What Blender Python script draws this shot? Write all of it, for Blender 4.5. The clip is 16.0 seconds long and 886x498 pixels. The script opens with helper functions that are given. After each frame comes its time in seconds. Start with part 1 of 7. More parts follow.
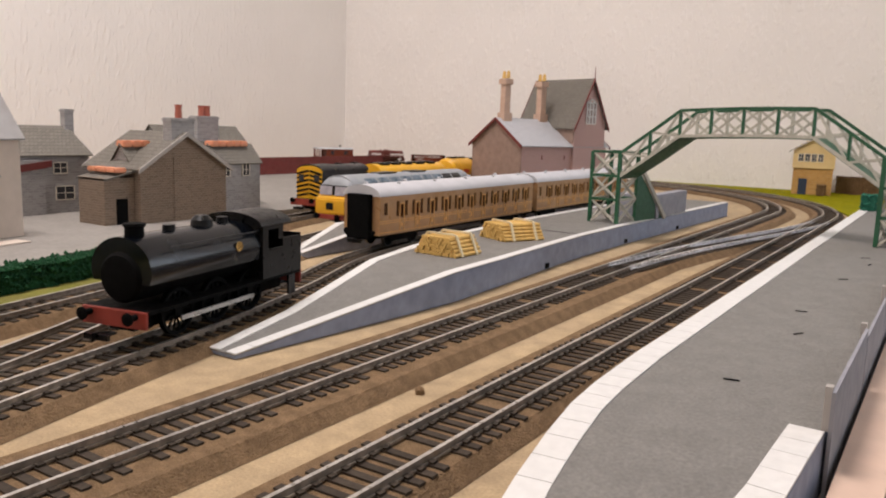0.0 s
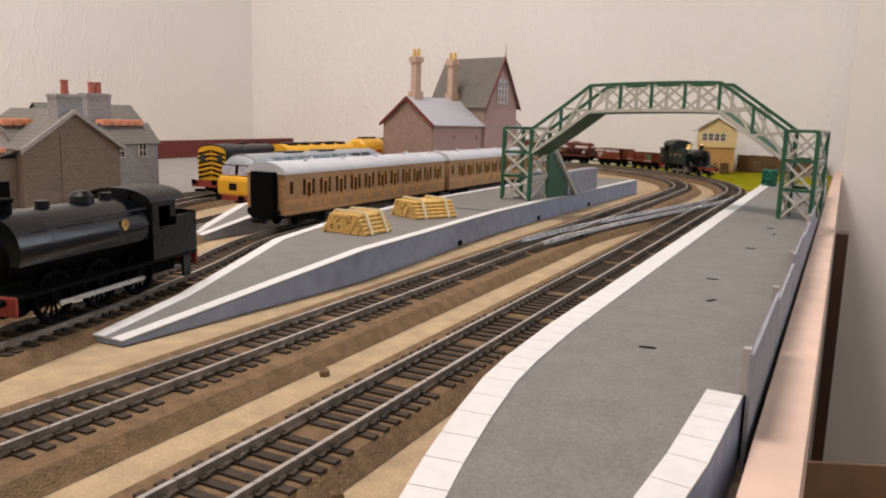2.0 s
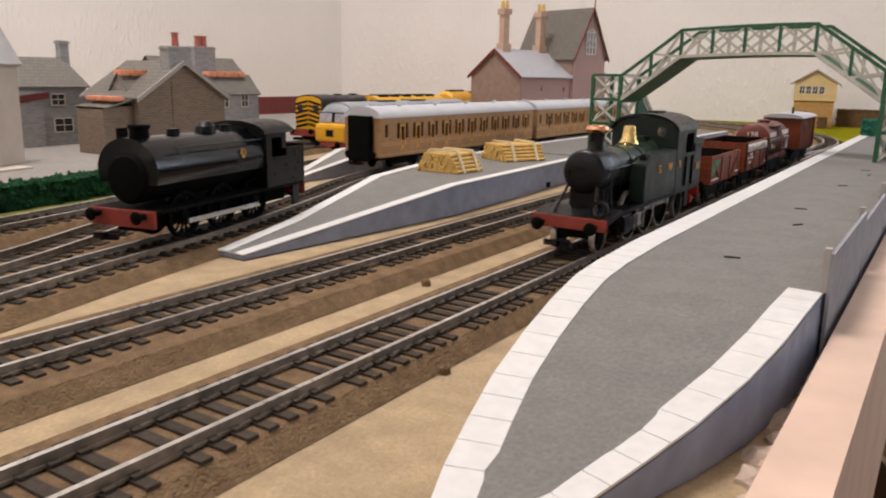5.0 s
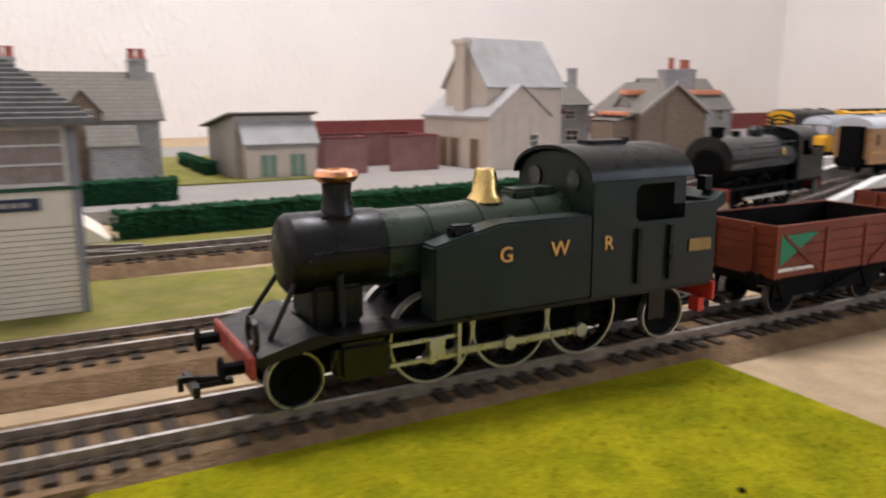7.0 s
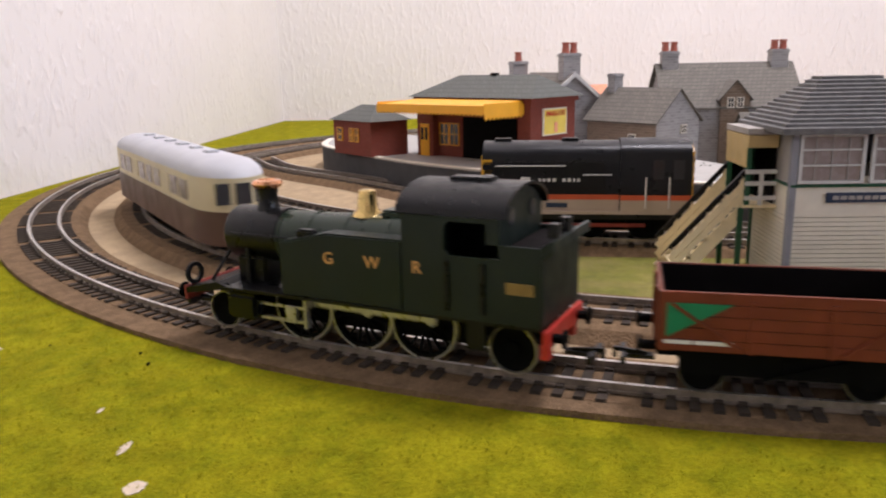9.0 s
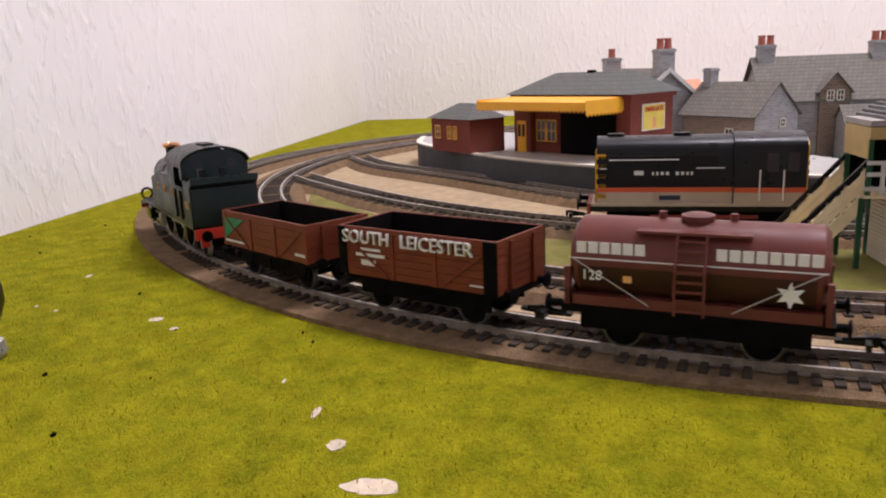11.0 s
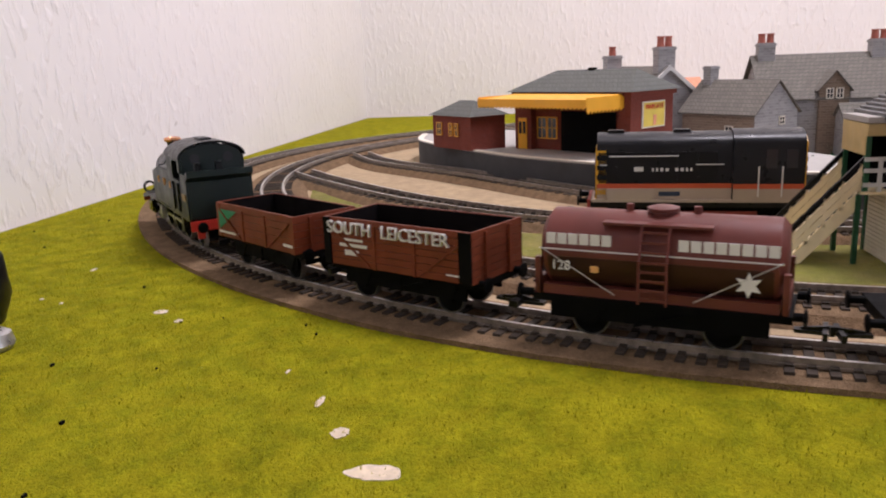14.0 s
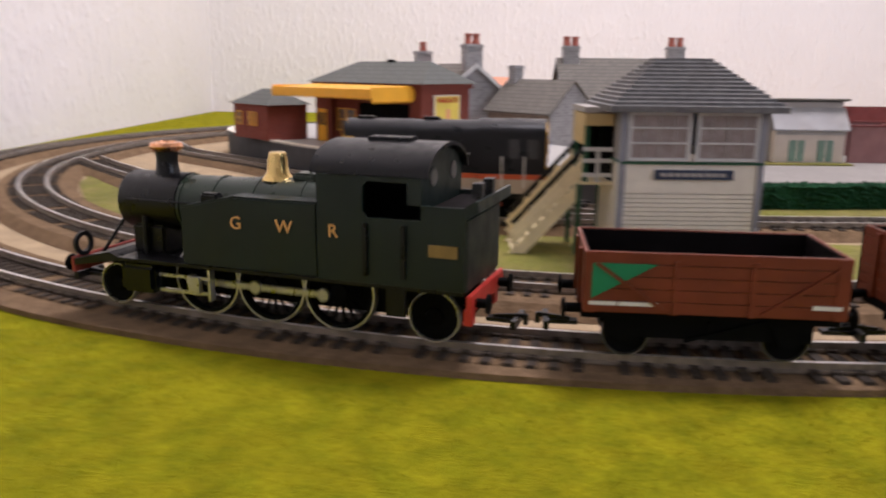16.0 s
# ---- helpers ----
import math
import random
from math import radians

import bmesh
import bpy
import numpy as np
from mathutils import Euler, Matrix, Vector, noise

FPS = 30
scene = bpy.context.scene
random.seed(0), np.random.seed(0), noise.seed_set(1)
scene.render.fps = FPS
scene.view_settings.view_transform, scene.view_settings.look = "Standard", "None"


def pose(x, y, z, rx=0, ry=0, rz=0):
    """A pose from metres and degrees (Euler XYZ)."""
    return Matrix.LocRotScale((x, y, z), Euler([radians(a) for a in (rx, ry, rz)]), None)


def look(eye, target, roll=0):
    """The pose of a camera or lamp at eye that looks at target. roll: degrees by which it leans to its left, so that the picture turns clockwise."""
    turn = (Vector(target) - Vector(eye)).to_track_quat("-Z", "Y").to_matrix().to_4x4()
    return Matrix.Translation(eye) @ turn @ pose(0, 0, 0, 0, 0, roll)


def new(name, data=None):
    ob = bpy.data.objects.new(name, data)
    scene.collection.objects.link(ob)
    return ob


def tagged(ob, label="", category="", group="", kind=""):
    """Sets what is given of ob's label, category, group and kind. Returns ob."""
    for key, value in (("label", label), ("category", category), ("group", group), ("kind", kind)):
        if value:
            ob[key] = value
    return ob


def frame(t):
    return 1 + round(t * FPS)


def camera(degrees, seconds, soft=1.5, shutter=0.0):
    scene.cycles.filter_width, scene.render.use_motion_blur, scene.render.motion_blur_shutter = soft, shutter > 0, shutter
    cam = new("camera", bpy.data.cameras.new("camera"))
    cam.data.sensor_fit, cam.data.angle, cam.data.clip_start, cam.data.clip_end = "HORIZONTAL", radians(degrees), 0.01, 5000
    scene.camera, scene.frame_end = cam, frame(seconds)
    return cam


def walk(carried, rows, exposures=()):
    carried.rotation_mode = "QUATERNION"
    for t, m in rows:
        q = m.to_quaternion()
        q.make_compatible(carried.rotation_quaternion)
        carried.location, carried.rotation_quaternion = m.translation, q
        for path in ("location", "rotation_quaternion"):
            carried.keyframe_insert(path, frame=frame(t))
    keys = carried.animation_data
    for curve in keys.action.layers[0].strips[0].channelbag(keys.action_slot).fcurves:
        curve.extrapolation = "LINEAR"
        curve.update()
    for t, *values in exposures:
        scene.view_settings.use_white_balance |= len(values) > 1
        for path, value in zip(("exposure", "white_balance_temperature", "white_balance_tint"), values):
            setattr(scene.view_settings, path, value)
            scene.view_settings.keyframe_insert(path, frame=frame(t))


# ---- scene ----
cam = camera(59.0, 16.0, soft=2.0, shutter=0.4)
PATH = [
    (0, (0.125, 0.079, 0.099), (-0.953, 1.736, -0.206), 1.8),
    (0.5, (0.121, 0.081, 0.096), (-0.905, 1.776, -0.176), 2.3),
    (1, (0.12, 0.089, 0.095), (-0.818, 1.823, -0.24), 1.4),
    (1.5, (0.119, 0.093, 0.092), (-0.782, 1.848, -0.238), 1.4),
    (2, (0.12, 0.095, 0.091), (-0.77, 1.855, -0.243), 1.6),
    (2.5, (0.122, 0.095, 0.091), (-0.751, 1.864, -0.237), 1.8),
    (3, (0.122, 0.094, 0.088), (-0.759, 1.856, -0.259), 1.8),
    (3.2, (0.122, 0.092, 0.087), (-0.768, 1.849, -0.261), 1.6),
    (5.3, (0.131, 0.061, 0.078), (-0.971, 1.672, -0.358), 0.8),
    (5.5, (0.136, 0.051, 0.079), (-1.004, 1.636, -0.353), 0.6),
    (6, (0.146, 0.013, 0.081), (-1.18, 1.439, -0.376), 0.2),
    (6.5, (0.159, -0.031, 0.08), (-1.37, 1.18, -0.36), -0.4),
    (7, (0.167, -0.076, 0.076), (-1.557, 0.86, -0.314), -0.1),
    (7.5, (0.173, -0.105, 0.078), (-1.682, 0.557, -0.268), 1.0),
    (8, (0.18, -0.153, 0.083), (-1.748, 0.176, -0.335), -0.1),
    (8.5, (0.193, -0.2, 0.094), (-1.761, -0.147, -0.333), -1.6),
    (9, (0.197, -0.241, 0.095), (-1.748, -0.353, -0.359), -1.2),
    (11.3, (0.22, -0.266, 0.097), (-1.708, -0.548, -0.354), -2.3),
    (11.5, (0.219, -0.266, 0.096), (-1.711, -0.539, -0.349), -2.0),
    (12, (0.218, -0.267, 0.097), (-1.709, -0.53, -0.369), -1.7),
    (12.5, (0.22, -0.266, 0.099), (-1.71, -0.522, -0.361), -1.9),
    (13, (0.225, -0.267, 0.099), (-1.701, -0.549, -0.358), -1.9),
    (13.5, (0.224, -0.266, 0.096), (-1.703, -0.537, -0.364), -2.0),
    (14, (0.223, -0.266, 0.096), (-1.704, -0.545, -0.362), -2.2),
    (14.5, (0.224, -0.266, 0.096), (-1.705, -0.549, -0.352), -1.7),
    (15, (0.22, -0.259, 0.095), (-1.713, -0.514, -0.351), -1.5),
    (15.5, (0.212, -0.24, 0.089), (-1.731, -0.404, -0.356), -1.3),
    (15.7, (0.213, -0.224, 0.091), (-1.732, -0.338, -0.36), -0.7),
    (16, (0.202, -0.192, 0.082), (-1.748, -0.19, -0.365), 0.6),
]
walk(cam, [(t, look(eye, target, roll)) for t, eye, target, roll in PATH],
     exposures=[(0.0, 0.27, 6300, 10), (5.5, 0.26, 6200, 9), (6.2, 0.34, 6100, 9), (7.5, 0.5, 5750, 9), (9.0, 0.42, 5800, 14), (11.5, 0.36, 5800, 17), (15.0, 0.32, 5800, 17), (16.0, 0.34, 5800, 16)])

# world and lamps: a daylit room with a ceiling lamp
world = bpy.data.worlds.new("room_sky")
scene.world = world
world.use_nodes = True
wn = world.node_tree
sky = wn.nodes.new("ShaderNodeTexSky")
sky.sky_type, sky.sun_disc = "NISHITA", False
sky.sun_elevation, sky.sun_rotation = radians(38), radians(120)
wn.links.new(sky.outputs[0], wn.nodes["Background"].inputs[0])
wn.nodes["Background"].inputs[1].default_value = 0.1


def area_lamp(name, eye, target, sx, sy, power, colour):
    data = bpy.data.lights.new(name, "AREA")
    data.shape, data.size, data.size_y, data.energy, data.color = "RECTANGLE", sx, sy, power, colour
    ob = new(name, data)
    ob.matrix_world = look(eye, target)
    return ob


area_lamp("window_light", (0.95, 1.6, 0.72), (-0.25, 0.15, 0.0), 0.9, 1.0, 7.0, (0.93, 0.955, 1.0))
area_lamp("ceiling_lamp_light", (-0.46, 0.24, 1.55), (-0.46, 0.24, 0.0), 0.5, 0.5, 21.5, (1.0, 0.89, 0.85))


# ---- materials
def mat(name, colour, rough=0.6, metal=0.0, var=0.12, scale=60.0, bump=0.0, bscale=400.0, spec=0.5, colour2=None, mix_scale=None, island=0.0, randob=0.0, coat=0.0):
    m = bpy.data.materials.new(name)
    m.use_nodes = True
    nt = m.node_tree
    b = nt.nodes["Principled BSDF"]
    b.inputs["Roughness"].default_value, b.inputs["Metallic"].default_value = rough, metal
    b.inputs["Specular IOR Level"].default_value = spec
    b.inputs["Coat Weight"].default_value = coat
    co = nt.nodes.new("ShaderNodeTexCoord")

    def noise_of(sc, detail=4.0):
        n = nt.nodes.new("ShaderNodeTexNoise")
        n.inputs["Scale"].default_value, n.inputs["Detail"].default_value = sc, detail
        nt.links.new(co.outputs["Object"], n.inputs["Vector"])
        return n.outputs["Fac"]

    def mix(kind, fac, a, c):
        n = nt.nodes.new("ShaderNodeMix")
        n.data_type, n.blend_type = "RGBA", kind
        for socket, value in ((n.inputs[0], fac), (n.inputs[6], a), (n.inputs[7], c)):
            if isinstance(value, (float, int)):
                socket.default_value = value
            elif isinstance(value, tuple):
                socket.default_value = (*value[:3], 1)
            else:
                nt.links.new(value, socket)
        return n.outputs[2]

    def ramp(fac, lo, hi, a=0.0, c=1.0):
        n = nt.nodes.new("ShaderNodeMapRange")
        for k, v in zip((1, 2, 3, 4), (lo, hi, a, c)):
            n.inputs[k].default_value = v
        nt.links.new(fac, n.inputs[0])
        return n.outputs[0]

    out = None
    if colour2:
        out = mix("MIX", ramp(noise_of(mix_scale or scale / 4), 0.4, 0.62), colour, colour2)
    fine = mix("MIX", ramp(noise_of(scale), 0.3, 0.7), tuple(v * (1 - var) for v in colour), tuple(min(1, v * (1 + var)) for v in colour))
    if out is None:
        out = fine
    else:
        out = mix("MIX", 0.5, out, fine)
    if var > 0:
        out = mix("MULTIPLY", ramp(noise_of(scale / 9, 2.0), 0.35, 0.65, 0.0, 0.8), out, tuple([1 - var * 0.9] * 3))
    if island or randob:
        src = nt.nodes.new("ShaderNodeObjectInfo").outputs["Random"] if randob else nt.nodes.new("ShaderNodeNewGeometry").outputs["Random Per Island"]
        out = mix("MULTIPLY", src, out, tuple([1 - (randob or island)] * 3))
    nt.links.new(out, b.inputs["Base Color"])
    r = ramp(noise_of(scale * 1.7), 0.3, 0.7, max(0.02, rough - 0.1), min(1, rough + 0.1))
    nt.links.new(r, b.inputs["Roughness"])
    if bump:
        n = nt.nodes.new("ShaderNodeBump")
        n.inputs["Strength"].default_value, n.inputs["Distance"].default_value = 1.0, bump
        nt.links.new(noise_of(bscale, 6.0), n.inputs["Height"])
        nt.links.new(n.outputs[0], b.inputs["Normal"])
    return m


M_SAND = mat("sand_baseboard", (0.48, 0.355, 0.205), 0.95, var=0.24, scale=900, bump=0.0006, bscale=1500, colour2=(0.38, 0.28, 0.17), mix_scale=30)
M_BED = mat("track_bed_cork", (0.245, 0.16, 0.088), 0.95, var=0.36, scale=1500, bump=0.0016, bscale=1300, colour2=(0.31, 0.205, 0.118), mix_scale=500, spec=0.1)
M_GRASS = mat("grass_mat", (0.375, 0.34, 0.006), 0.95, var=0.32, scale=700, bump=0.0016, bscale=1500, colour2=(0.195, 0.23, 0.004), mix_scale=120, spec=0.05)
M_BLADES = mat("grass_fibre", (0.42, 0.375, 0.007), 0.9, var=0.25, scale=120, spec=0.05, island=0.3, colour2=(0.25, 0.275, 0.005), mix_scale=110)
M_RAIL = mat("nickel_rail", (0.66, 0.63, 0.59), 0.33, 0.9, var=0.2, scale=300)
M_RAILSIDE = mat("dull_rail_web", (0.31, 0.265, 0.22), 0.42, 0.55, var=0.3, scale=300, spec=0.25)
M_SLEEPER = mat("sleeper_plastic", (0.06, 0.046, 0.034), 0.75, var=0.2, scale=500, randob=0.25, spec=0.15)
M_SLEEPERS = mat("sleeper_strip", (0.06, 0.046, 0.034), 0.75, var=0.2, scale=500, island=0.25, spec=0.15)
M_PLAT = mat("platform_card_grey", (0.19, 0.181, 0.165), 0.7, var=0.16, scale=900, bump=0.0003, bscale=2500)
M_PATCH = mat("bare_pale_board", (0.68, 0.56, 0.41), 0.9, var=0.15, scale=400)
M_PLATSIDE = mat("platform_side_blue_grey", (0.25, 0.285, 0.385), 0.6, var=0.15, scale=120)
M_WHITE = mat("white_edging", (0.66, 0.65, 0.625), 0.7, var=0.05, scale=300)
def woodchip_wall(name, colour):
    m = mat(name, colour, 0.85, var=0.02, scale=8)
    nt = m.node_tree
    co, mp, n, r, b = (nt.nodes.new("ShaderNode" + k) for k in ("TexCoord", "Mapping", "TexNoise", "MapRange", "Bump"))
    mp.inputs["Scale"].default_value = (1.0, 1.0, 0.4)
    n.inputs["Scale"].default_value, n.inputs["Detail"].default_value = 130, 3
    for k, v in zip((1, 2, 3, 4), (0.5, 0.72, 0.0, 1.0)):
        r.inputs[k].default_value = v
    b.inputs["Distance"].default_value = 0.001
    nt.links.new(co.outputs["Object"], mp.inputs[0]), nt.links.new(mp.outputs[0], n.inputs["Vector"])
    nt.links.new(n.outputs["Fac"], r.inputs[0]), nt.links.new(r.outputs[0], b.inputs["Height"])
    nt.links.new(b.outputs[0], nt.nodes["Principled BSDF"].inputs["Normal"])
    return m


M_WALL = woodchip_wall("woodchip_wall_paint", (0.86, 0.83, 0.8))
M_SMOOTHWALL = mat("smooth_wall_paint", (0.82, 0.78, 0.73), 0.8, var=0.03, scale=6)
M_CEIL = mat("ceiling_white", (0.82, 0.81, 0.78), 0.9, var=0.02, scale=5)
M_CARPET = mat("carpet_brown", (0.2, 0.15, 0.11), 1.0, var=0.2, scale=200)
M_PLY = mat("pale_plywood", (0.7, 0.5, 0.385), 0.5, var=0.12, scale=40)
M_ROAD = mat("road_grey_card", (0.27, 0.25, 0.225), 0.9, var=0.1, scale=300)


# ---- mesh helpers
def box(bm, x0, x1, y0, y1, z0, z1):
    vs = [bm.verts.new((x, y, z)) for z in (z0, z1) for x, y in ((x0, y0), (x1, y0), (x1, y1), (x0, y1))]
    for f in ((3, 2, 1, 0), (4, 5, 6, 7), (0, 1, 5, 4), (1, 2, 6, 5), (2, 3, 7, 6), (3, 0, 4, 7)):
        bm.faces.new([vs[i] for i in f])
    return vs


def prism(bm, pts, lo, hi, axis="y"):
    """A closed outline of (a, b) pairs, drawn out along an axis: x takes (y, z), y takes (x, z), z takes (x, y)."""
    def at(a, b, c):
        return {"x": (c, a, b), "y": (a, c, b), "z": (a, b, c)}[axis]
    n = len(pts)
    va, vb = [bm.verts.new(at(a, b, lo)) for a, b in pts], [bm.verts.new(at(a, b, hi)) for a, b in pts]
    bm.faces.new(va[::-1]), bm.faces.new(vb)
    for i in range(n):
        j = (i + 1) % n
        bm.faces.new((va[i], va[j], vb[j], vb[i]))


def rod(bm, p, q, r, seg=8, r2=None):
    p, q = Vector(p), Vector(q)
    turn = (q - p).to_track_quat("Z", "Y").to_matrix()
    rings = []
    for c, rr in ((p, r), (q, r if r2 is None else r2)):
        rings.append([bm.verts.new(c + turn @ Vector((math.cos(a) * rr, math.sin(a) * rr, 0))) for a in (2 * math.pi * i / seg for i in range(seg))])
    bm.faces.new(rings[0][::-1]), bm.faces.new(rings[1])
    for i in range(seg):
        j = (i + 1) % seg
        bm.faces.new((rings[0][i], rings[0][j], rings[1][j], rings[1][i]))


def lathe(bm, profile, axis="z", at=(0, 0, 0), seg=16, caps=True):
    """Rings of (radius, along) turned round an axis through at."""
    rings = []
    for r, h in profile:
        ring = []
        for i in range(seg):
            a = 2 * math.pi * i / seg
            u, v = math.cos(a) * r, math.sin(a) * r
            ring.append(bm.verts.new(Vector(at) + Vector({"z": (u, v, h), "x": (h, u, v), "y": (v, h, u)}[axis])))
        rings.append(ring)
    for a, b in zip(rings, rings[1:]):
        for i in range(seg):
            j = (i + 1) % seg
            bm.faces.new((a[i], a[j], b[j], b[i]))
    if caps:
        bm.faces.new(rings[0][::-1]), bm.faces.new(rings[-1])


def bar(bm, p, q, w, h):
    """A square bar from p to q."""
    p, q = Vector(p), Vector(q)
    turn = (q - p).to_track_quat("Z", "Y").to_matrix()
    rings = [[bm.verts.new(c + turn @ Vector((a * w / 2, b * h / 2, 0))) for a, b in ((-1, -1), (1, -1), (1, 1), (-1, 1))] for c in (p, q)]
    bm.faces.new(rings[0][::-1]), bm.faces.new(rings[1])
    for i in range(4):
        j = (i + 1) % 4
        bm.faces.new((rings[0][i], rings[0][j], rings[1][j], rings[1][i]))


def finish(name, bm, material, bevel=0.0, smooth=False):
    bmesh.ops.recalc_face_normals(bm, faces=bm.faces)
    if bevel:
        bmesh.ops.bevel(bm, geom=[e for e in bm.edges if e.is_manifold and e.calc_face_angle() > 0.6], offset=bevel, segments=2, affect="EDGES", clamp_overlap=True)
    me = bpy.data.meshes.new(name)
    bm.to_mesh(me)
    bm.free()
    me.materials.append(material)
    if smooth:
        for p in me.polygons:
            p.use_smooth = True
        me.set_sharp_from_angle(angle=radians(35))
    return me


def part(name, bm, material, parent=None, label="", bevel=0.0, smooth=False):
    ob = new(name, finish(name, bm, material, bevel, smooth))
    ob.parent = parent
    return tagged(ob, label)


def thing(name, label, category, m=None, group="", kind=""):
    ob = new(name)
    ob.empty_display_size = 0.02
    ob.matrix_basis = m or Matrix()
    return tagged(ob, label, category, group, kind)


def made(*shapes):
    """A bmesh of boxes given as (x0, x1, y0, y1, z0, z1)."""
    bm = bmesh.new()
    for s in shapes:
        box(bm, *s)
    return bm


# ---- track lines: A is the outer circuit, B the inner one, 67 mm apart
CX, CY, RA, RB = -0.505, -0.07, 0.505, 0.438
FY = 1.11


def circuit(radius, s):
    """Place and heading at s metres along a circuit; 0 is where the near curve begins, and s grows into it."""
    x0 = CX + radius
    if s < 0:
        y = CY - s
        if y <= FY:
            return Vector((x0, y, 0)), Vector((0, -1, 0))
        a = (y - FY) / radius
        if a < math.pi:
            return Vector((CX + radius * math.cos(a), FY + radius * math.sin(a), 0)), Vector((math.sin(a), -math.cos(a), 0))
        return Vector((CX - radius, FY - (a - math.pi) * radius, 0)), Vector((0, 1, 0))
    a = s / radius
    return Vector((CX + radius * math.cos(a), CY - radius * math.sin(a), 0)), Vector((-math.sin(a), -math.cos(a), 0))


def spline(points, step=0.004):
    """A smooth line through plan points."""
    p = [Vector((*q, 0)) for q in points]
    p = [2 * p[0] - p[1]] + p + [2 * p[-1] - p[-2]]
    out = []
    for i in range(1, len(p) - 2):
        n = max(2, int((p[i + 1] - p[i]).length / step))
        for k in range(n):
            t = k / n
            out.append(0.5 * (2 * p[i] + (p[i + 1] - p[i - 1]) * t + (2 * p[i - 1] - 5 * p[i] + 4 * p[i + 1] - p[i + 2]) * t * t + (3 * p[i] - p[i - 1] - 3 * p[i + 1] + p[i + 2]) * t ** 3))
    return out + [p[-2]]


def sweep(bm, line, section):
    """Draws a section of (across, up) along a line of plan points."""
    prev, n = None, len(line)
    for i, c in enumerate(line):
        d = (line[min(i + 1, n - 1)] - line[max(i - 1, 0)]).normalized()
        side = Vector((d.y, -d.x, 0))
        ring = [bm.verts.new(c + side * a + Vector((0, 0, b))) for a, b in section]
        if prev:
            for k in range(len(ring)):
                j = (k + 1) % len(ring)
                bm.faces.new((prev[k], prev[j], ring[j], ring[k]))
        else:
            bm.faces.new(ring)
        prev = ring
    bm.faces.new(prev[::-1])


RAIL_Z, GAUGE = 0.008, 0.0165
A_LINE = [circuit(RA, s * 0.006)[0] for s in range(-480, 240)]
B_LINE = [circuit(RB, s * 0.006)[0] for s in range(-480, 210)]
C_LINE = spline([(-0.069, -0.02), (-0.085, 0.05), (-0.112, 0.13), (-0.141, 0.24), (-0.16, 0.32), (-0.19, 0.41), (-0.225, 0.5), (-0.243, 0.6), (-0.247, 0.75), (-0.247, 1.2)])
E_LINE = spline([(-0.46, -0.49), (-0.40, -0.445), (-0.305, -0.36), (-0.235, -0.265), (-0.205, -0.17), (-0.199, -0.05), (-0.2, 0.06), (-0.21, 0.14), (-0.238, 0.24), (-0.262, 0.34), (-0.3, 0.5), (-0.335, 0.65), (-0.345, 0.8), (-0.345, 1.25)])
F_LINE = spline([(-0.6, -0.47), (-0.52, -0.425), (-0.43, -0.335), (-0.33, -0.245), (-0.25, -0.15), (-0.205, -0.03)])
G_LINE = spline([(-0.262, 0.34), (-0.33, 0.46), (-0.41, 0.6), (-0.442, 0.74), (-0.445, 0.85), (-0.445, 1.25)])


def track(name, line, label, near=None, bed=(0.021, 0.021), web=None, top=None, lift=0.0):
    base = thing(name, label, "railway track", kind="structure")
    bm = bmesh.new()
    sweep(bm, line, [(-bed[0], 0.0002), (-bed[0] + 0.005, 0.0047), (bed[1] - 0.005, 0.0047), (bed[1], 0.0002)])
    part("track_bed", bm, M_BED, base, "brown cork track bed")
    for side in (-1, 1):
        bm = bmesh.new()
        c = side * GAUGE / 2
        sweep(bm, line, [(c - 0.0007, 0.0048), (c - 0.0007, RAIL_Z), (c + 0.0007, RAIL_Z), (c + 0.0007, 0.0048)])
        sweep(bm, line, [(c - 0.0013, 0.0053), (c - 0.0013, 0.006), (c + 0.0013, 0.006), (c + 0.0013, 0.0053)])
        rail = part("rail", bm, top or M_RAIL, base, "shiny nickel rail")
        rail.location.z = lift
        rail.data.materials.append(web or M_RAILSIDE)
        for f in rail.data.polygons:
            if f.center.z < RAIL_Z - 0.0001:
                f.material_index = 1
    bm = bmesh.new()
    box(bm, -0.0148, 0.0148, -0.0015, 0.0015, 0.003, 0.0054)
    for c in (-GAUGE / 2, GAUGE / 2):
        box(bm, c - 0.0026, c + 0.0026, -0.0012, 0.0012, 0.0055, 0.0062)
    one = finish("sleeper", bm, M_SLEEPER)
    rest, gap, last = bmesh.new(), 0.0, line[0]
    for p, q in zip(line, line[1:]):
        gap += (q - p).length
        if gap < 0.0068:
            continue
        gap -= 0.0068
        turn = Matrix.Translation(q) @ Matrix.Rotation(math.atan2((q - p).y, (q - p).x) - math.pi / 2, 4, "Z")
        if near and near[0] < q.y < near[1] and q.x > near[2]:
            ob = new("sleeper", one)
            ob.matrix_basis, ob.parent = turn, base
        else:
            vs = box(rest, -0.0148, 0.0148, -0.0015, 0.0015, 0.003, 0.0054)
            for v in vs:
                v.co = turn @ v.co
    tagged(part("sleepers", rest, M_SLEEPERS, base), kind="stuff")
    return base


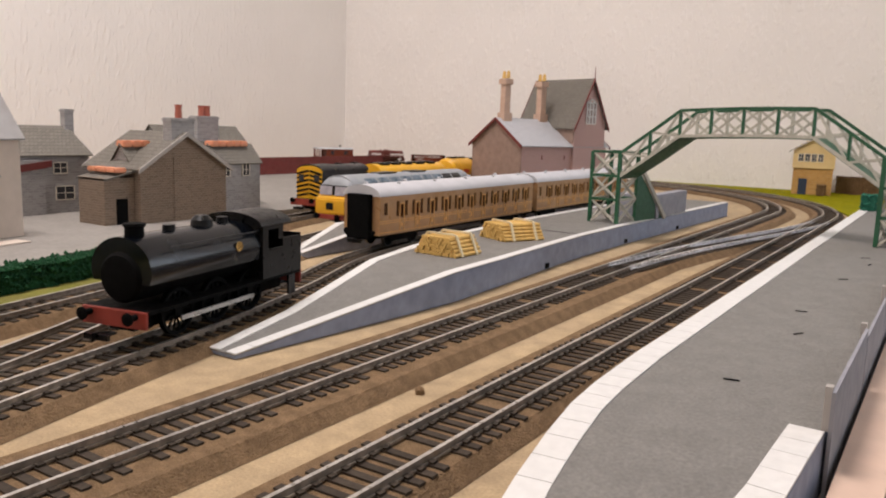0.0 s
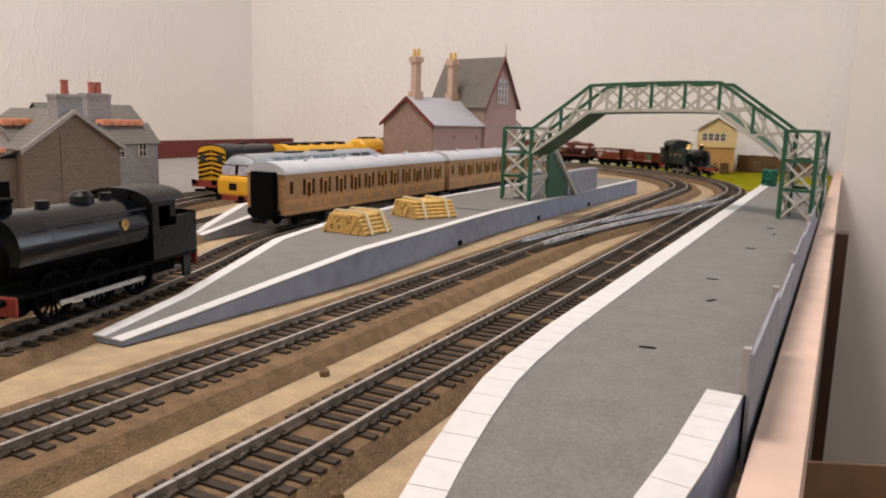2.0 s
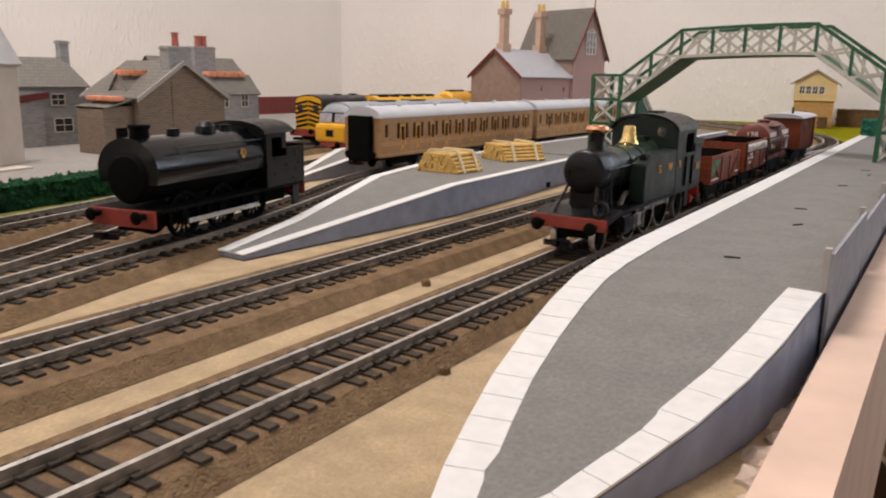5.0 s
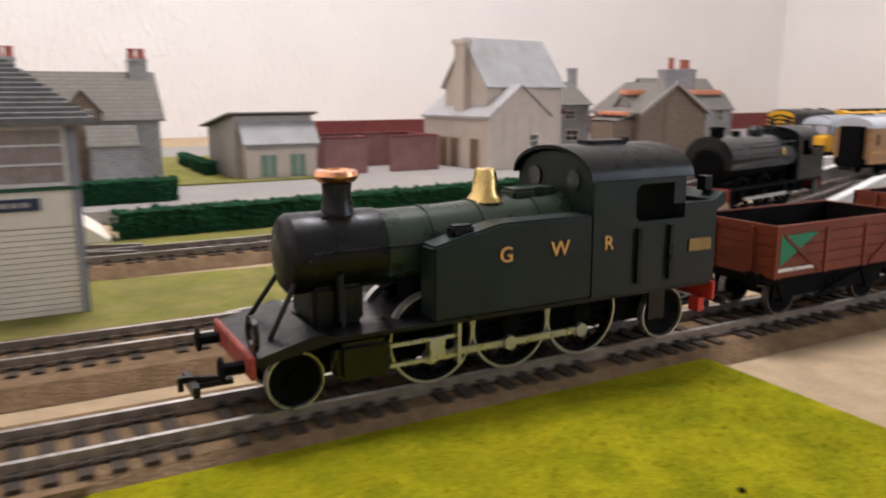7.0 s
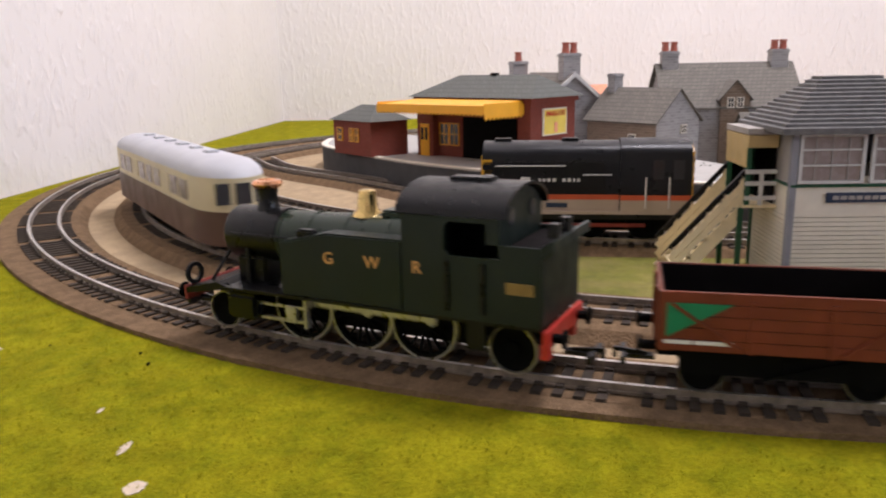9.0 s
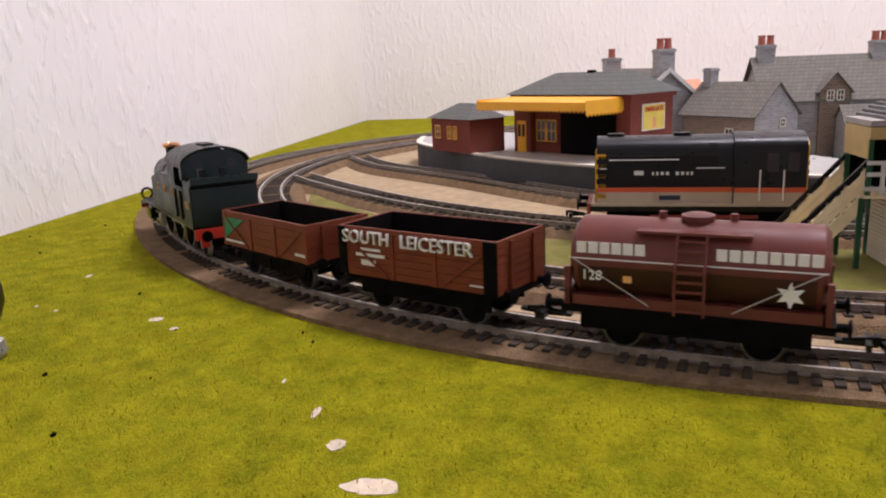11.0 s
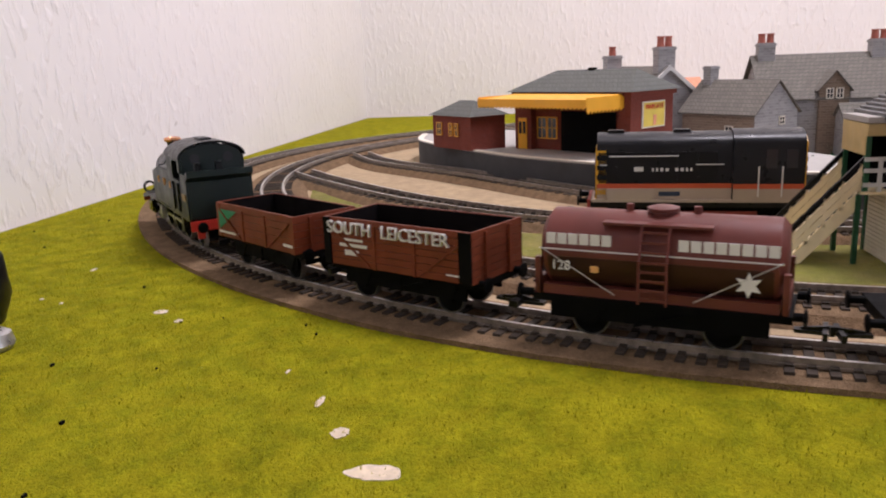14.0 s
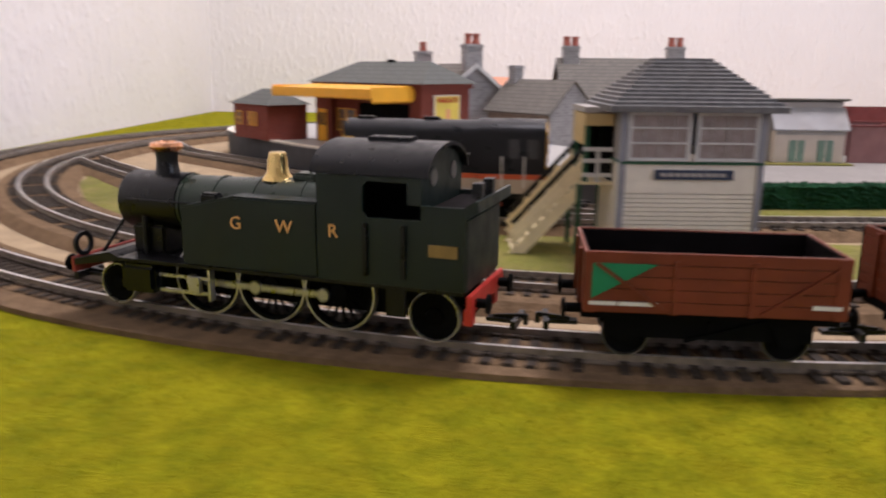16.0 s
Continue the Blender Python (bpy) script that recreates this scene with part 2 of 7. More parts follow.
track("outer_track", A_LINE, "outer circuit of nickel rail on dark sleepers and brown cork", (-0.5, 0.9, -0.3), (0.0195, 0.0245))
bm = bmesh.new()
rim = [circuit(RA + 0.0175 + 0.0085 * min(1, k / 22), k * 0.012)[0] for k in range(0, 110)]
prism(bm, [(v.x, v.y) for v in rim] + [(v.x, v.y) for v in [circuit(RA + 0.01, k * 0.012)[0] for k in range(109, -1, -1)]], 0.0002, 0.0044, "z")
tagged(part("track_shoulder", bm, M_BED, None, "brown cork shoulder along the outer curve"), category="track bed", kind="structure")
track("inner_track", B_LINE, "inner circuit of nickel rail beside the platform", (-0.3, 0.9, -0.3), (0.027, 0.027))
track("bay_track", C_LINE, "bay line of nickel rail that leads to the coaches", (-0.02, 0.5, -0.3))
track("siding_track", E_LINE, "siding of nickel rail in front of the hedge", (-0.4, 0.3, -0.4))
LINK = spline([(-0.095, 0.07), (-0.125, 0.115), (-0.152, 0.17), (-0.175, 0.235), (-0.21, 0.31), (-0.26, 0.42), (-0.3, 0.52)])
track("link_track", LINK, "turnout link of nickel rail between bay line and siding")
track("station_track", F_LINE, "curved line of nickel rail along the brick station platform")
track("yard_track", G_LINE, "yard line of nickel rail with parked diesels")


# ---- baseboard, room
def slab(name, outline, z0, z1, material, label, category, parent=None, kind="structure"):
    bm = bmesh.new()
    prism(bm, outline, z0, z1, "z")
    return tagged(part(name, bm, material, parent, label), label, category, kind=kind)


BACK, SOUTH, NORTH, FRONT = -1.27, -0.62, 1.72, 0.1055
slab("ground", [(BACK, SOUTH), (0.14, SOUTH), (0.14, 0.1), (FRONT, 0.14), (FRONT, NORTH), (BACK, NORTH)], -0.02, 0.0, M_SAND, "sand-coloured layout baseboard", "baseboard")
fascia = made((FRONT + 0.001, FRONT + 0.013, 0.14, NORTH, -0.09, 0.012))
tagged(part("baseboard_fascia", fascia, M_PLY, None, "pale pinkish plywood fascia of the layout"), category="fascia", kind="structure")

walls = [("wall_back", (BACK - 0.1, BACK, -2.6, 2.0, -0.8, 1.6)), ("wall_north", (BACK, 0.45, NORTH, NORTH + 0.1, -0.8, 1.6)),
         ("wall_south", (BACK, 2.1, SOUTH - 0.1, SOUTH, -0.8, 1.6))]
for n, b in walls:
    tagged(part(n, made(b), M_WALL, None, "cream woodchip wallpapered room wall"), category="wall", kind="structure")
tagged(part("wall_east", made((2.0, 2.1, SOUTH, 2.0, -0.8, 1.6)), M_WALL, None, "cream room wall behind the camera"), category="wall", kind="structure")
tagged(part("ceiling", made((BACK - 0.1, 2.1, SOUTH - 0.1, 2.0, 1.6, 1.7)), M_CEIL, None, "plain white ceiling"), category="ceiling", kind="structure")
tagged(part("floor", made((BACK - 0.1, 2.1, SOUTH - 0.1, 2.0, -0.9, -0.8)), M_CARPET, None, "brown carpeted room floor"), category="floor", kind="structure")

# town ground behind the hedge, grass
slab("road", [(-0.9, -0.05), (-0.33, -0.05), (-0.345, 0.30), (-0.40, 0.48), (-0.47, 0.62), (-0.47, 1.3), (-0.9, 1.3)], 0.0005, 0.008, M_ROAD, "grey card road and yard", "road")
arc = [circuit(RA + 0.015 + 0.0085 * min(1, s / 9), s * 0.03)[0] for s in range(0, 34)]
slab("grass", [(0.0165, 0.09)] + [(v.x, v.y) for v in arc] + [(BACK + 0.01, SOUTH + 0.005), (0.139, SOUTH + 0.005), (0.139, 0.088)], 0.0004, 0.0025, M_GRASS, "yellow-green grass mat along the outer curve", "grass")


# ---- more materials
def brick_mat(name, a, b, mortar, w, h, rough=0.85):
    m = mat(name, a, rough, var=0.1, scale=300)
    nt = m.node_tree
    co, sep, add, comb, br = (nt.nodes.new("ShaderNode" + k) for k in ("TexCoord", "SeparateXYZ", "Math", "CombineXYZ", "TexBrick"))
    nt.links.new(co.outputs["Object"], sep.inputs[0])
    nt.links.new(sep.outputs[0], add.inputs[0]), nt.links.new(sep.outputs[1], add.inputs[1])
    nt.links.new(add.outputs[0], comb.inputs[0]), nt.links.new(sep.outputs[2], comb.inputs[1])
    nt.links.new(comb.outputs[0], br.inputs["Vector"])
    for k, v in (("Color1", a), ("Color2", b), ("Mortar", mortar)):
        br.inputs[k].default_value = (*v, 1)
    br.inputs["Scale"].default_value = 1.0
    br.inputs["Brick Width"].default_value, br.inputs["Row Height"].default_value, br.inputs["Mortar Size"].default_value = w, h, h * 0.09
    nt.links.new(br.outputs["Color"], nt.nodes["Principled BSDF"].inputs["Base Color"])
    bump = nt.nodes.new("ShaderNodeBump")
    bump.inputs["Distance"].default_value, bump.invert = 0.0003, True
    nt.links.new(br.outputs["Fac"], bump.inputs["Height"]), nt.links.new(bump.outputs[0], nt.nodes["Principled BSDF"].inputs["Normal"])
    return m


M_REDBRICK = brick_mat("red_brick", (0.225, 0.042, 0.022), (0.17, 0.032, 0.018), (0.22, 0.075, 0.05), 0.003, 0.0011)
M_STONE = brick_mat("grey_stone", (0.4, 0.385, 0.385), (0.29, 0.28, 0.275), (0.44, 0.43, 0.42), 0.0052, 0.0023)
# buff stone; also serves as grey stone darkened by shade
M_BROWNSTONE = brick_mat("buff_and_shaded_stone", (0.26, 0.19, 0.135), (0.195, 0.142, 0.1), (0.3, 0.235, 0.18), 0.0052, 0.0022)
M_YELLOWSTONE = brick_mat("ochre_stone", (0.55, 0.31, 0.09), (0.45, 0.24, 0.06), (0.5, 0.33, 0.15), 0.006, 0.004)
M_PINK = brick_mat("pink_brick_paper", (0.58, 0.38, 0.34), (0.53, 0.34, 0.3), (0.6, 0.44, 0.4), 0.003, 0.0011)
M_SLATE = brick_mat("grey_slate", (0.185, 0.168, 0.14), (0.15, 0.137, 0.115), (0.11, 0.1, 0.085), 0.004, 0.003)
# slate paled so that its colour holds the sheen of the lower roof
M_SHEENROOF = brick_mat("pale_sheen_slate", (0.46, 0.46, 0.48), (0.42, 0.42, 0.44), (0.36, 0.36, 0.37), 0.004, 0.003, 0.45)
M_GREENSLATE = brick_mat("green_grey_slate", (0.125, 0.13, 0.115), (0.11, 0.115, 0.1), (0.09, 0.09, 0.08), 0.004, 0.003)
M_CREAMWALL = mat("cream_render_card", (0.62, 0.53, 0.45), 0.85, var=0.06, scale=90)
M_ROOFCARD = mat("grey_roof_card", (0.36, 0.35, 0.345), 0.7, var=0.14, scale=70, colour2=(0.3, 0.28, 0.26), mix_scale=40)
M_GREYCARD = mat("grey_card", (0.4, 0.37, 0.34), 0.85, var=0.08, scale=90)
M_ORANGE = mat("orange_ridge_tile", (0.8, 0.35, 0.2), 0.7, var=0.1, scale=300)
M_POT = mat("terracotta_pot", (0.42, 0.12, 0.08), 0.7, var=0.15, scale=300)
M_MAROON = mat("maroon_card", (0.16, 0.03, 0.025), 0.8, var=0.12, scale=80)
M_ROSEWALL = mat("rose_brown_wall_card", (0.27, 0.13, 0.12), 0.8, var=0.15, scale=80)
M_HEDGE = mat("hedge_foam", (0.02, 0.09, 0.035), 0.95, var=0.4, scale=600, bump=0.003, bscale=500, spec=0.2, colour2=(0.012, 0.05, 0.02), mix_scale=200)
M_BROWNHEDGE = mat("brown_hedge_foam", (0.2, 0.115, 0.05), 0.95, var=0.4, scale=500, bump=0.003, bscale=500)
M_MOSS = mat("short_green_scatter", (0.19, 0.185, 0.02), 0.95, var=0.3, scale=300, bump=0.001, bscale=1200, colour2=(0.29, 0.23, 0.07), mix_scale=50)
M_BLACK = mat("satin_black", (0.004, 0.004, 0.0045), 0.34, var=0.2, scale=150, spec=0.3)
M_MATBLACK = mat("matt_black", (0.003, 0.003, 0.003), 0.7, var=0.2, scale=150, spec=0.07)
M_TANKBLACK = mat("gloss_black_paint", (0.003, 0.004, 0.006), 0.2, var=0.1, scale=60, spec=0.4)
M_GREEN = mat("dark_green_loco_paint", (0.0048, 0.0125, 0.0095), 0.42, var=0.15, scale=80, spec=0.38)
M_BOILER = mat("boiler_green", (0.018, 0.03, 0.018), 0.3, var=0.12, scale=80, spec=0.4)
M_COPPER = mat("polished_copper", (0.85, 0.42, 0.22), 0.22, 1.0, var=0.05, scale=200)
M_BRASS = mat("polished_brass", (0.8, 0.58, 0.22), 0.25, 1.0, var=0.05, scale=200)
M_STEEL = mat("bright_steel", (0.52, 0.51, 0.49), 0.33, 0.8, var=0.1, scale=300)
M_DULLSTEEL = mat("dull_steel_tyre", (0.2, 0.19, 0.185), 0.4, 0.8, var=0.15, scale=300)
M_RED = mat("buffer_beam_red", (0.55, 0.035, 0.02), 0.45, var=0.1, scale=100)
M_DARKRED = mat("worn_red_beam", (0.28, 0.04, 0.025), 0.55, var=0.2, scale=150)
M_BAUXITE = mat("bauxite_brown", (0.175, 0.04, 0.017), 0.45, var=0.16, scale=80, spec=0.22)
M_TANKER = mat("tank_maroon_brown", (0.135, 0.034, 0.025), 0.42, var=0.14, scale=60, spec=0.3)
M_DARKTANK = mat("dark_lower_tank", (0.05, 0.02, 0.013), 0.5, var=0.25, scale=60, spec=0.2)
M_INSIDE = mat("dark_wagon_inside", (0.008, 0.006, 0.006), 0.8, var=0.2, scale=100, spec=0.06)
M_LETTER = mat("off_white_lettering", (0.72, 0.7, 0.67), 0.6, var=0.03, scale=200)
M_GOLD = mat("gold_lettering", (0.75, 0.4, 0.12), 0.5, var=0.05, scale=200)
M_TRIGREEN = mat("green_triangle_paint", (0.0, 0.2, 0.08), 0.5, var=0.05, scale=100)
M_TEAK = mat("teak_coach_side", (0.4, 0.22, 0.09), 0.35, var=0.2, scale=150, colour2=(0.46, 0.29, 0.17), mix_scale=50)
M_ROOFGREY = mat("coach_roof_grey", (0.5, 0.5, 0.52), 0.6, var=0.06, scale=60)
M_YELLOW = mat("warning_yellow", (0.72, 0.38, 0.015), 0.4, var=0.06, scale=100)
M_BLUE = mat("rail_blue", (0.03, 0.1, 0.17), 0.4, var=0.1, scale=80)
M_SCREEN = mat("pale_windscreen", (0.4, 0.38, 0.42), 0.2, var=0.15, scale=200)
M_DIESELROOF = mat("weathered_grey_roof", (0.27, 0.285, 0.3), 0.55, var=0.12, scale=80)
M_SLATEBLUE = mat("blue_grey_roof_panel", (0.09, 0.13, 0.17), 0.3, var=0.1, scale=80)
M_DIESELGREY = mat("dark_executive_grey", (0.012, 0.012, 0.0135), 0.35, var=0.12, scale=80, spec=0.25)
M_BEIGE = mat("pale_beige_band", (0.48, 0.38, 0.29), 0.5, var=0.08, scale=80)
M_ORANGERED = mat("red_orange_stripe", (0.6, 0.1, 0.03), 0.5, var=0.06, scale=80)
M_CREAM = mat("cream_paint", (0.66, 0.57, 0.36), 0.45, var=0.08, scale=60)
M_BOXYELLOW = mat("box_yellow_paint", (0.74, 0.56, 0.27), 0.5, var=0.08, scale=60)
M_CHOC = mat("chocolate_paint", (0.1, 0.05, 0.032), 0.45, var=0.12, scale=60)
M_STATIONYELLOW = mat("station_yellow_paint", (0.85, 0.42, 0.015), 0.5, var=0.05, scale=80)
M_FBGREEN = mat("dark_green_bridge_paint", (0.012, 0.085, 0.035), 0.5, var=0.15, scale=200)
M_FBGREY = mat("weathered_grey_girder", (0.46, 0.44, 0.37), 0.7, var=0.15, scale=200)
M_TIMBER = mat("yellow_timber", (0.66, 0.42, 0.12), 0.7, var=0.15, scale=250)
M_IVORY = mat("ivory_boarding", (0.82, 0.76, 0.64), 0.6, var=0.05, scale=120)
M_WINDOW = mat("dark_window_glass", (0.05, 0.05, 0.055), 0.12, var=0.1, scale=60)
M_COACHGLASS = mat("brown_coach_window", (0.07, 0.025, 0.012), 0.25, var=0.2, scale=60)
M_LIGHTWIN = mat("pale_window_pane", (0.33, 0.27, 0.25), 0.25, var=0.15, scale=120)
M_NAMEBLUE = mat("dark_blue_nameboard", (0.02, 0.035, 0.075), 0.45, var=0.05, scale=100)
M_CARDBOARD = mat("cardboard_box", (0.36, 0.22, 0.12), 0.8, var=0.08, scale=60)
M_GREYPANEL = mat("grey_fence_panel", (0.28, 0.28, 0.31), 0.7, var=0.12, scale=120)


M_OCHRE = mat("ochre_porch_paint", (0.55, 0.4, 0.17), 0.6, var=0.1, scale=120)
M_STAIR = mat("stair_cream_paint", (0.88, 0.74, 0.46), 0.5, var=0.08, scale=120)
M_DULLBRASS = mat("tarnished_brass", (0.3, 0.2, 0.07), 0.45, 0.6, var=0.2, scale=300)
# rail colour raised on top and web to carry the crossover's shine
M_SHINERAIL = mat("bright_shine_rail", (0.86, 0.86, 0.88), 0.28, 0.5, var=0.08, scale=300)
M_BROWNGABLE = mat("brown_gable", (0.27, 0.185, 0.145), 0.85, var=0.12, scale=120)


def lettering(body, size, material, parent, m, name="lettering", depth=0.0003):
    """Raised letters with their baseline's middle at the pose m."""
    c = bpy.data.curves.new(name, "FONT")
    c.body, c.size, c.align_x, c.extrude = body, size, "CENTER", depth
    c.resolution_u = 3
    tmp = bpy.data.objects.new(name, c)
    scene.collection.objects.link(tmp)
    bpy.context.view_layer.update()
    me = bpy.data.meshes.new_from_object(tmp.evaluated_get(bpy.context.evaluated_depsgraph_get()))
    bpy.data.objects.remove(tmp)
    me.materials.clear()
    me.materials.append(material)
    ob = new(name, me)
    ob.parent, ob.matrix_basis = parent, m
    return ob


LEFT_SIDE, RIGHT_SIDE = (90, 0, 180), (90, 0, 0)


# ---- rolling stock, in its own space: +x forward, z from the rail top
def wheelset(parent, x, r, name="wheel", tyre=M_STEEL, spokes=0, out=0.0085):
    made_wheels = []
    for side in (-1, 1):
        y = side * out
        bm = bmesh.new()
        if spokes:
            lathe(bm, [(r * 0.99, -0.0011), (r * 0.99, 0.0011), (r * 0.84, 0.0011), (r * 0.84, -0.0011), (r * 0.99, -0.0011)], "y", (0, 0, 0), 28, False)
        else:
            lathe(bm, [(r * 0.9, -0.001), (r * 0.9, 0.0004), (r * 0.35, 0.0002), (r * 0.3, 0.0012), (r * 0.1, 0.0013)], "y", (0, 0, 0), 20)
        w = part(name, bm, M_MATBLACK, parent)
        w.matrix_basis = pose(x, y, r, 0, 0, 0 if side > 0 else 180)
        if spokes:
            bm = bmesh.new()
            bar(bm, (r * 0.2, 0, 0), (r * 0.86, 0, 0), 0.0008, 0.0007)
            one = finish("spoke", bm, M_MATBLACK)
            bm = bmesh.new()
            lathe(bm, [(r * 0.24, -0.0012), (r * 0.24, 0.0014), (r * 0.1, 0.0016)], "y", (0, 0, 0), 12)
            part("hub", bm, M_MATBLACK, w)
            for i in range(spokes):
                ob = new("spoke", one)
                ob.parent, ob.matrix_basis = w, pose(0, 0, 0, 0, 360 * i / spokes, 0)
        bm = bmesh.new()
        lathe(bm, [(r * 0.88, -0.0012), (r, -0.0012), (r, 0.0008), (r * 0.99, 0.0012), (r * 0.935, 0.0012), (r * 0.92, 0.0006), (r * 0.88, -0.0012)], "y", (0, 0, 0), 32, False)
        part("tyre", bm, M_DULLSTEEL if name == "wheel" else tyre, w, "steel tyre", smooth=True)
        made_wheels.append(w)
    bm = bmesh.new()
    rod(bm, (x, -out, r), (x, out, r), 0.0012, 8)
    part("axle", bm, M_MATBLACK, parent)
    return made_wheels


def buffers(parent, x, way, z=0.0135, material=M_MATBLACK):
    for y in (-0.0115, 0.0115):
        bm = bmesh.new()
        rod(bm, (x, y, z), (x + way * 0.004, y, z), 0.0013, 10)
        lathe(bm, [(0.0008, 0), (0.0027, 0.0003), (0.0027, 0.0009), (0.0012, 0.0013)], "x", (x + way * 0.004, y, z), 14)
        part("buffer", bm, material, parent)


def coupling(parent, x, way):
    bm = bmesh.new()
    box(bm, min(x, x + way * 0.009), max(x, x + way * 0.009), -0.0016, 0.0016, 0.0055, 0.0066)
    box(bm, min(x + way * 0.008, x + way * 0.0095), max(x + way * 0.008, x + way * 0.0095), -0.006, 0.006, 0.0052, 0.0075)
    bar(bm, (x + way * 0.002, 0, 0.0066), (x + way * 0.011, 0, 0.0078), 0.0012, 0.0012)
    bar(bm, (x + way * 0.011, 0, 0.0082), (x + way * 0.011, 0, 0.0052), 0.0012, 0.0012)
    part("coupling", bm, M_BLACK, parent, "black tension-lock coupling")


def arch(w, z0, z1, n=8):
    """Half outline of an arched roof in (y, z), from -w to w."""
    return [(-w * math.cos(math.pi * i / n), z0 + (z1 - z0) * math.sin(math.pi * i / n)) for i in range(n + 1)]


def prairie_tank():
    e = thing("tank_locomotive", "dark green model tank engine with copper-capped chimney and brass dome", "steam locomotive")
    part("footplate", made((-0.056, 0.0545, -0.0165, 0.0165, 0.0162, 0.0172)), M_BLACK, e, "black footplate")
    bm = bmesh.new()
    prism(bm, [(0.0545, 0.0162), (0.0545, 0.0172), (0.058, 0.0185), (0.0715, 0.0152), (0.0715, 0.0132)], -0.0165, 0.0165, "y")
    part("front_platform", bm, M_BLACK, e, "black drop-end front platform")
    part("frames", made((-0.054, 0.066, -0.0065, 0.0065, 0.006, 0.0161), (-0.02, 0.03, -0.005, 0.005, 0.0161, 0.026)), M_MATBLACK, e)
    part("smokebox_saddle", made((0.044, 0.056, -0.0075, 0.0075, 0.0172, 0.026)), M_BLACK, e, bevel=0.0008)
    part("front_buffer_beam", made((0.0715, 0.0728, -0.0165, 0.0165, 0.0108, 0.0158)), M_DARKRED, e, "red front buffer beam", 0.0003)
    part("rear_buffer_beam", made((-0.0582, -0.0568, -0.0165, 0.0165, 0.0112, 0.0165)), M_RED, e, "red rear buffer beam", 0.0003)
    for y in (-0.0115, 0.0115):
        part("guard_iron", made((-0.0575, -0.0552, y - 0.0018, y + 0.0018, 0.0072, 0.0113)), M_RED, e)
    buffers(e, 0.0728, 1, 0.0125), buffers(e, -0.0582, -1)
    coupling(e, 0.0728, 1), coupling(e, -0.0582, -1)
    bm = bmesh.new()
    lathe(bm, [(0.0035, 0.0612), (0.0076, 0.0606), (0.0088, 0.0597), (0.0092, 0.059), (0.0092, 0.0385)], "x", (0, 0, 0.0328), 28)
    part("smokebox", bm, M_BLACK, e, "satin black smokebox", smooth=True)
    bm = bmesh.new()
    lathe(bm, [(0.0088, 0.0385), (0.0091, 0.02), (0.0103, -0.005), (0.0106, -0.0142)], "x", (0, 0, 0.0325), 28)
    boiler = part("boiler", bm, M_BOILER, e, "tapered green boiler with bands", smooth=True)
    for x, r in ((0.0375, 0.009), (0.026, 0.0092), (0.012, 0.0097), (-0.004, 0.0104)):
        bm = bmesh.new()
        lathe(bm, [(r - 0.0005, x - 0.0006), (r + 0.0002, x - 0.0005), (r + 0.0002, x + 0.0005), (r - 0.0005, x + 0.0006)], "x", (0, 0, 0.0324), 28, False)
        part("boiler_band", bm, M_BOILER, boiler)
    bm = bmesh.new()
    lathe(bm, [(0.0046, 0.0402), (0.0036, 0.0425), (0.0032, 0.0455), (0.0035, 0.0482)], "z", (0.047, 0, 0), 20)
    chimney = part("chimney", bm, M_BLACK, e, "black chimney", smooth=True)
    bm = bmesh.new()
    lathe(bm, [(0.0036, 0.0482), (0.0047, 0.0489), (0.0052, 0.0499), (0.0047, 0.051), (0.0032, 0.0513), (0.0026, 0.0505)], "z", (0.047, 0, 0), 20)
    part("chimney_cap", bm, M_COPPER, chimney, "polished copper cap", smooth=True)
    bm = bmesh.new()
    lathe(bm, [(0.005, 0.0415), (0.0034, 0.0437), (0.003, 0.0475), (0.0026, 0.0495), (0.0018, 0.0498)], "z", (0.0075, 0, 0), 18)
    part("dome", bm, M_BRASS, e, "polished brass safety valve cover", smooth=True)
    part("top_feed", made((-0.0125, 0.001, -0.0035, 0.0035, 0.0415, 0.0442)), M_BOILER, e, bevel=0.0008)
    for side in (-1, 1):
        y0, y1 = sorted((side * 0.0095, side * 0.0166))
        bm = bmesh.new()
        prism(bm, [(-0.014, 0.0173), (0.0308, 0.0173), (0.0308, 0.0345), (0.013, 0.0385), (-0.014, 0.0385)], y0, y1, "y")
        tank = part("side_tank", bm, M_GREEN, e, "dark green side tank", 0.0006)
        for k, ch in zip((0.0118, -0.0037, -0.0188), "GWR" if side > 0 else "RWG"):
            lettering(ch, 0.0052, M_GOLD, tank, pose(k, side * 0.01685, 0.0293, *(RIGHT_SIDE if side < 0 else LEFT_SIDE)), "gold_letter")
        bm = bmesh.new()
        box(bm, 0.019, 0.025, side * 0.013 - 0.0018, side * 0.013 + 0.0018, 0.0352, 0.0385)
        part("tank_filler", bm, M_BLACK, tank, bevel=0.0006)
        bm = bmesh.new()
        ya, yb = sorted((side * 0.0156, side * 0.0167))
        prism(bm, [(-0.014, 0.0173), (-0.014, 0.0475), (-0.0445, 0.0475), (-0.0445, 0.0395), (-0.0405, 0.0395), (-0.0405, 0.0452), (-0.029, 0.0452), (-0.0275, 0.0437), (-0.0275, 0.037), (-0.029, 0.0355), (-0.0445, 0.0355), (-0.0445, 0.0395), (-0.0565, 0.0395), (-0.0565, 0.0173)], ya, yb, "y")
        cab = part("cab_side", bm, M_GREEN, e, "dark green cab side with window opening")
        for x in (-0.0285, -0.0395):
            part("handrail", made((x - 0.0006, x + 0.0006, side * 0.0173 - 0.0005, side * 0.0173 + 0.0005, 0.0195, 0.034)), M_BLACK, cab)
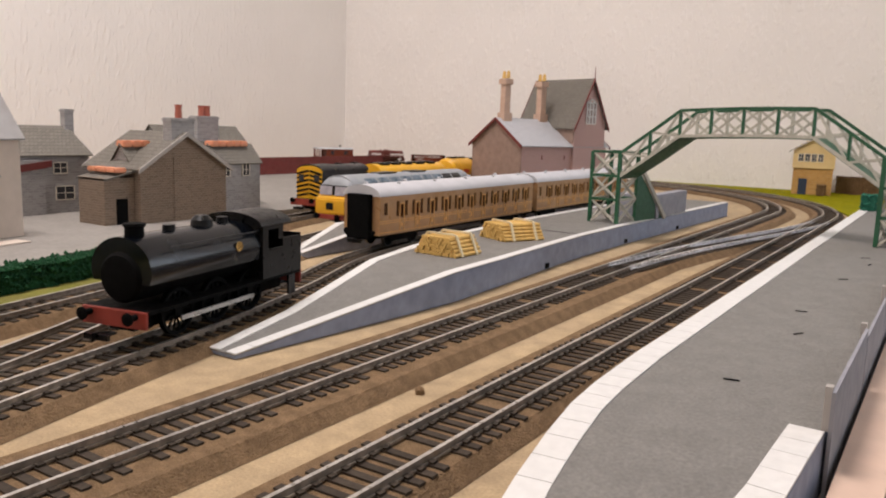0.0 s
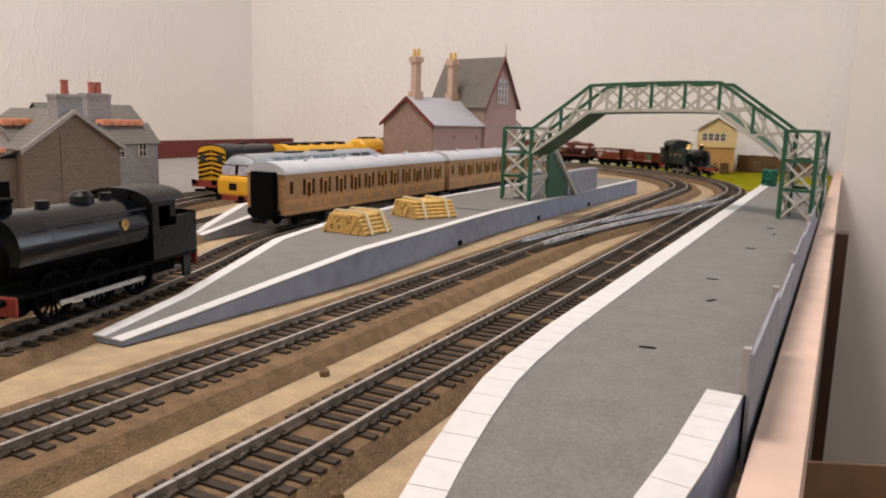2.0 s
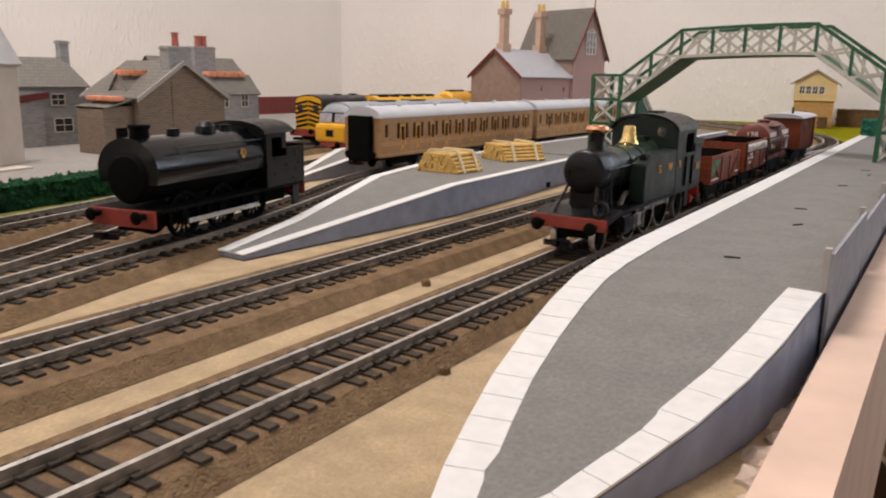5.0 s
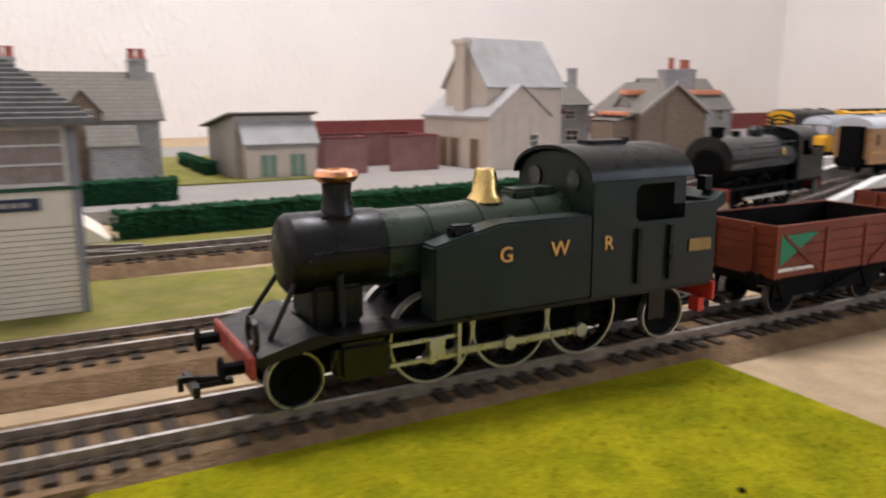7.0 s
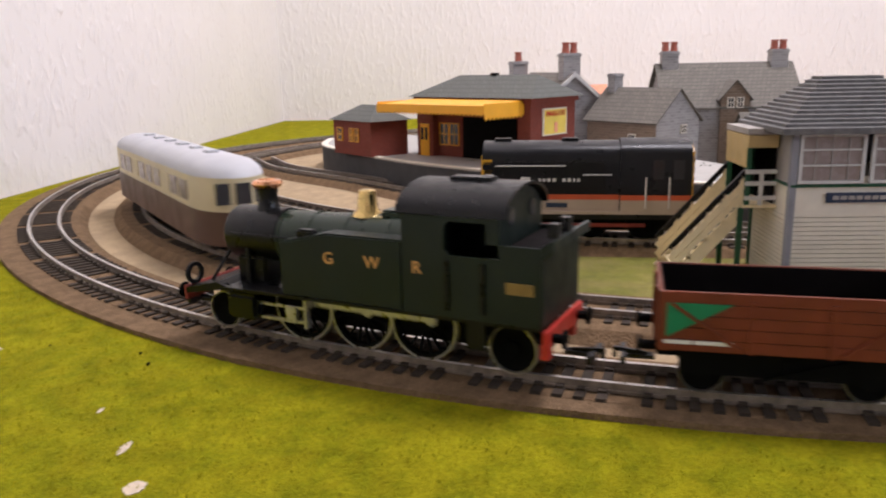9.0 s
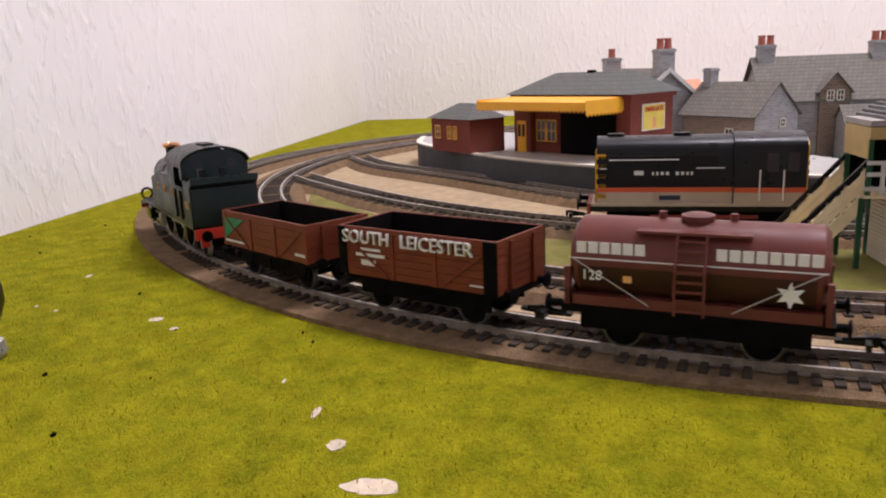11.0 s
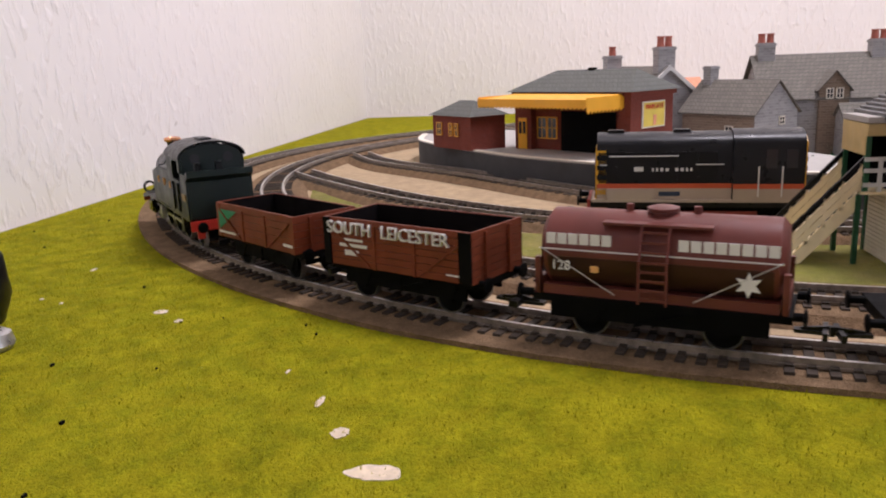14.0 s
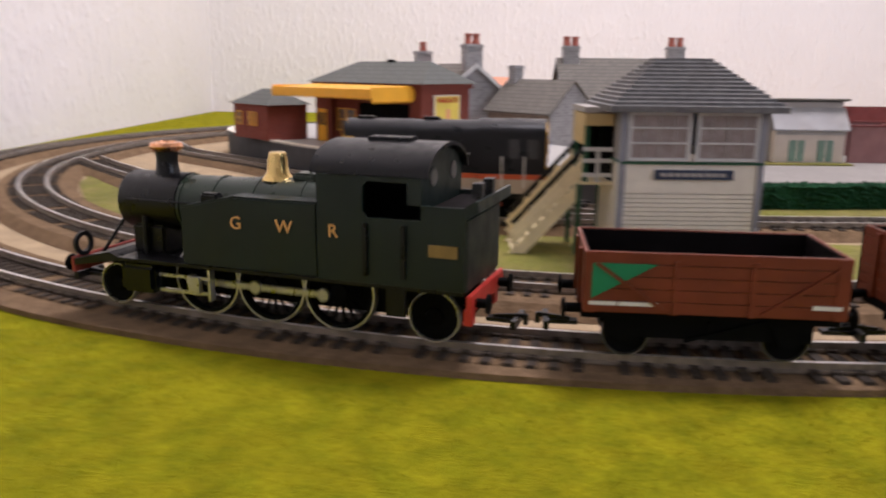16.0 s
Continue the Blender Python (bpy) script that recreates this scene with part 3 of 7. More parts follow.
        part("number_plate", made((-0.0545, -0.0465, side * 0.0169 - 0.0003, side * 0.0169 + 0.0003, 0.0262, 0.0295)), M_DULLBRASS, cab, "small tarnished brass plate")
        bm = bmesh.new()
        box(bm, 0.0415, 0.054, side * 0.0135 - 0.0035, side * 0.0135 + 0.0035, 0.0068, 0.0155)
        part("cylinder", bm, M_TANKBLACK, e, "glossy black outside cylinder", 0.0012)
        for z in (0.0125, 0.0078):
            bm = bmesh.new()
            bar(bm, (0.0415, side * 0.0138, z), (0.0225, side * 0.0138, z), 0.0008, 0.0009)
            part("slide_bar", bm, M_STEEL, e, "bright steel slide bar")
        part("crosshead", made((0.027, 0.031, side * 0.0138 - 0.001, side * 0.0138 + 0.001, 0.0075, 0.0128)), M_STEEL, e)
        part("slide_bar_bracket", made((0.0228, 0.0237, side * 0.0138 - 0.0012, side * 0.0138 + 0.0012, 0.006, 0.0161)), M_STEEL, e)
        bm = bmesh.new()
        rod(bm, (0.0665, side * 0.009, 0.0165), (0.0595, side * 0.0062, 0.0275), 0.0006)
        part("smokebox_stay", bm, M_BLACK, e)
        bm = bmesh.new()
        rod(bm, (0.05, side * 0.009, 0.0172), (0.05, side * 0.0085, 0.029), 0.0009)
        part("steam_pipe", bm, M_BLACK, e)
        part("footstep", made((-0.0395, -0.034, side * 0.0155 - 0.0006, side * 0.0155 + 0.0006, 0.0085, 0.0162)), M_BLACK, e)
        bm = bmesh.new()
        rod(bm, (0.056, side * 0.0096, 0.034), (0.012, side * 0.0108, 0.0345), 0.0004, 6)
        part("boiler_handrail", bm, M_BLACK, e)
    for x in (-0.0148, -0.0445):
        bm = bmesh.new()
        prism(bm, [(-0.0155, 0.0173)] + arch(0.0155, 0.0468, 0.0532) + [(0.0155, 0.0173)], x, x + 0.0008, "x")
        part("cab_end", bm, M_GREEN, e, "green arched cab end")
    for y in (-0.0085, 0.0085):
        for x in (-0.0138, -0.0449):
            bm = bmesh.new()
            lathe(bm, [(0.0026, 0.0), (0.0026, 0.0003)], "x", (x, y, 0.0462), 14)
            part("cab_window", bm, M_WINDOW, e)
    bm = bmesh.new()
    prism(bm, arch(0.0174, 0.0468, 0.0548, 14) + arch(0.0167, 0.0465, 0.0538, 14)[::-1], -0.0465, -0.0125, "x")
    part("cab_roof", bm, M_BLACK, e, "arched black cab roof", smooth=True)
    part("roof_vent", made((-0.036, -0.023, -0.003, 0.003, 0.0546, 0.0557)), M_BLACK, e, bevel=0.0003)
    part("bunker_back", made((-0.0567, -0.0557, -0.0155, 0.0155, 0.0173, 0.036)), M_GREEN, e)
    bm = bmesh.new()
    prism(bm, [(-0.0557, 0.036), (-0.0598, 0.0385), (-0.0598, 0.0415), (-0.0588, 0.0415), (-0.0557, 0.0395)], -0.0166, 0.0166, "y")
    part("bunker_flare", bm, M_GREEN, e, "flared bunker top")
    part("coal", made((-0.0555, -0.045, -0.0152, 0.0152, 0.029, 0.0382)), M_INSIDE, e)
    for y in (0.0, 0.0105):
        part("lamp", made((-0.0592, -0.0565, y - 0.0015, y + 0.0015, 0.0415, 0.0455)), M_BLACK, e)
    bm = bmesh.new()
    lathe(bm, [(0.0025, 0.0705), (0.0039, 0.0705), (0.0039, 0.0715), (0.0025, 0.0715), (0.0025, 0.0705)], "x", (0, 0.0125, 0.0195), 16, False)
    part("headcode_ring", bm, M_BLACK, e)
    wheels = []
    for x in DRIVERS:
        wheels += wheelset(e, x, 0.0113, "driving_wheel", spokes=16, tyre=M_STEEL)
    wheelset(e, 0.0612, 0.0066, "leading_wheel"), wheelset(e, -0.0455, 0.0075, "trailing_wheel")
    rods = []
    for side in (-1, 1):
        bm = bmesh.new()
        bar(bm, (DRIVERS[0], side * 0.0108, 0), (DRIVERS[2], side * 0.0108, 0), 0.0009, 0.0016)
        for x in DRIVERS:
            rod(bm, (x, side * 0.0102, 0), (x, side * 0.0118, 0), 0.0018, 10)
        rods.append(part("coupling_rod", bm, M_STEEL, e, "bright steel coupling rod"))
    return e, wheels, rods


DRIVERS = (0.0277, 0.0055, -0.0167)


def underframe(e, half, wheels=(0.0205, -0.0205), r=0.0062):
    part("chassis", made((-half, half, -0.0125, 0.0125, 0.0112, 0.0136), (-half + 0.006, half - 0.006, -0.0115, -0.0105, 0.006, 0.0112), (-half + 0.006, half - 0.006, 0.0105, 0.0115, 0.006, 0.0112)), M_MATBLACK, e, "black underframe")
    for x in wheels:
        wheelset(e, x, r)
        for side in (-1, 1):
            bm = bmesh.new()
            prism(bm, [(x - 0.0055, 0.0115), (x + 0.0055, 0.0115), (x + 0.0018, 0.0048), (x - 0.0018, 0.0048)], side * 0.0113 - 0.0007, side * 0.0113 + 0.0007, "y")
            part("axle_guard", bm, M_MATBLACK, e)
    for side in (-1, 1):
        bm = bmesh.new()
        bar(bm, (-0.014, side * 0.0128, 0.0118), (0.006, side * 0.0128, 0.0058), 0.0006, 0.0008)
        bar(bm, (0.0, side * 0.0128, 0.0112), (0.0, side * 0.0128, 0.006), 0.0006, 0.0008)
        part("brake_lever", bm, M_MATBLACK, e)
    buffers(e, half, 1), buffers(e, -half, -1)
    coupling(e, half, 1), coupling(e, -half, -1)


def open_wagon(name, label, half, top, planks, ends):
    e = thing(name, label, "goods wagon", group="wagons of the goods train")
    underframe(e, half)
    w, z0 = 0.0158, 0.0138
    h = (top - z0) / planks
    for side in (-1, 1):
        for i in range(planks):
            y0, y1 = sorted((side * w, side * (w - 0.0009)))
            bm = made((-half, half, y0, y1, z0 + i * h + 0.0001, z0 + (i + 1) * h - 0.0001))
            part("side_plank", bm, M_BAUXITE, e)
            x0, x1 = sorted((side * half, side * (half - 0.0009)))
            part("end_plank", made((x0, x1, -w + 0.001, w - 0.001, z0 + i * h + 0.0001, z0 + (i + 1) * h - 0.0001)), ends, e)
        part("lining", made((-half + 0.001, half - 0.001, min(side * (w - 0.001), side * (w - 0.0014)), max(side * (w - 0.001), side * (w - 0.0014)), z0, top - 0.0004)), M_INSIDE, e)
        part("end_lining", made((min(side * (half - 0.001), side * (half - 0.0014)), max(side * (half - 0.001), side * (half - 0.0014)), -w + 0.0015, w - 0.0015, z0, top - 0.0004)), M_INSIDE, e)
        for x in (-0.0095, 0.0095):
            part("door_strap", made((x - 0.0007, x + 0.0007, min(side * w, side * (w + 0.0005)), max(side * w, side * (w + 0.0005)), z0, top - 0.002)), M_BAUXITE, e)
        for way in (-1, 1):
            bm = bmesh.new()
            bar(bm, (way * 0.012, side * (w + 0.0003), z0 + 0.0008), (way * (half - 0.003), side * (w + 0.0003), top - 0.003), 0.0007, 0.0009)
            part("diagonal_strap", bm, M_BAUXITE, e)
            part("end_post", made((side * half - (0 if side > 0 else 0.0009), side * half + (0.0009 if side > 0 else 0), way * 0.0075 - 0.0009, way * 0.0075 + 0.0009, z0, top - 0.001)), M_BAUXITE, e)
            part("corner_plate", made((way * half - 0.0032 if way > 0 else way * half, way * half if way > 0 else way * half + 0.0032, min(side * w, side * (w + 0.0003)), max(side * w, side * (w + 0.0003)), z0, top - 0.0003)), ends if ends is M_INSIDE else M_BAUXITE, e)
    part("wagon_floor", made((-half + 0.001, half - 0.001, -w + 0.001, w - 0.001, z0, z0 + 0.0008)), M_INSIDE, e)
    return e


def letter_bars(e, side, y, spans, z0, z1, material=M_LETTER):
    """Plain blocks that stand for a painted name; one part a letter."""
    for x0, x1 in spans:
        part("letter_bar", made((x0, x1, min(side * y, side * (y + 0.0003)), max(side * y, side * (y + 0.0003)), z0, z1)), material, e)


def tank_wagon():
    e = thing("tank_wagon", "maroon-brown model tank wagon with ladder, white name and star", "tank wagon", group="wagons of the goods train")
    half = 0.0395
    underframe(e, half)
    r, c = 0.0128, 0.0275
    bm = bmesh.new()
    lathe(bm, [(0.004, -0.0375), (0.0105, -0.037), (r, -0.0352), (r, 0.0352), (0.0105, 0.037), (0.004, 0.0375)], "x", (0, 0, c), 36)
    body = part("tank", bm, M_TANKER, e, "maroon-brown tank barrel", smooth=True)
    # darker brown skin over the lower half of the barrel
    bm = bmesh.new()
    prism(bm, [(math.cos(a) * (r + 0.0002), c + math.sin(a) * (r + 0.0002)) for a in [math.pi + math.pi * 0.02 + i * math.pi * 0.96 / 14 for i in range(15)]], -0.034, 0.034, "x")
    part("lower_panel", bm, M_DARKTANK, e, "darker lower half", smooth=True)
    bm = bmesh.new()
    lathe(bm, [(0.0042, 0.0385), (0.0042, 0.0405), (0.005, 0.0407), (0.005, 0.0418), (0.003, 0.0424)], "z", (0, 0, 0), 18)
    part("manhole", bm, M_TANKER, e, "round filler hatch", smooth=True)
    for x in (-0.0105, 0.0105):
        bm = bmesh.new()
        rod(bm, (x, 0, 0.0395), (x, 0, 0.0425), 0.0012, 10)
        part("valve", bm, M_TANKER, e)
    for side in (-1, 1):
        part("walkway", made((-0.0165, 0.0165, side * 0.0092 - 0.0022, side * 0.0092 + 0.0022, 0.0375, 0.0383)), M_TANKER, e)
        bm = bmesh.new()
        for x in (-0.0042, 0.0042):
            bar(bm, (x, side * 0.0108, 0.038), (x, side * 0.0152, 0.0275), 0.0008, 0.0008)
            bar(bm, (x, side * 0.0152, 0.0275), (x, side * 0.0152, 0.0138), 0.0008, 0.0008)
        for i in range(8):
            z = 0.0155 + i * 0.0029
            y = side * (0.0152 if z < 0.0275 else 0.0152 - (z - 0.0275) * 0.42)
            bar(bm, (-0.0042, y, z), (0.0042, y, z), 0.0007, 0.0008)
        part("ladder", bm, M_TANKER, e, "brown ladder")
        for way in (-1, 1):
            bm = bmesh.new()
            rod(bm, (way * 0.0365, side * 0.0133, 0.0295), (way * 0.012, side * 0.0136, 0.0155), 0.00022, 6)
            part("tie_rod", bm, M_GREYCARD, e, "pale tie rod")
        part("strap_band", made((-0.0365, 0.0365, side * 0.01305 - 0.0003, side * 0.01305 + 0.0003, 0.0289, 0.0292)), M_LETTER, e)
        y = 0.0122
        for spans in ([(0.0345 - i * 0.0036 - 0.003, 0.0345 - i * 0.0036) for i in range(6)], [(-0.007 - i * 0.0036 - 0.003, -0.007 - i * 0.0036) for i in range(8)]):
            letter_bars(e, side, y, spans if side > 0 else [(-b, -a) for a, b in spans], 0.0307, 0.0342)
        bm = bmesh.new()
        pts = []
        for i in range(12):
            a = math.pi * i / 6 + math.pi / 2
            q = 0.004 if i % 2 == 0 else 0.0019
            pts.append((-0.0273 * side + math.cos(a) * q, 0.0222 + math.sin(a) * q))
        prism(bm, pts, side * 0.0134 - 0.0002, side * 0.0134 + 0.0002, "y")
        part("star", bm, M_LETTER, e, "white six-pointed star")
        part("label_plate", made((side * 0.0185 - 0.0013, side * 0.0185 + 0.0013, side * 0.0131 - 0.0003, side * 0.0131 + 0.0003, 0.0222, 0.0242)), M_GOLD, e)
        lettering("128", 0.0044, M_LETTER, e, pose(side * 0.0295, side * 0.0134, 0.0225, *(RIGHT_SIDE if side < 0 else LEFT_SIDE)), "tank_number")
        part("end_stanchion", made((side * 0.0375 - 0.0009, side * 0.0375 + 0.0009, -0.0128, -0.0105, 0.0138, 0.026), (side * 0.0375 - 0.0009, side * 0.0375 + 0.0009, 0.0105, 0.0128, 0.0138, 0.026), (side * 0.0375 - 0.0009, side * 0.0375 + 0.0009, -0.0128, 0.0128, 0.0138, 0.019)), M_TANKER, e)
    lettering("128", 0.0058, M_LETTER, e, pose(0.0377, 0, 0.0305, 90, 0, 90), "tank_number")
    part("cradle", made((-0.036, 0.036, -0.0118, 0.0118, 0.0136, 0.0168)), M_TANKER, e)
    return e


def brake_van():
    e = thing("brake_van", "brown model brake van with open end platform and grey roof", "brake van", group="wagons of the goods train")
    half = 0.047
    underframe(e, half, (0.026, -0.026))
    part("deck", made((-half, half, -0.015, 0.015, 0.0136, 0.0148)), M_MATBLACK, e)
    part("cabin", made((-0.028, 0.028, -0.0152, 0.0152, 0.0148, 0.041)), M_BAUXITE, e, "brown plank cabin", 0.0003)
    for side in (-1, 1):
        for x in (-0.018, 0.012):
            part("van_window", made((x - 0.004, x + 0.004, side * 0.0153 - 0.0002, side * 0.0153 + 0.0002, 0.03, 0.0375)), M_WINDOW, e)
        for i in range(9):
            part("plank_rib", made((-0.028 + i * 0.007 - 0.0004, -0.028 + i * 0.007 + 0.0004, side * 0.0154 - 0.0003, side * 0.0154 + 0.0003, 0.0148, 0.041)), M_BAUXITE, e)
        for x in (-half + 0.0012, -0.0292):
            part("veranda_post", made((x - 0.0009, x + 0.0009, side * 0.0145 - 0.0009, side * 0.0145 + 0.0009, 0.0148, 0.041)), M_BAUXITE, e)
        part("end_post", made((-half - 0.0008, -half + 0.0008, side * 0.005 - 0.0009, side * 0.005 + 0.0009, 0.0265, 0.041)), M_BAUXITE, e)
    part("veranda_panel", made((-half - 0.0008, -half + 0.0008, -0.0145, 0.0145, 0.0148, 0.0265)), M_BAUXITE, e)
    bm = bmesh.new()
    prism(bm, arch(0.0165, 0.041, 0.0445, 10), -half - 0.001, 0.03, "x")
    part("roof", bm, M_ROOFGREY, e, "pale grey curved roof", smooth=True)
    bm = bmesh.new()
    rod(bm, (0.008, 0.004, 0.043), (0.008, 0.004, 0.05), 0.0011, 10)
    part("stove_pipe", bm, M_BLACK, e)
    return e


def saddle_tank(m):
    e = thing("saddle_tank_locomotive", "glossy black model saddle tank engine with red buffer beam standing idle", "steam locomotive", m)
    part("footplate", made((-0.056, 0.056, -0.0165, 0.0165, 0.0142, 0.0156)), M_MATBLACK, e)
    part("frames", made((-0.053, 0.053, -0.0064, 0.0064, 0.006, 0.0142)), M_MATBLACK, e)
    for x, n in ((0.056, "front_buffer_beam"), (-0.0575, "rear_buffer_beam")):
        part(n, made((x, x + 0.0015, -0.0165, 0.0165, 0.0085, 0.0156)), M_DARKRED, e, "worn red buffer beam", 0.0003)
    buffers(e, 0.0575, 1), buffers(e, -0.0575, -1), coupling(e, 0.0575, 1), coupling(e, -0.0575, -1)
    bm = bmesh.new()
    lathe(bm, [(0.005, 0.0545), (0.0092, 0.054), (0.0105, 0.0525), (0.0105, -0.022)], "x", (0, 0, 0.0275), 24)
    part("smokebox", bm, M_MATBLACK, e, smooth=True)
    bm = bmesh.new()
    prof = [(math.sin(a) * 0.0155, 0.0305 + math.cos(a) * 0.0135) for a in [-1.95 + 3.9 * i / 20 for i in range(21)]]
    prism(bm, prof, -0.0225, 0.0525, "x")
    part("saddle_tank", bm, M_TANKBLACK, e, "glossy black saddle tank", smooth=True)
    for side in (-1, 1):
        bm = bmesh.new()
        lathe(bm, [(0.0006, 0.0), (0.0024, 0.0002), (0.0024, 0.0005)], "y", (-0.005, side * 0.0152, 0.034), 12)
        part("crest", bm, M_BRASS, e, "small gold crest")
        bm = bmesh.new()
        rod(bm, (-0.02, side * 0.0153, 0.0395), (0.042, side * 0.0153, 0.0395), 0.0004, 6)
        part("handrail", bm, M_BLACK, e)
        bm = bmesh.new()
        prism(bm, [(-0.0225, 0.0156), (-0.0225, 0.0425), (-0.04, 0.0425), (-0.04, 0.034), (-0.036, 0.034), (-0.036, 0.0395), (-0.027, 0.0395), (-0.027, 0.03), (-0.04, 0.03), (-0.04, 0.034), (-0.056, 0.034), (-0.056, 0.0156)], min(side * 0.0155, side * 0.0165), max(side * 0.0155, side * 0.0165), "y")
        part("cab_side", bm, M_BLACK, e)
        bm = bmesh.new()
        bar(bm, (0.0305, side * 0.0112, 0.0075), (-0.0215, side * 0.0112, 0.0075), 0.0009, 0.002)
        part("coupling_rod", bm, M_STEEL, e, "steel coupling rod")
        part("footstep", made((-0.052, -0.046, side * 0.0155 - 0.0006, side * 0.0155 + 0.0006, 0.004, 0.0142)), M_BLACK, e)
    for x0 in (-0.0232, -0.041):
        bm = bmesh.new()
        prism(bm, [(-0.0155, 0.0156)] + arch(0.0155, 0.042, 0.0465) + [(0.0155, 0.0156)], x0, x0 + 0.0008, "x")
        part("cab_end", bm, M_BLACK, e)
    bm = bmesh.new()
    prism(bm, arch(0.0172, 0.042, 0.0478, 12) + arch(0.0166, 0.0416, 0.0469, 12)[::-1], -0.046, -0.02, "x")
    part("cab_roof", bm, M_BLACK, e, "curved black cab roof", smooth=True)
    part("bunker_back", made((-0.0568, -0.056, -0.0165, 0.0165, 0.0156, 0.035)), M_BLACK, e)
    bm = bmesh.new()
    lathe(bm, [(0.0058, 0.0415), (0.004, 0.0435), (0.0038, 0.047), (0.0046, 0.0478), (0.0044, 0.0488), (0.0028, 0.049)], "z", (0.0445, 0, 0), 18)
    part("chimney", bm, M_MATBLACK, e, smooth=True)
    bm = bmesh.new()
    lathe(bm, [(0.0052, 0.0425), (0.0048, 0.0462), (0.003, 0.0482), (0.001, 0.0486)], "z", (0.002, 0, 0), 18)
    part("filler_dome", bm, M_BLACK, e, smooth=True)
    for x in (0.024, -0.013):
        bm = bmesh.new()
        rod(bm, (x, 0, 0.0435), (x, 0, 0.0462), 0.0028, 12)
        part("filler_cap", bm, M_BLACK, e)
    for x in (0.0305, 0.0045, -0.0215):
        wheelset(e, x, 0.0103, "driving_wheel", tyre=M_MATBLACK, spokes=14)
    return e


def coach(m, label):
    e = thing("passenger_coach", label, "passenger coach", m, group="teak coaches at the bay platform")
    half, w, z0, z1 = 0.128, 0.0168, 0.0105, 0.0395
    part("floor_pan", made((-half, half, -w + 0.001, w - 0.001, 0.0085, z0)), M_MATBLACK, e)
    for side in (-1, 1):
        y0, y1 = sorted((side * w, side * (w - 0.001)))
        part("lower_side", made((-half, half, y0, y1, z0, 0.0215)), M_TEAK, e, "varnished teak panelling")
        part("cornice", made((-half, half, y0, y1, 0.0355, z1)), M_TEAK, e)
        for z in (0.0122, 0.0192, 0.0208):
            part("beading", made((-half, half, side * w - 0.0002, side * w + 0.0002, z, z + 0.0005)), M_GOLD, e)
        holes, x = [(-0.1225, -0.1185, 0.0255, 0.0345, False)], -0.107
        while x < half - 0.018:
            holes += [(x, x + 0.0036, 0.0238, 0.0352, False), (x + 0.0052, x + 0.0096, 0.0225, 0.0328, True), (x + 0.0112, x + 0.0148, 0.0238, 0.0352, False)]
            x += 0.0212
        last = -half
        for xa, xb, za, zb, door in holes + [(half, half, 0, 0, False)]:
            part("window_pillar", made((last, xa, y0, y1, 0.0215, 0.0355)), M_TEAK, e)
            if xb > xa:
                part("window_rail", made((xa, xb, y0, y1, 0.0215, za)), M_TEAK, e)
                part("window_head", made((xa, xb, y0, y1, zb, 0.0355)), M_TEAK, e)
            if door:
                part("door_moulding", made((xa - 0.0008, xa - 0.0002, side * w - 0.0003, side * w + 0.0003, 0.0125, zb + 0.0008), (xb + 0.0002, xb + 0.0008, side * w - 0.0003, side * w + 0.0003, 0.0125, zb + 0.0008), (xa - 0.0002, xb + 0.0002, side * w - 0.0003, side * w + 0.0003, zb, zb + 0.0008)), M_GOLD, e, "gold door lining")
                part("door_figure", made((xa + 0.0012, xb - 0.0012, side * w - 0.0002, side * w + 0.0003, 0.0155, 0.0185)), M_GOLD, e)
            last = xb
        part("glazing", made((-half + 0.001, half - 0.001, min(side * (w - 0.0013), side * (w - 0.0016)), max(side * (w - 0.0013), side * (w - 0.0016)), 0.0217, 0.0357)), M_COACHGLASS, e)
        x0, x1 = sorted((side * half, side * (half - 0.001)))
        part("end_wall", made((x0, x1, -w + 0.0011, -0.006, z0, z1 + 0.003), (x0, x1, 0.006, w - 0.0011, z0, z1 + 0.003)), M_TEAK, e, "teak coach end")
        part("gangway", made((side * half - (0.005 if side < 0 else -0.0002), side * half + (0.005 if side > 0 else -0.0002), -0.0105, 0.0105, z0 - 0.003, z1 + 0.0015)), M_MATBLACK, e, "black corridor connection", 0.0006)
        part("bogie", made((side * 0.09 - 0.018, side * 0.09 + 0.018, -0.0115, -0.0095, 0.004, 0.0085), (side * 0.09 - 0.018, side * 0.09 + 0.018, 0.0095, 0.0115, 0.004, 0.0085)), M_MATBLACK, e)
        for dx in (-0.0165, 0.0165):
            wheelset(e, side * 0.09 + dx, 0.0068, tyre=M_STEEL)
        buffers(e, side * half, side, z=0.0125), coupling(e, side * half, side)
    part("partition", made((-half + 0.003, half - 0.003, -0.0012, 0.0012, z0, z1)), M_CHOC, e)
    bm = bmesh.new()
    prism(bm, arch(w + 0.0006, z1, 0.0478, 14), -half - 0.0008, half + 0.0008, "x")
    part("roof", bm, M_ROOFGREY, e, "pale grey curved roof", smooth=True)
    for i in range(10):
        bm = bmesh.new()
        x = -0.115 + i * 0.0255
        lathe(bm, [(0.0016, 0.0465), (0.0016, 0.0487), (0.0006, 0.0492)], "z", (x, 0.006 * (-1) ** i, 0), 8)
        part("roof_vent", bm, M_ROOFGREY, e)
    return e


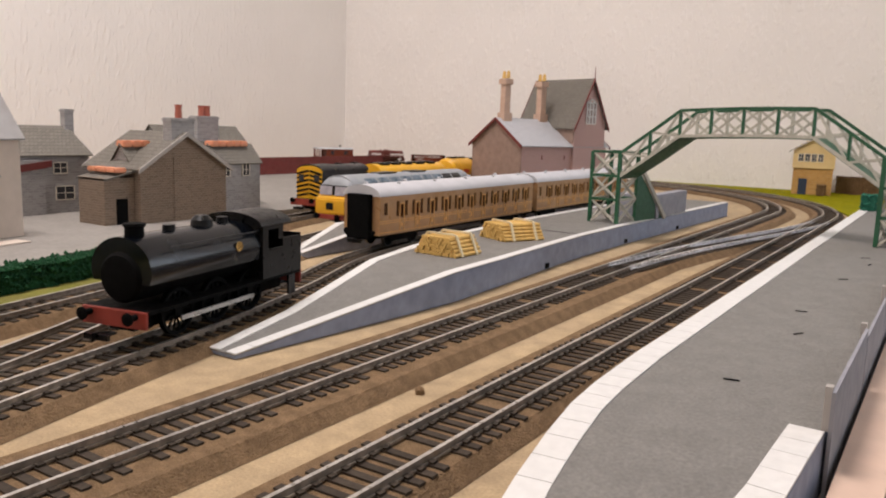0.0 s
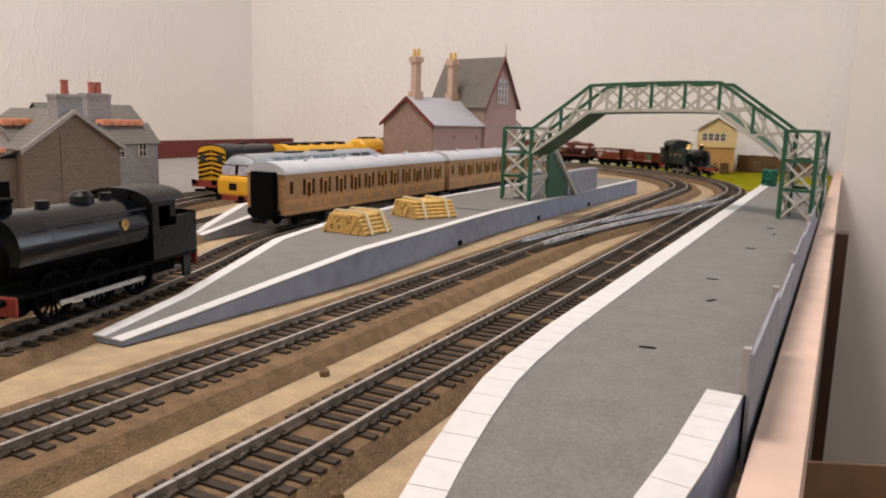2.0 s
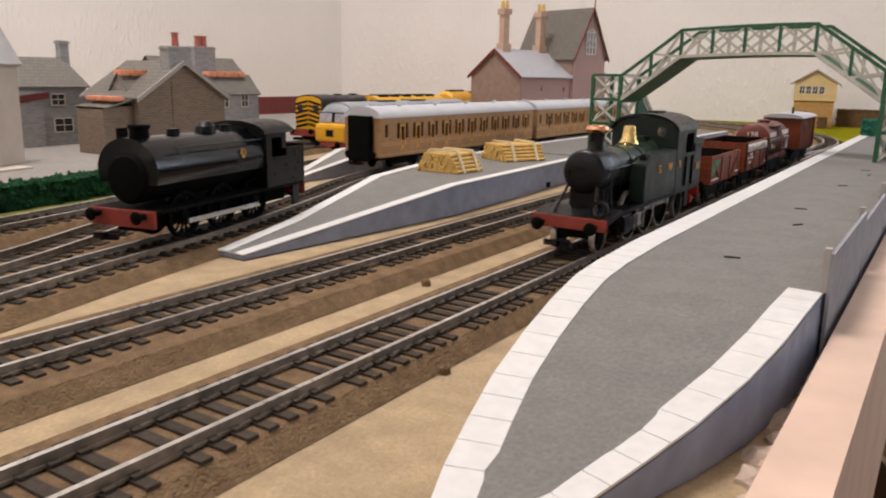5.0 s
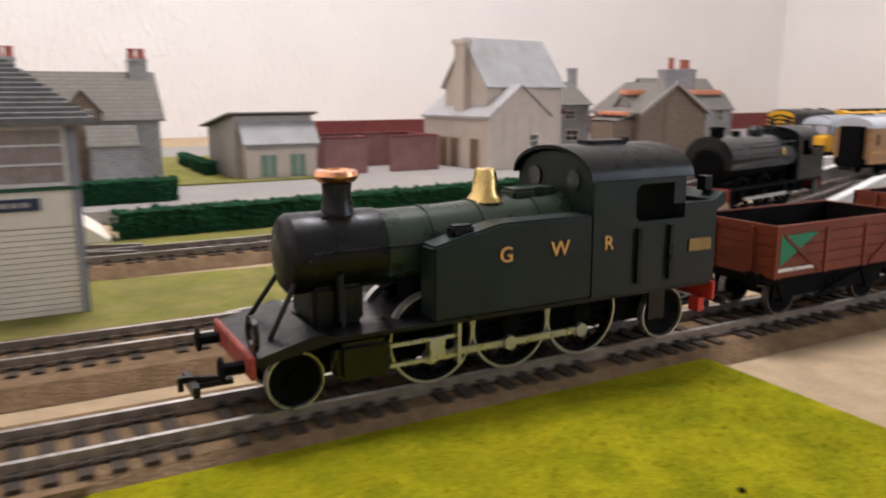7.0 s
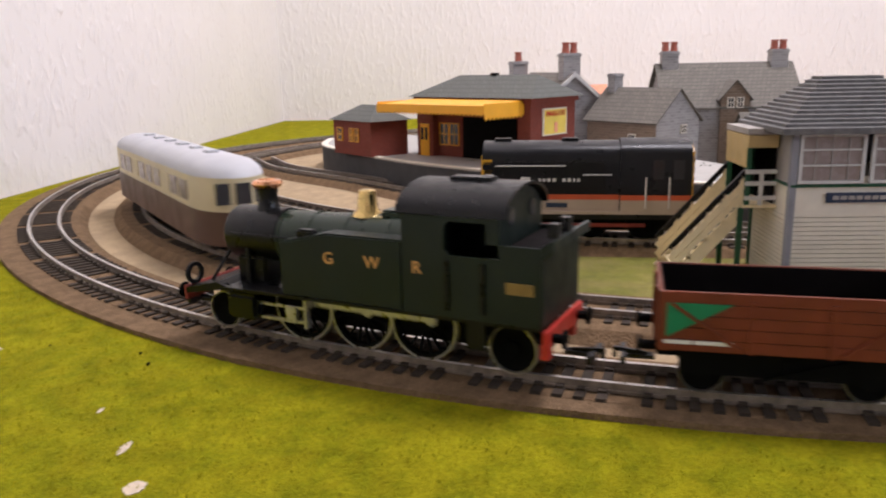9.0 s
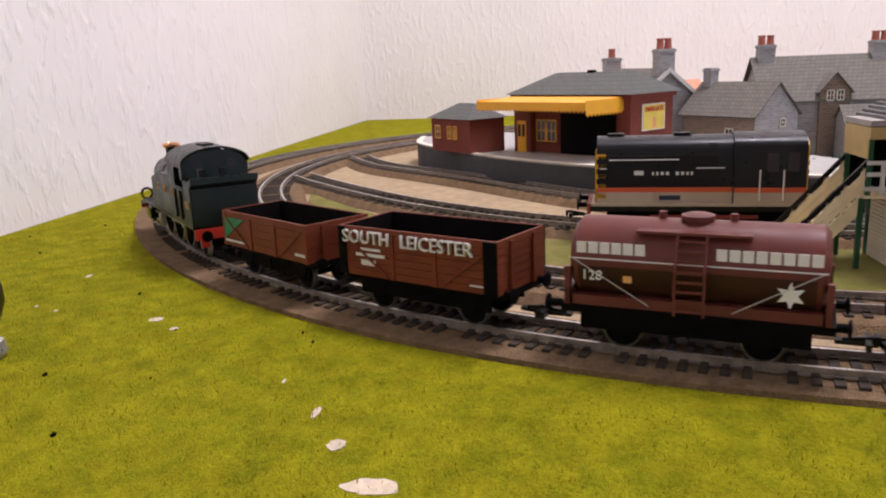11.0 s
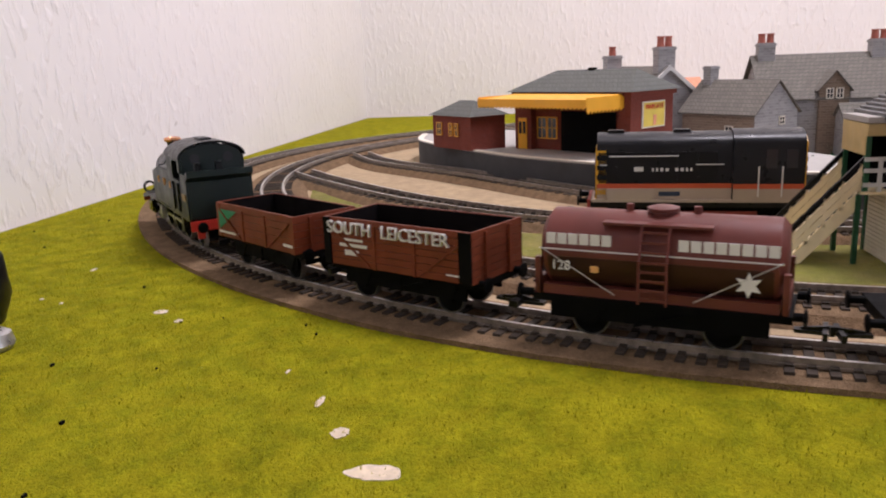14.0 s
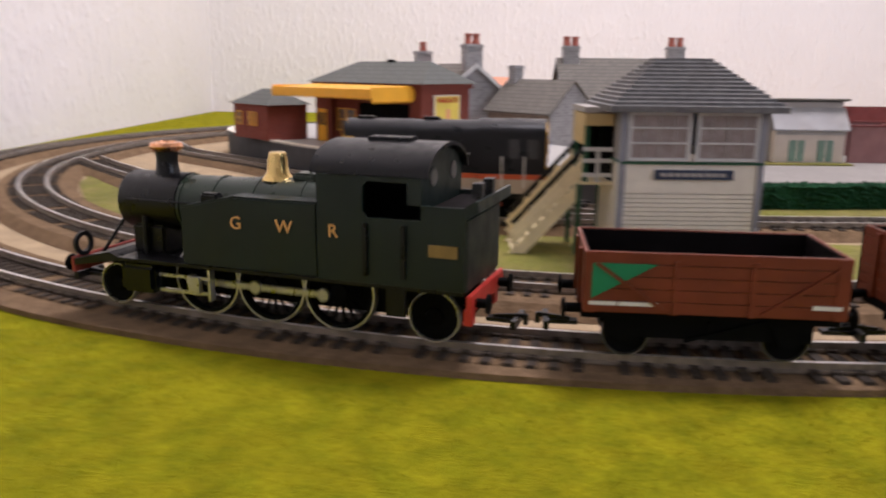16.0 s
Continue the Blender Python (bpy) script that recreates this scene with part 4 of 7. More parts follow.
def stripes(e, x, way, w, z0, z1, n=7):
    """Black chevrons laid on a yellow end."""
    for i in range(n):
        z = z0 + (z1 - z0) * (i + 0.2) / n
        for side in (-1, 1):
            bm = bmesh.new()
            prism(bm, [(side * 0.0005, z + 0.0035), (side * w, z), (side * w, z + 0.0022), (side * 0.0005, z + 0.0057)], min(x, x + way * 0.0003), max(x, x + way * 0.0003), "x")
            part("chevron_stripe", bm, M_BLACK, e)


def shunter(m, label, body, band=True):
    e = thing("diesel_shunter", label, "diesel shunter", m)
    part("frame", made((-0.054, 0.054, -0.0158, 0.0158, 0.0105, 0.0145)), M_BLACK, e, "black frame", 0.0003)
    part("under_gear", made((-0.046, 0.046, -0.0085, 0.0085, 0.004, 0.0105)), M_MATBLACK, e)
    for x in (-0.0555, 0.054):
        part("buffer_beam", made((x, x + 0.0015, -0.0162, 0.0162, 0.0085, 0.0148)), M_DARKRED, e)
    buffers(e, 0.0555, 1), buffers(e, -0.0555, -1), coupling(e, 0.0555, 1), coupling(e, -0.0555, -1)
    bm = bmesh.new()
    prism(bm, [(-0.0136, 0.0145)] + arch(0.0136, 0.0425, 0.049, 10) + [(0.0136, 0.0145)], -0.013, 0.051, "x")
    bonnet = part("bonnet", bm, body, e, "long engine bonnet", smooth=True)
    bm = bmesh.new()
    prism(bm, [(-0.0158, 0.0145)] + arch(0.0158, 0.0435, 0.05, 10) + [(0.0158, 0.0145)], -0.045, -0.013, "x")
    cab = part("cab", bm, body, e, "rounded cab", smooth=True)
    part("end_panel", made((0.051, 0.0516, -0.0134, 0.0134, 0.0148, 0.0425)), M_YELLOW, e, "yellow end with black stripes")
    for k in range(5):
        for side in (-1, 1):
            y0, y1 = sorted((side * 0.0135, side * 0.0139))
            part("corner_flash", made((0.0465, 0.0512, y0, y1, 0.0172 + k * 0.0052, 0.0198 + k * 0.0052)), M_YELLOW, e, "yellow corner flash")
    bm = bmesh.new()
    prism(bm, [(-0.0156, 0.0148)] + arch(0.0156, 0.0425, 0.0485, 10) + [(0.0156, 0.0148)], -0.0456, -0.0449, "x")
    part("end_panel", bm, M_YELLOW, e, "yellow end with black stripes")
    stripes(e, 0.0516, 1, 0.0132, 0.0145, 0.037, 6), stripes(e, -0.0456, -1, 0.0154, 0.0148, 0.0425, 6)
    for y in (-0.0095, 0.0095):
        part("end_window", made((-0.0462, -0.0458, y - 0.003, y + 0.003, 0.033, 0.0395)), M_WINDOW, e)
    for side in (-1, 1):
        w = 0.0137
        if band:
            part("beige_band", made((-0.0128, 0.0508, side * w - 0.0002, side * w + 0.0002, 0.0148, 0.0205)), M_BEIGE, bonnet)
            part("red_band", made((-0.0128, 0.0508, side * (w + 0.0001) - 0.0002, side * (w + 0.0001) + 0.0002, 0.0205, 0.023)), M_ORANGERED, bonnet)
            part("beige_band", made((-0.0448, -0.0132, side * 0.0159 - 0.0002, side * 0.0159 + 0.0002, 0.0148, 0.0205)), M_BEIGE, cab)
            part("red_band", made((-0.0448, -0.0132, side * 0.016 - 0.0002, side * 0.016 + 0.0002, 0.0205, 0.023)), M_ORANGERED, cab)
            for k, (a, b) in enumerate(((0.0285, 0.033), (0.0235, 0.0245), (0.0215, 0.0225), (0.019, 0.0205), (0.0165, 0.018), (0.012, 0.0135), (0.0095, 0.011), (0.0075, 0.0085), (0.0055, 0.0065))):
                part("name_bar", made((a, b, side * (w + 0.0002) - 0.0002, side * (w + 0.0002) + 0.0002, 0.0295, 0.0312 if k else 0.0318)), M_LETTER, bonnet)
            part("name_plate", made((0.011, 0.021, side * 0.014 - 0.0002, side * 0.014 + 0.0002, 0.0165, 0.0188)), M_NAMEBLUE, bonnet)
        for a, b, z in ((0.012, 0.045, 0.0375), (0.046, 0.0495, 0.033), (-0.009, 0.004, 0.033)):
            bm = bmesh.new()
            rod(bm, (a, side * 0.0144, z), (b, side * 0.0144, z), 0.0003, 6)
            part("handrail", bm, M_LETTER, bonnet)
        for i in range(6):
            x = -0.006 + i * 0.0095
            part("bonnet_door", made((x, x + 0.0088, side * 0.0138 - 0.0002, side * 0.0138 + 0.0001, 0.0232, 0.0395)), body, bonnet)
        for a, b in ((-0.0415, -0.0365), (-0.0325, -0.0275)):
            part("cab_window", made((a, b, side * 0.0159 - 0.0002, side * 0.0159 + 0.0003, 0.031, 0.0405)), M_WINDOW, cab)
        for x in (-0.035, -0.0245):
            bm = bmesh.new()
            rod(bm, (x, side * 0.0166, 0.0165), (x, side * 0.0166, 0.032), 0.0004, 6)
            part("grab_rail", bm, M_LETTER, cab)
        bm = bmesh.new()
        bar(bm, (0.025, side * 0.0135, 0.0075), (-0.025, side * 0.0135, 0.0075), 0.0009, 0.0018)
        part("coupling_rod", bm, M_DARKRED, e, "red coupling rod")
        part("tool_box", made((0.0235, 0.046, side * 0.0145 - 0.0016, side * 0.0145 + 0.0016, 0.0145, 0.0205)), M_BEIGE if band else body, e, bevel=0.0004)
    if band:
        part("running_plate", made((-0.0535, 0.0535, -0.0162, 0.0162, 0.0134, 0.0148)), M_BEIGE, e, "beige running plate edge")
    for x in (0.042, 0.01):
        part("exhaust", made((x - 0.004, x + 0.004, -0.003, 0.003, 0.0485, 0.0502)), M_BLACK, e, bevel=0.0003)
    for x in (0.025, 0.0, -0.025):
        wheelset(e, x, 0.009, "driving_wheel", tyre=M_MATBLACK)
    return e


def big_diesel(m):
    e = thing("diesel_locomotive", "blue model diesel with yellow cab end and grey roof", "diesel locomotive", m)
    half, w = 0.118, 0.017
    bm = bmesh.new()
    prism(bm, [(-w, 0.012), (-w, 0.026), (w, 0.026), (w, 0.012)], -half + 0.014, half - 0.014, "x")
    prism(bm, [(-w, 0.026), (-w, 0.036), (w, 0.036), (w, 0.026)], -half + 0.014, half - 0.014, "x")
    part("body", bm, M_BLUE, e, "rail blue body side")
    bm = bmesh.new()
    prism(bm, arch(w, 0.036, 0.0465, 12), -half + 0.012, half - 0.012, "x")
    part("roof", bm, M_DIESELROOF, e, "weathered grey roof", smooth=True)
    for way in (-1, 1):
        x0, x1 = way * (half - 0.014), way * half
        bm = bmesh.new()
        a = [(x0, 0.012), (x1, 0.012), (x1, 0.026), (x1 - way * 0.0035, 0.0275), (x1 - way * 0.0045, 0.0285), (x0, 0.0285)]
        prism(bm, a, -w, w, "y")
        cab = part("cab", bm, M_YELLOW, e, "yellow cab end", 0.0012)
        bm = bmesh.new()
        rings = []
        for x, k, z in ((x0 + way * 0.0, 1.0, 0.0465), (x1 - way * 0.011, 0.99, 0.0445), (x1 - way * 0.008, 0.97, 0.041), (x1 - way * 0.0065, 0.96, 0.0375)):
            rings.append([bm.verts.new((x, y * k, zz)) for y, zz in [(-w, 0.0286)] + arch(w, 0.036, z, 10) + [(w, 0.0286)]])
        for p, q in zip(rings, rings[1:]):
            for i in range(len(p)):
                j = (i + 1) % len(p)
                bm.faces.new((p[i], p[j], q[j], q[i]))
        bm.faces.new(rings[0]), bm.faces.new(rings[-1][::-1])
        part("cab_dome", bm, M_DIESELROOF, e, "grey rounded cab roof", smooth=True)
        for y in (-0.0085, 0.0085):
            bm = bmesh.new()
            prism(bm, [(x1 - way * 0.0068, 0.0288), (x1 - way * 0.0072, 0.0368), (x1 - way * 0.0058, 0.0368), (x1 - way * 0.0046, 0.0288)], y - 0.0068, y + 0.0068, "y")
            part("windscreen", bm, M_SCREEN, cab, "pale cab windscreen")
        part("screen_surround", made((min(x1 - way * 0.0069, x1 - way * 0.006), max(x1 - way * 0.0069, x1 - way * 0.006), -w * 0.95, w * 0.95, 0.0286, 0.0376)), M_BLACK, cab, "black windscreen surround")
        part("headcode_panel", made((x1 - 0.0003, x1 + 0.0003, -0.004, 0.004, 0.0165, 0.0225)), M_BLACK, cab)
        part("buffer_beam", made((x1 - 0.0012, x1 + 0.0012, -0.0155, 0.0155, 0.008, 0.012)), M_DARKRED, e)
        buffers(e, x1 + way * 0.001, way, z=0.0105)
        part("bogie", made((way * 0.075 - 0.026, way * 0.075 + 0.026, -0.013, 0.013, 0.0035, 0.0095)), M_MATBLACK, e, bevel=0.001)
        for dx in (-0.018, 0.0, 0.018):
            wheelset(e, way * 0.075 + dx, 0.007)
    for i in range(7):
        part("grille", made((-0.06 + i * 0.016, -0.049 + i * 0.016, -w - 0.0002, w + 0.0002, 0.0285, 0.0345)), M_DIESELGREY, e)
    for x in (-0.05, 0.005):
        part("roof_grille", made((x, x + 0.028, -0.006, 0.006, 0.0455, 0.0472)), M_DIESELGREY, e)
    for side in (-1, 1):
        for i in range(9):
            x = -0.084 + i * 0.0195
            bm = bmesh.new()
            ring = [(side * (w + k) * math.cos(a), 0.036 + (0.0105 + k) * math.sin(a)) for k, a in ((0.0003, 0.1), (0.0003, 0.4), (0.0003, 0.75), (-0.0004, 0.75), (-0.0004, 0.4), (-0.0004, 0.1))]
            prism(bm, ring, x, x + 0.0165, "x")
            part("roof_panel", bm, M_DIESELGREY if i in (7, 8) else M_SLATEBLUE, e, "blue-grey roof side panel")
    part("fuel_tank", made((-0.03, 0.03, -0.013, 0.013, 0.004, 0.0118)), M_MATBLACK, e)
    return e


def railcar():
    e = thing("railcar", "cream and chocolate streamlined model railcar with grey roof", "railcar")
    half, w = 0.118, 0.0175

    def hull(z0, z1, k):
        bm = bmesh.new()
        pts = []
        for i in range(13):
            a = -math.pi / 2 + math.pi * i / 12
            pts.append((half - 0.03 + math.cos(a) * 0.03, math.sin(a) * w * k))
        prism(bm, pts + [(-x, -y) for x, y in pts], z0, z1, "z")
        return bm
    part("lower_body", hull(0.006, 0.0225, 1.0), M_CHOC, e, "chocolate lower body", smooth=True)
    part("upper_body", hull(0.0225, 0.0385, 0.995), M_CREAM, e, "cream upper body", smooth=True)
    bm = bmesh.new()
    rings = []
    for z, k, s in ((0.0385, 1.0, 0.0), (0.0415, 0.94, 0.002), (0.0445, 0.75, 0.007), (0.0462, 0.45, 0.013), (0.0467, 0.12, 0.02)):
        ring = []
        for sgn in (1, -1):
            for i in range(13):
                a = -math.pi / 2 + math.pi * i / 12
                ring.append(bm.verts.new((sgn * (half - 0.03 + math.cos(a) * (0.03 - s)), sgn * math.sin(a) * w * k, z)))
        rings.append(ring)
    for a, b in zip(rings, rings[1:]):
        for i in range(len(a)):
            j = (i + 1) % len(a)
            bm.faces.new((a[i], a[j], b[j], b[i]))
    bm.faces.new(rings[-1])
    part("roof", bm, M_ROOFGREY, e, "pale grey roof", smooth=True)
    for side in (-1, 1):
        for i in range(9):
            x = -0.082 + i * 0.019
            part("side_window", made((x, x + 0.0145, side * w - 0.0003, side * w + 0.0003, 0.0255, 0.0352)), M_CREAM if i in (2, 6) else M_LIGHTWIN, e)
        for y in (-0.0085, 0.0, 0.0085):
            x = half - 0.0012 - abs(y) * 0.28
            part("cab_window", made((side * x - 0.0016, side * x + 0.0016, y - 0.0036, y + 0.0036, 0.0262, 0.0362)), M_WINDOW, e)
        part("front_strip", made((side * half - 0.001, side * half + 0.0006, -0.004, 0.004, 0.0216, 0.0228)), M_IVORY, e)
    for i in range(6):
        part("roof_vent", made((-0.075 + i * 0.028, -0.066 + i * 0.028, -0.003, 0.003, 0.046, 0.0478)), M_ROOFGREY, e, bevel=0.0005)
    for x in (-0.075, 0.075):
        for dx in (-0.015, 0.015):
            wheelset(e, x + dx, 0.0065)
    part("under_gear", made((-0.06, 0.06, -0.011, 0.011, 0.003, 0.0062)), M_MATBLACK, e)
    return e


# ---- platforms
def loft(name, sections, parent, material):
    """A flat-topped body through sections of (y, left x, right x, top z)."""
    bm, prev = bmesh.new(), None
    for y, xl, xr, z in sections:
        ring = [bm.verts.new(p) for p in ((xl, y, 0.0006), (xl, y, z), (xr, y, z), (xr, y, 0.0006))]
        if prev:
            for k in range(4):
                j = (k + 1) % 4
                bm.faces.new((prev[k], prev[j], ring[j], ring[k]))
        else:
            bm.faces.new(ring)
        prev = ring
    bm.faces.new(prev[::-1])
    return part(name, bm, material, parent)


def deck(parent, sections, material):
    bm, prev = bmesh.new(), None
    for y, xl, xr, z in sections:
        ring = [bm.verts.new(p) for p in ((xl + 0.0002, y, z + 0.0001), (xl + 0.0002, y, z + 0.0006), (xr - 0.0002, y, z + 0.0006), (xr - 0.0002, y, z + 0.0001))]
        if prev:
            for k in range(4):
                j = (k + 1) % 4
                bm.faces.new((prev[k], prev[j], ring[j], ring[k]))
        else:
            bm.faces.new(ring)
        prev = ring
    bm.faces.new(prev[::-1])
    return part("deck", bm, material, parent, "mid-grey platform surface")


def edging(parent, pts, inward, width, step=0.0105):
    """White slabs laid along an edge of (x, y, z) points, mitred where the edge turns."""
    line = [Vector(p) for p in pts]
    cuts = [line[0]]
    for a, b in zip(line, line[1:]):
        n = max(1, round((b - a).length / step))
        cuts += [a.lerp(b, (i + 1) / n) for i in range(n)]
    sides = []
    for i in range(len(cuts)):
        d = (cuts[min(i + 1, len(cuts) - 1)] - cuts[max(i - 1, 0)]).normalized()
        sides.append(Vector((d.y, -d.x, 0)).normalized() * inward * width)
    for i in range(len(cuts) - 1):
        a, b = cuts[i], cuts[i + 1]
        d = (b - a).normalized()
        p, q = a + d * 0.0001, b - d * 0.0001
        corners = (p, q, q + sides[i + 1], p + sides[i])
        bm = bmesh.new()
        low = [bm.verts.new(v + Vector((0, 0, 0.0005))) for v in corners]
        top = [bm.verts.new(v + Vector((0, 0, 0.0011))) for v in corners]
        bm.faces.new(low[::-1]), bm.faces.new(top)
        for k in range(4):
            j = (k + 1) % 4
            bm.faces.new((low[k], low[j], top[j], top[k]))
        part("edging_slab", bm, M_WHITE, parent)


def platforms():
    right = thing("station_platform", "grey platform with white edge and ramped pointed end beside the outer track", "platform", kind="structure")
    sec = [(0.174, 0.0585, 0.0757, 0.0018), (0.188, 0.0537, 0.0812, 0.0046), (0.204, 0.0497, 0.087, 0.008), (0.22, 0.0463, 0.0925, 0.0115), (0.24, 0.0435, 0.0975, 0.0155), (0.26, 0.0415, 0.1008, 0.0192), (0.28, 0.0396, 0.1022, 0.0214), (0.3, 0.0384, 0.103, 0.022), (0.34, 0.037, 0.103, 0.022), (1.12, 0.037, 0.103, 0.022)]
    loft("platform_body", sec, right, M_PLATSIDE), deck(right, sec, M_PLAT)
    edging(right, [(xl, y, z) for y, xl, xr, z in sec], 1, 0.0092)
    edging(right, [(xr, y, z) for y, xl, xr, z in sec[:-2]], -1, 0.0088)
    for x, y, a in ((0.072, 0.331, 10), (0.079, 0.41, 60), (0.073, 0.455, 15), (0.078, 0.56, 30), (0.085, 0.63, 80), (0.08, 0.66, 20)):
        bm = bmesh.new()
        bar(bm, (-0.0025, 0, 0), (0.0025, 0, 0), 0.0009, 0.0003)
        s = part("scuff", bm, M_MATBLACK, right, "dark scuff on the platform")
        s.matrix_basis = pose(x, y, 0.0229, 0, 0, a)
    left = thing("island_platform", "grey island platform with white edges, blue-grey sides and pointed ramp", "platform", kind="structure")
    sec = [(0.298, -0.136, -0.1195, 0.0018), (0.35, -0.143, -0.1155, 0.007), (0.4, -0.156, -0.1115, 0.0122), (0.452, -0.171, -0.1085, 0.017), (0.52, -0.187, -0.112, 0.017), (0.6, -0.2, -0.117, 0.017), (0.66, -0.206, -0.12, 0.017), (0.75, -0.21, -0.12, 0.017), (1.1, -0.212, -0.113, 0.017)]
    loft("platform_body", sec, left, M_PLATSIDE), deck(left, sec, M_PLAT)
    edging(left, [(xl, y, z) for y, xl, xr, z in sec], 1, 0.0062)
    edging(left, [(xr, y, z) for y, xl, xr, z in sec], -1, 0.0062)
    for y, x in ((0.585, -0.1163), (0.755, -0.12), (0.9, -0.117)):
        part("drain_hole", made((x - 0.0005, x + 0.0012, y, y + 0.005, 0.0015, 0.005)), M_MATBLACK, left)
    part("deck_joint", made((-0.205, -0.121, 0.665, 0.6665, 0.0177, 0.0179)), M_MATBLACK, left)
    third = thing("bay_platform", "grey bay platform ramp with white edge left of the coaches", "platform", kind="structure")
    sec = [(0.50, -0.285, -0.272, 0.004), (0.58, -0.31, -0.272, 0.016), (0.64, -0.31, -0.272, 0.018), (1.1, -0.31, -0.272, 0.018)]
    loft("platform_body", sec, third, M_PLATSIDE), deck(third, sec, M_PLAT)
    edging(third, [(xl, y, z) for y, xl, xr, z in sec[:3]], 1, 0.006), edging(third, [(xr, y, z) for y, xl, xr, z in sec[:3]], -1, 0.006)


def platform_fence():
    e = thing("platform_fence", "grey card fence panels with pale posts along the platform back", "fence", group="")
    for i in range(9):
        y = 0.30 + i * 0.088
        part("fence_panel", made((0.1038, 0.1048, y, y + 0.0855, 0.0, 0.034 - 0.0035 * (i % 2))), M_GREYPANEL, e)
        part("fence_post", made((0.1020, 0.1038, y + 0.001, y + 0.004, 0.0228, 0.035)), M_GREYCARD, e)


def wood_stack(m, long_way):
    e = thing("timber_stack", "stack of round yellow timber tied with pale straps on the platform", "timber stack", m, group="timber stacks on the platform")
    r = 0.0014
    bm = bmesh.new()
    rod(bm, (0, -long_way / 2, 0), (0, long_way / 2, 0), r, 7)
    log = finish("log", bm, M_TIMBER)
    rnd = random.Random(int(long_way * 1000))
    for k in range(5):
        n = 12 - k
        for i in range(n):
            ob = new("log", log)
            ob.parent, ob.matrix_basis = e, pose((i - (n - 1) / 2) * r * 2, rnd.uniform(-0.0007, 0.0007), r + k * r * 1.74, 0, rnd.uniform(0, 50), 0)
    for y in (-long_way * 0.27, long_way * 0.3):
        bm = bmesh.new()
        line = [(-0.0176, 0.0003), (-0.0122, 0.0128), (-0.011, 0.0138), (0.011, 0.0138), (0.0122, 0.0128), (0.0176, 0.0003)]
        for (xa, za), (xb, zb) in zip(line, line[1:]):
            bar(bm, (xa, y, za), (xb, y, zb), 0.0018, 0.0011)
        part("strap", bm, M_CREAM, e, "pale webbing strap")
    return e


def footbridge():
    e = thing("footbridge", "green and weathered grey lattice footbridge spanning both tracks", "footbridge", pose(-0.129, 0.758, 0, 0, 0, -8.5))
    yf, yb = 0.0, 0.034

    def strut(name, p, q, w, material):
        bm = bmesh.new()
        bar(bm, p, q, w, w)
        part(name, bm, material, e)

    for x0, x1, base, top in ((-0.029, -0.001, 0.0178, 0.0825), (0.2115, 0.2335, 0.0228, 0.0875)):
        for x in (x0, x1):
            for y in (yf, yb):
                strut("tower_leg", (x, y, base), (x, y, top), 0.003, M_FBGREEN)
        for k in range(3):
            za, zb = base + k * (top - base) / 3, base + (k + 1) * (top - base) / 3
            for y in (yf, yb):
                strut("tower_rail", (x0, y, zb), (x1, y, zb), 0.0022, M_FBGREEN)
                strut("tower_brace", (x0, y, za), (x1, y, zb), 0.0017, M_FBGREY), strut("tower_brace", (x1, y, za), (x0, y, zb), 0.0017, M_FBGREY)
            for x in (x0, x1):
                strut("tower_rail", (x, yf, zb), (x, yb, zb), 0.0022, M_FBGREY)
                strut("tower_brace", (x, yf, za), (x, yb, zb), 0.0015, M_FBGREY), strut("tower_brace", (x, yb, za), (x, yf, zb), 0.0015, M_FBGREY)
    line = [(-0.001, 0.082), (0.027, 0.101), (0.0536, 0.12), (0.0805, 0.1212), (0.107, 0.122), (0.134, 0.1224), (0.161, 0.1222), (0.187, 0.1045), (0.2125, 0.087)]
    drop = 0.0215
    for y in (yf, yb):
        for (xa, za), (xb, zb) in zip(line, line[1:]):
            strut("top_chord", (xa, y, za), (xb, y, zb), 0.0024, M_FBGREEN)
            strut("bottom_chord", (xa, y, za - drop), (xb, y, zb - drop), 0.0024, M_FBGREY)
            strut("brace", (xa, y, za), (xb, y, zb - drop), 0.0017, M_FBGREY), strut("brace", (xa, y, za - drop), (xb, y, zb), 0.0017, M_FBGREY)
            strut("upright", (xa, y, za), (xa, y, za - drop), 0.0022, M_FBGREEN if y == yf else M_FBGREY)
    for (xa, za), (xb, zb) in zip(line, line[1:]):
        bm = bmesh.new()
        prism(bm, [(xa, za - drop - 0.002), (xb, zb - drop - 0.002), (xb, zb - drop - 0.0006), (xa, za - drop - 0.0006)], yf, yb, "y")
        part("walkway_board", bm, M_FBGREEN, e, "green walkway boarding")
    bm = bmesh.new()
    prism(bm, [(yb, 0.0178), (yb + 0.055, 0.0178), (yb, 0.068)], -0.002, 0.0, "x")
    part("stair_panel", bm, M_FBGREEN, e, "green stair side panel")
    bm = bmesh.new()
    bar(bm, (0.001, yb + 0.058, 0.018), (0.001, yb, 0.072), 0.002, 0.004)
    part("stair_rail", bm, M_FBGREY, e)


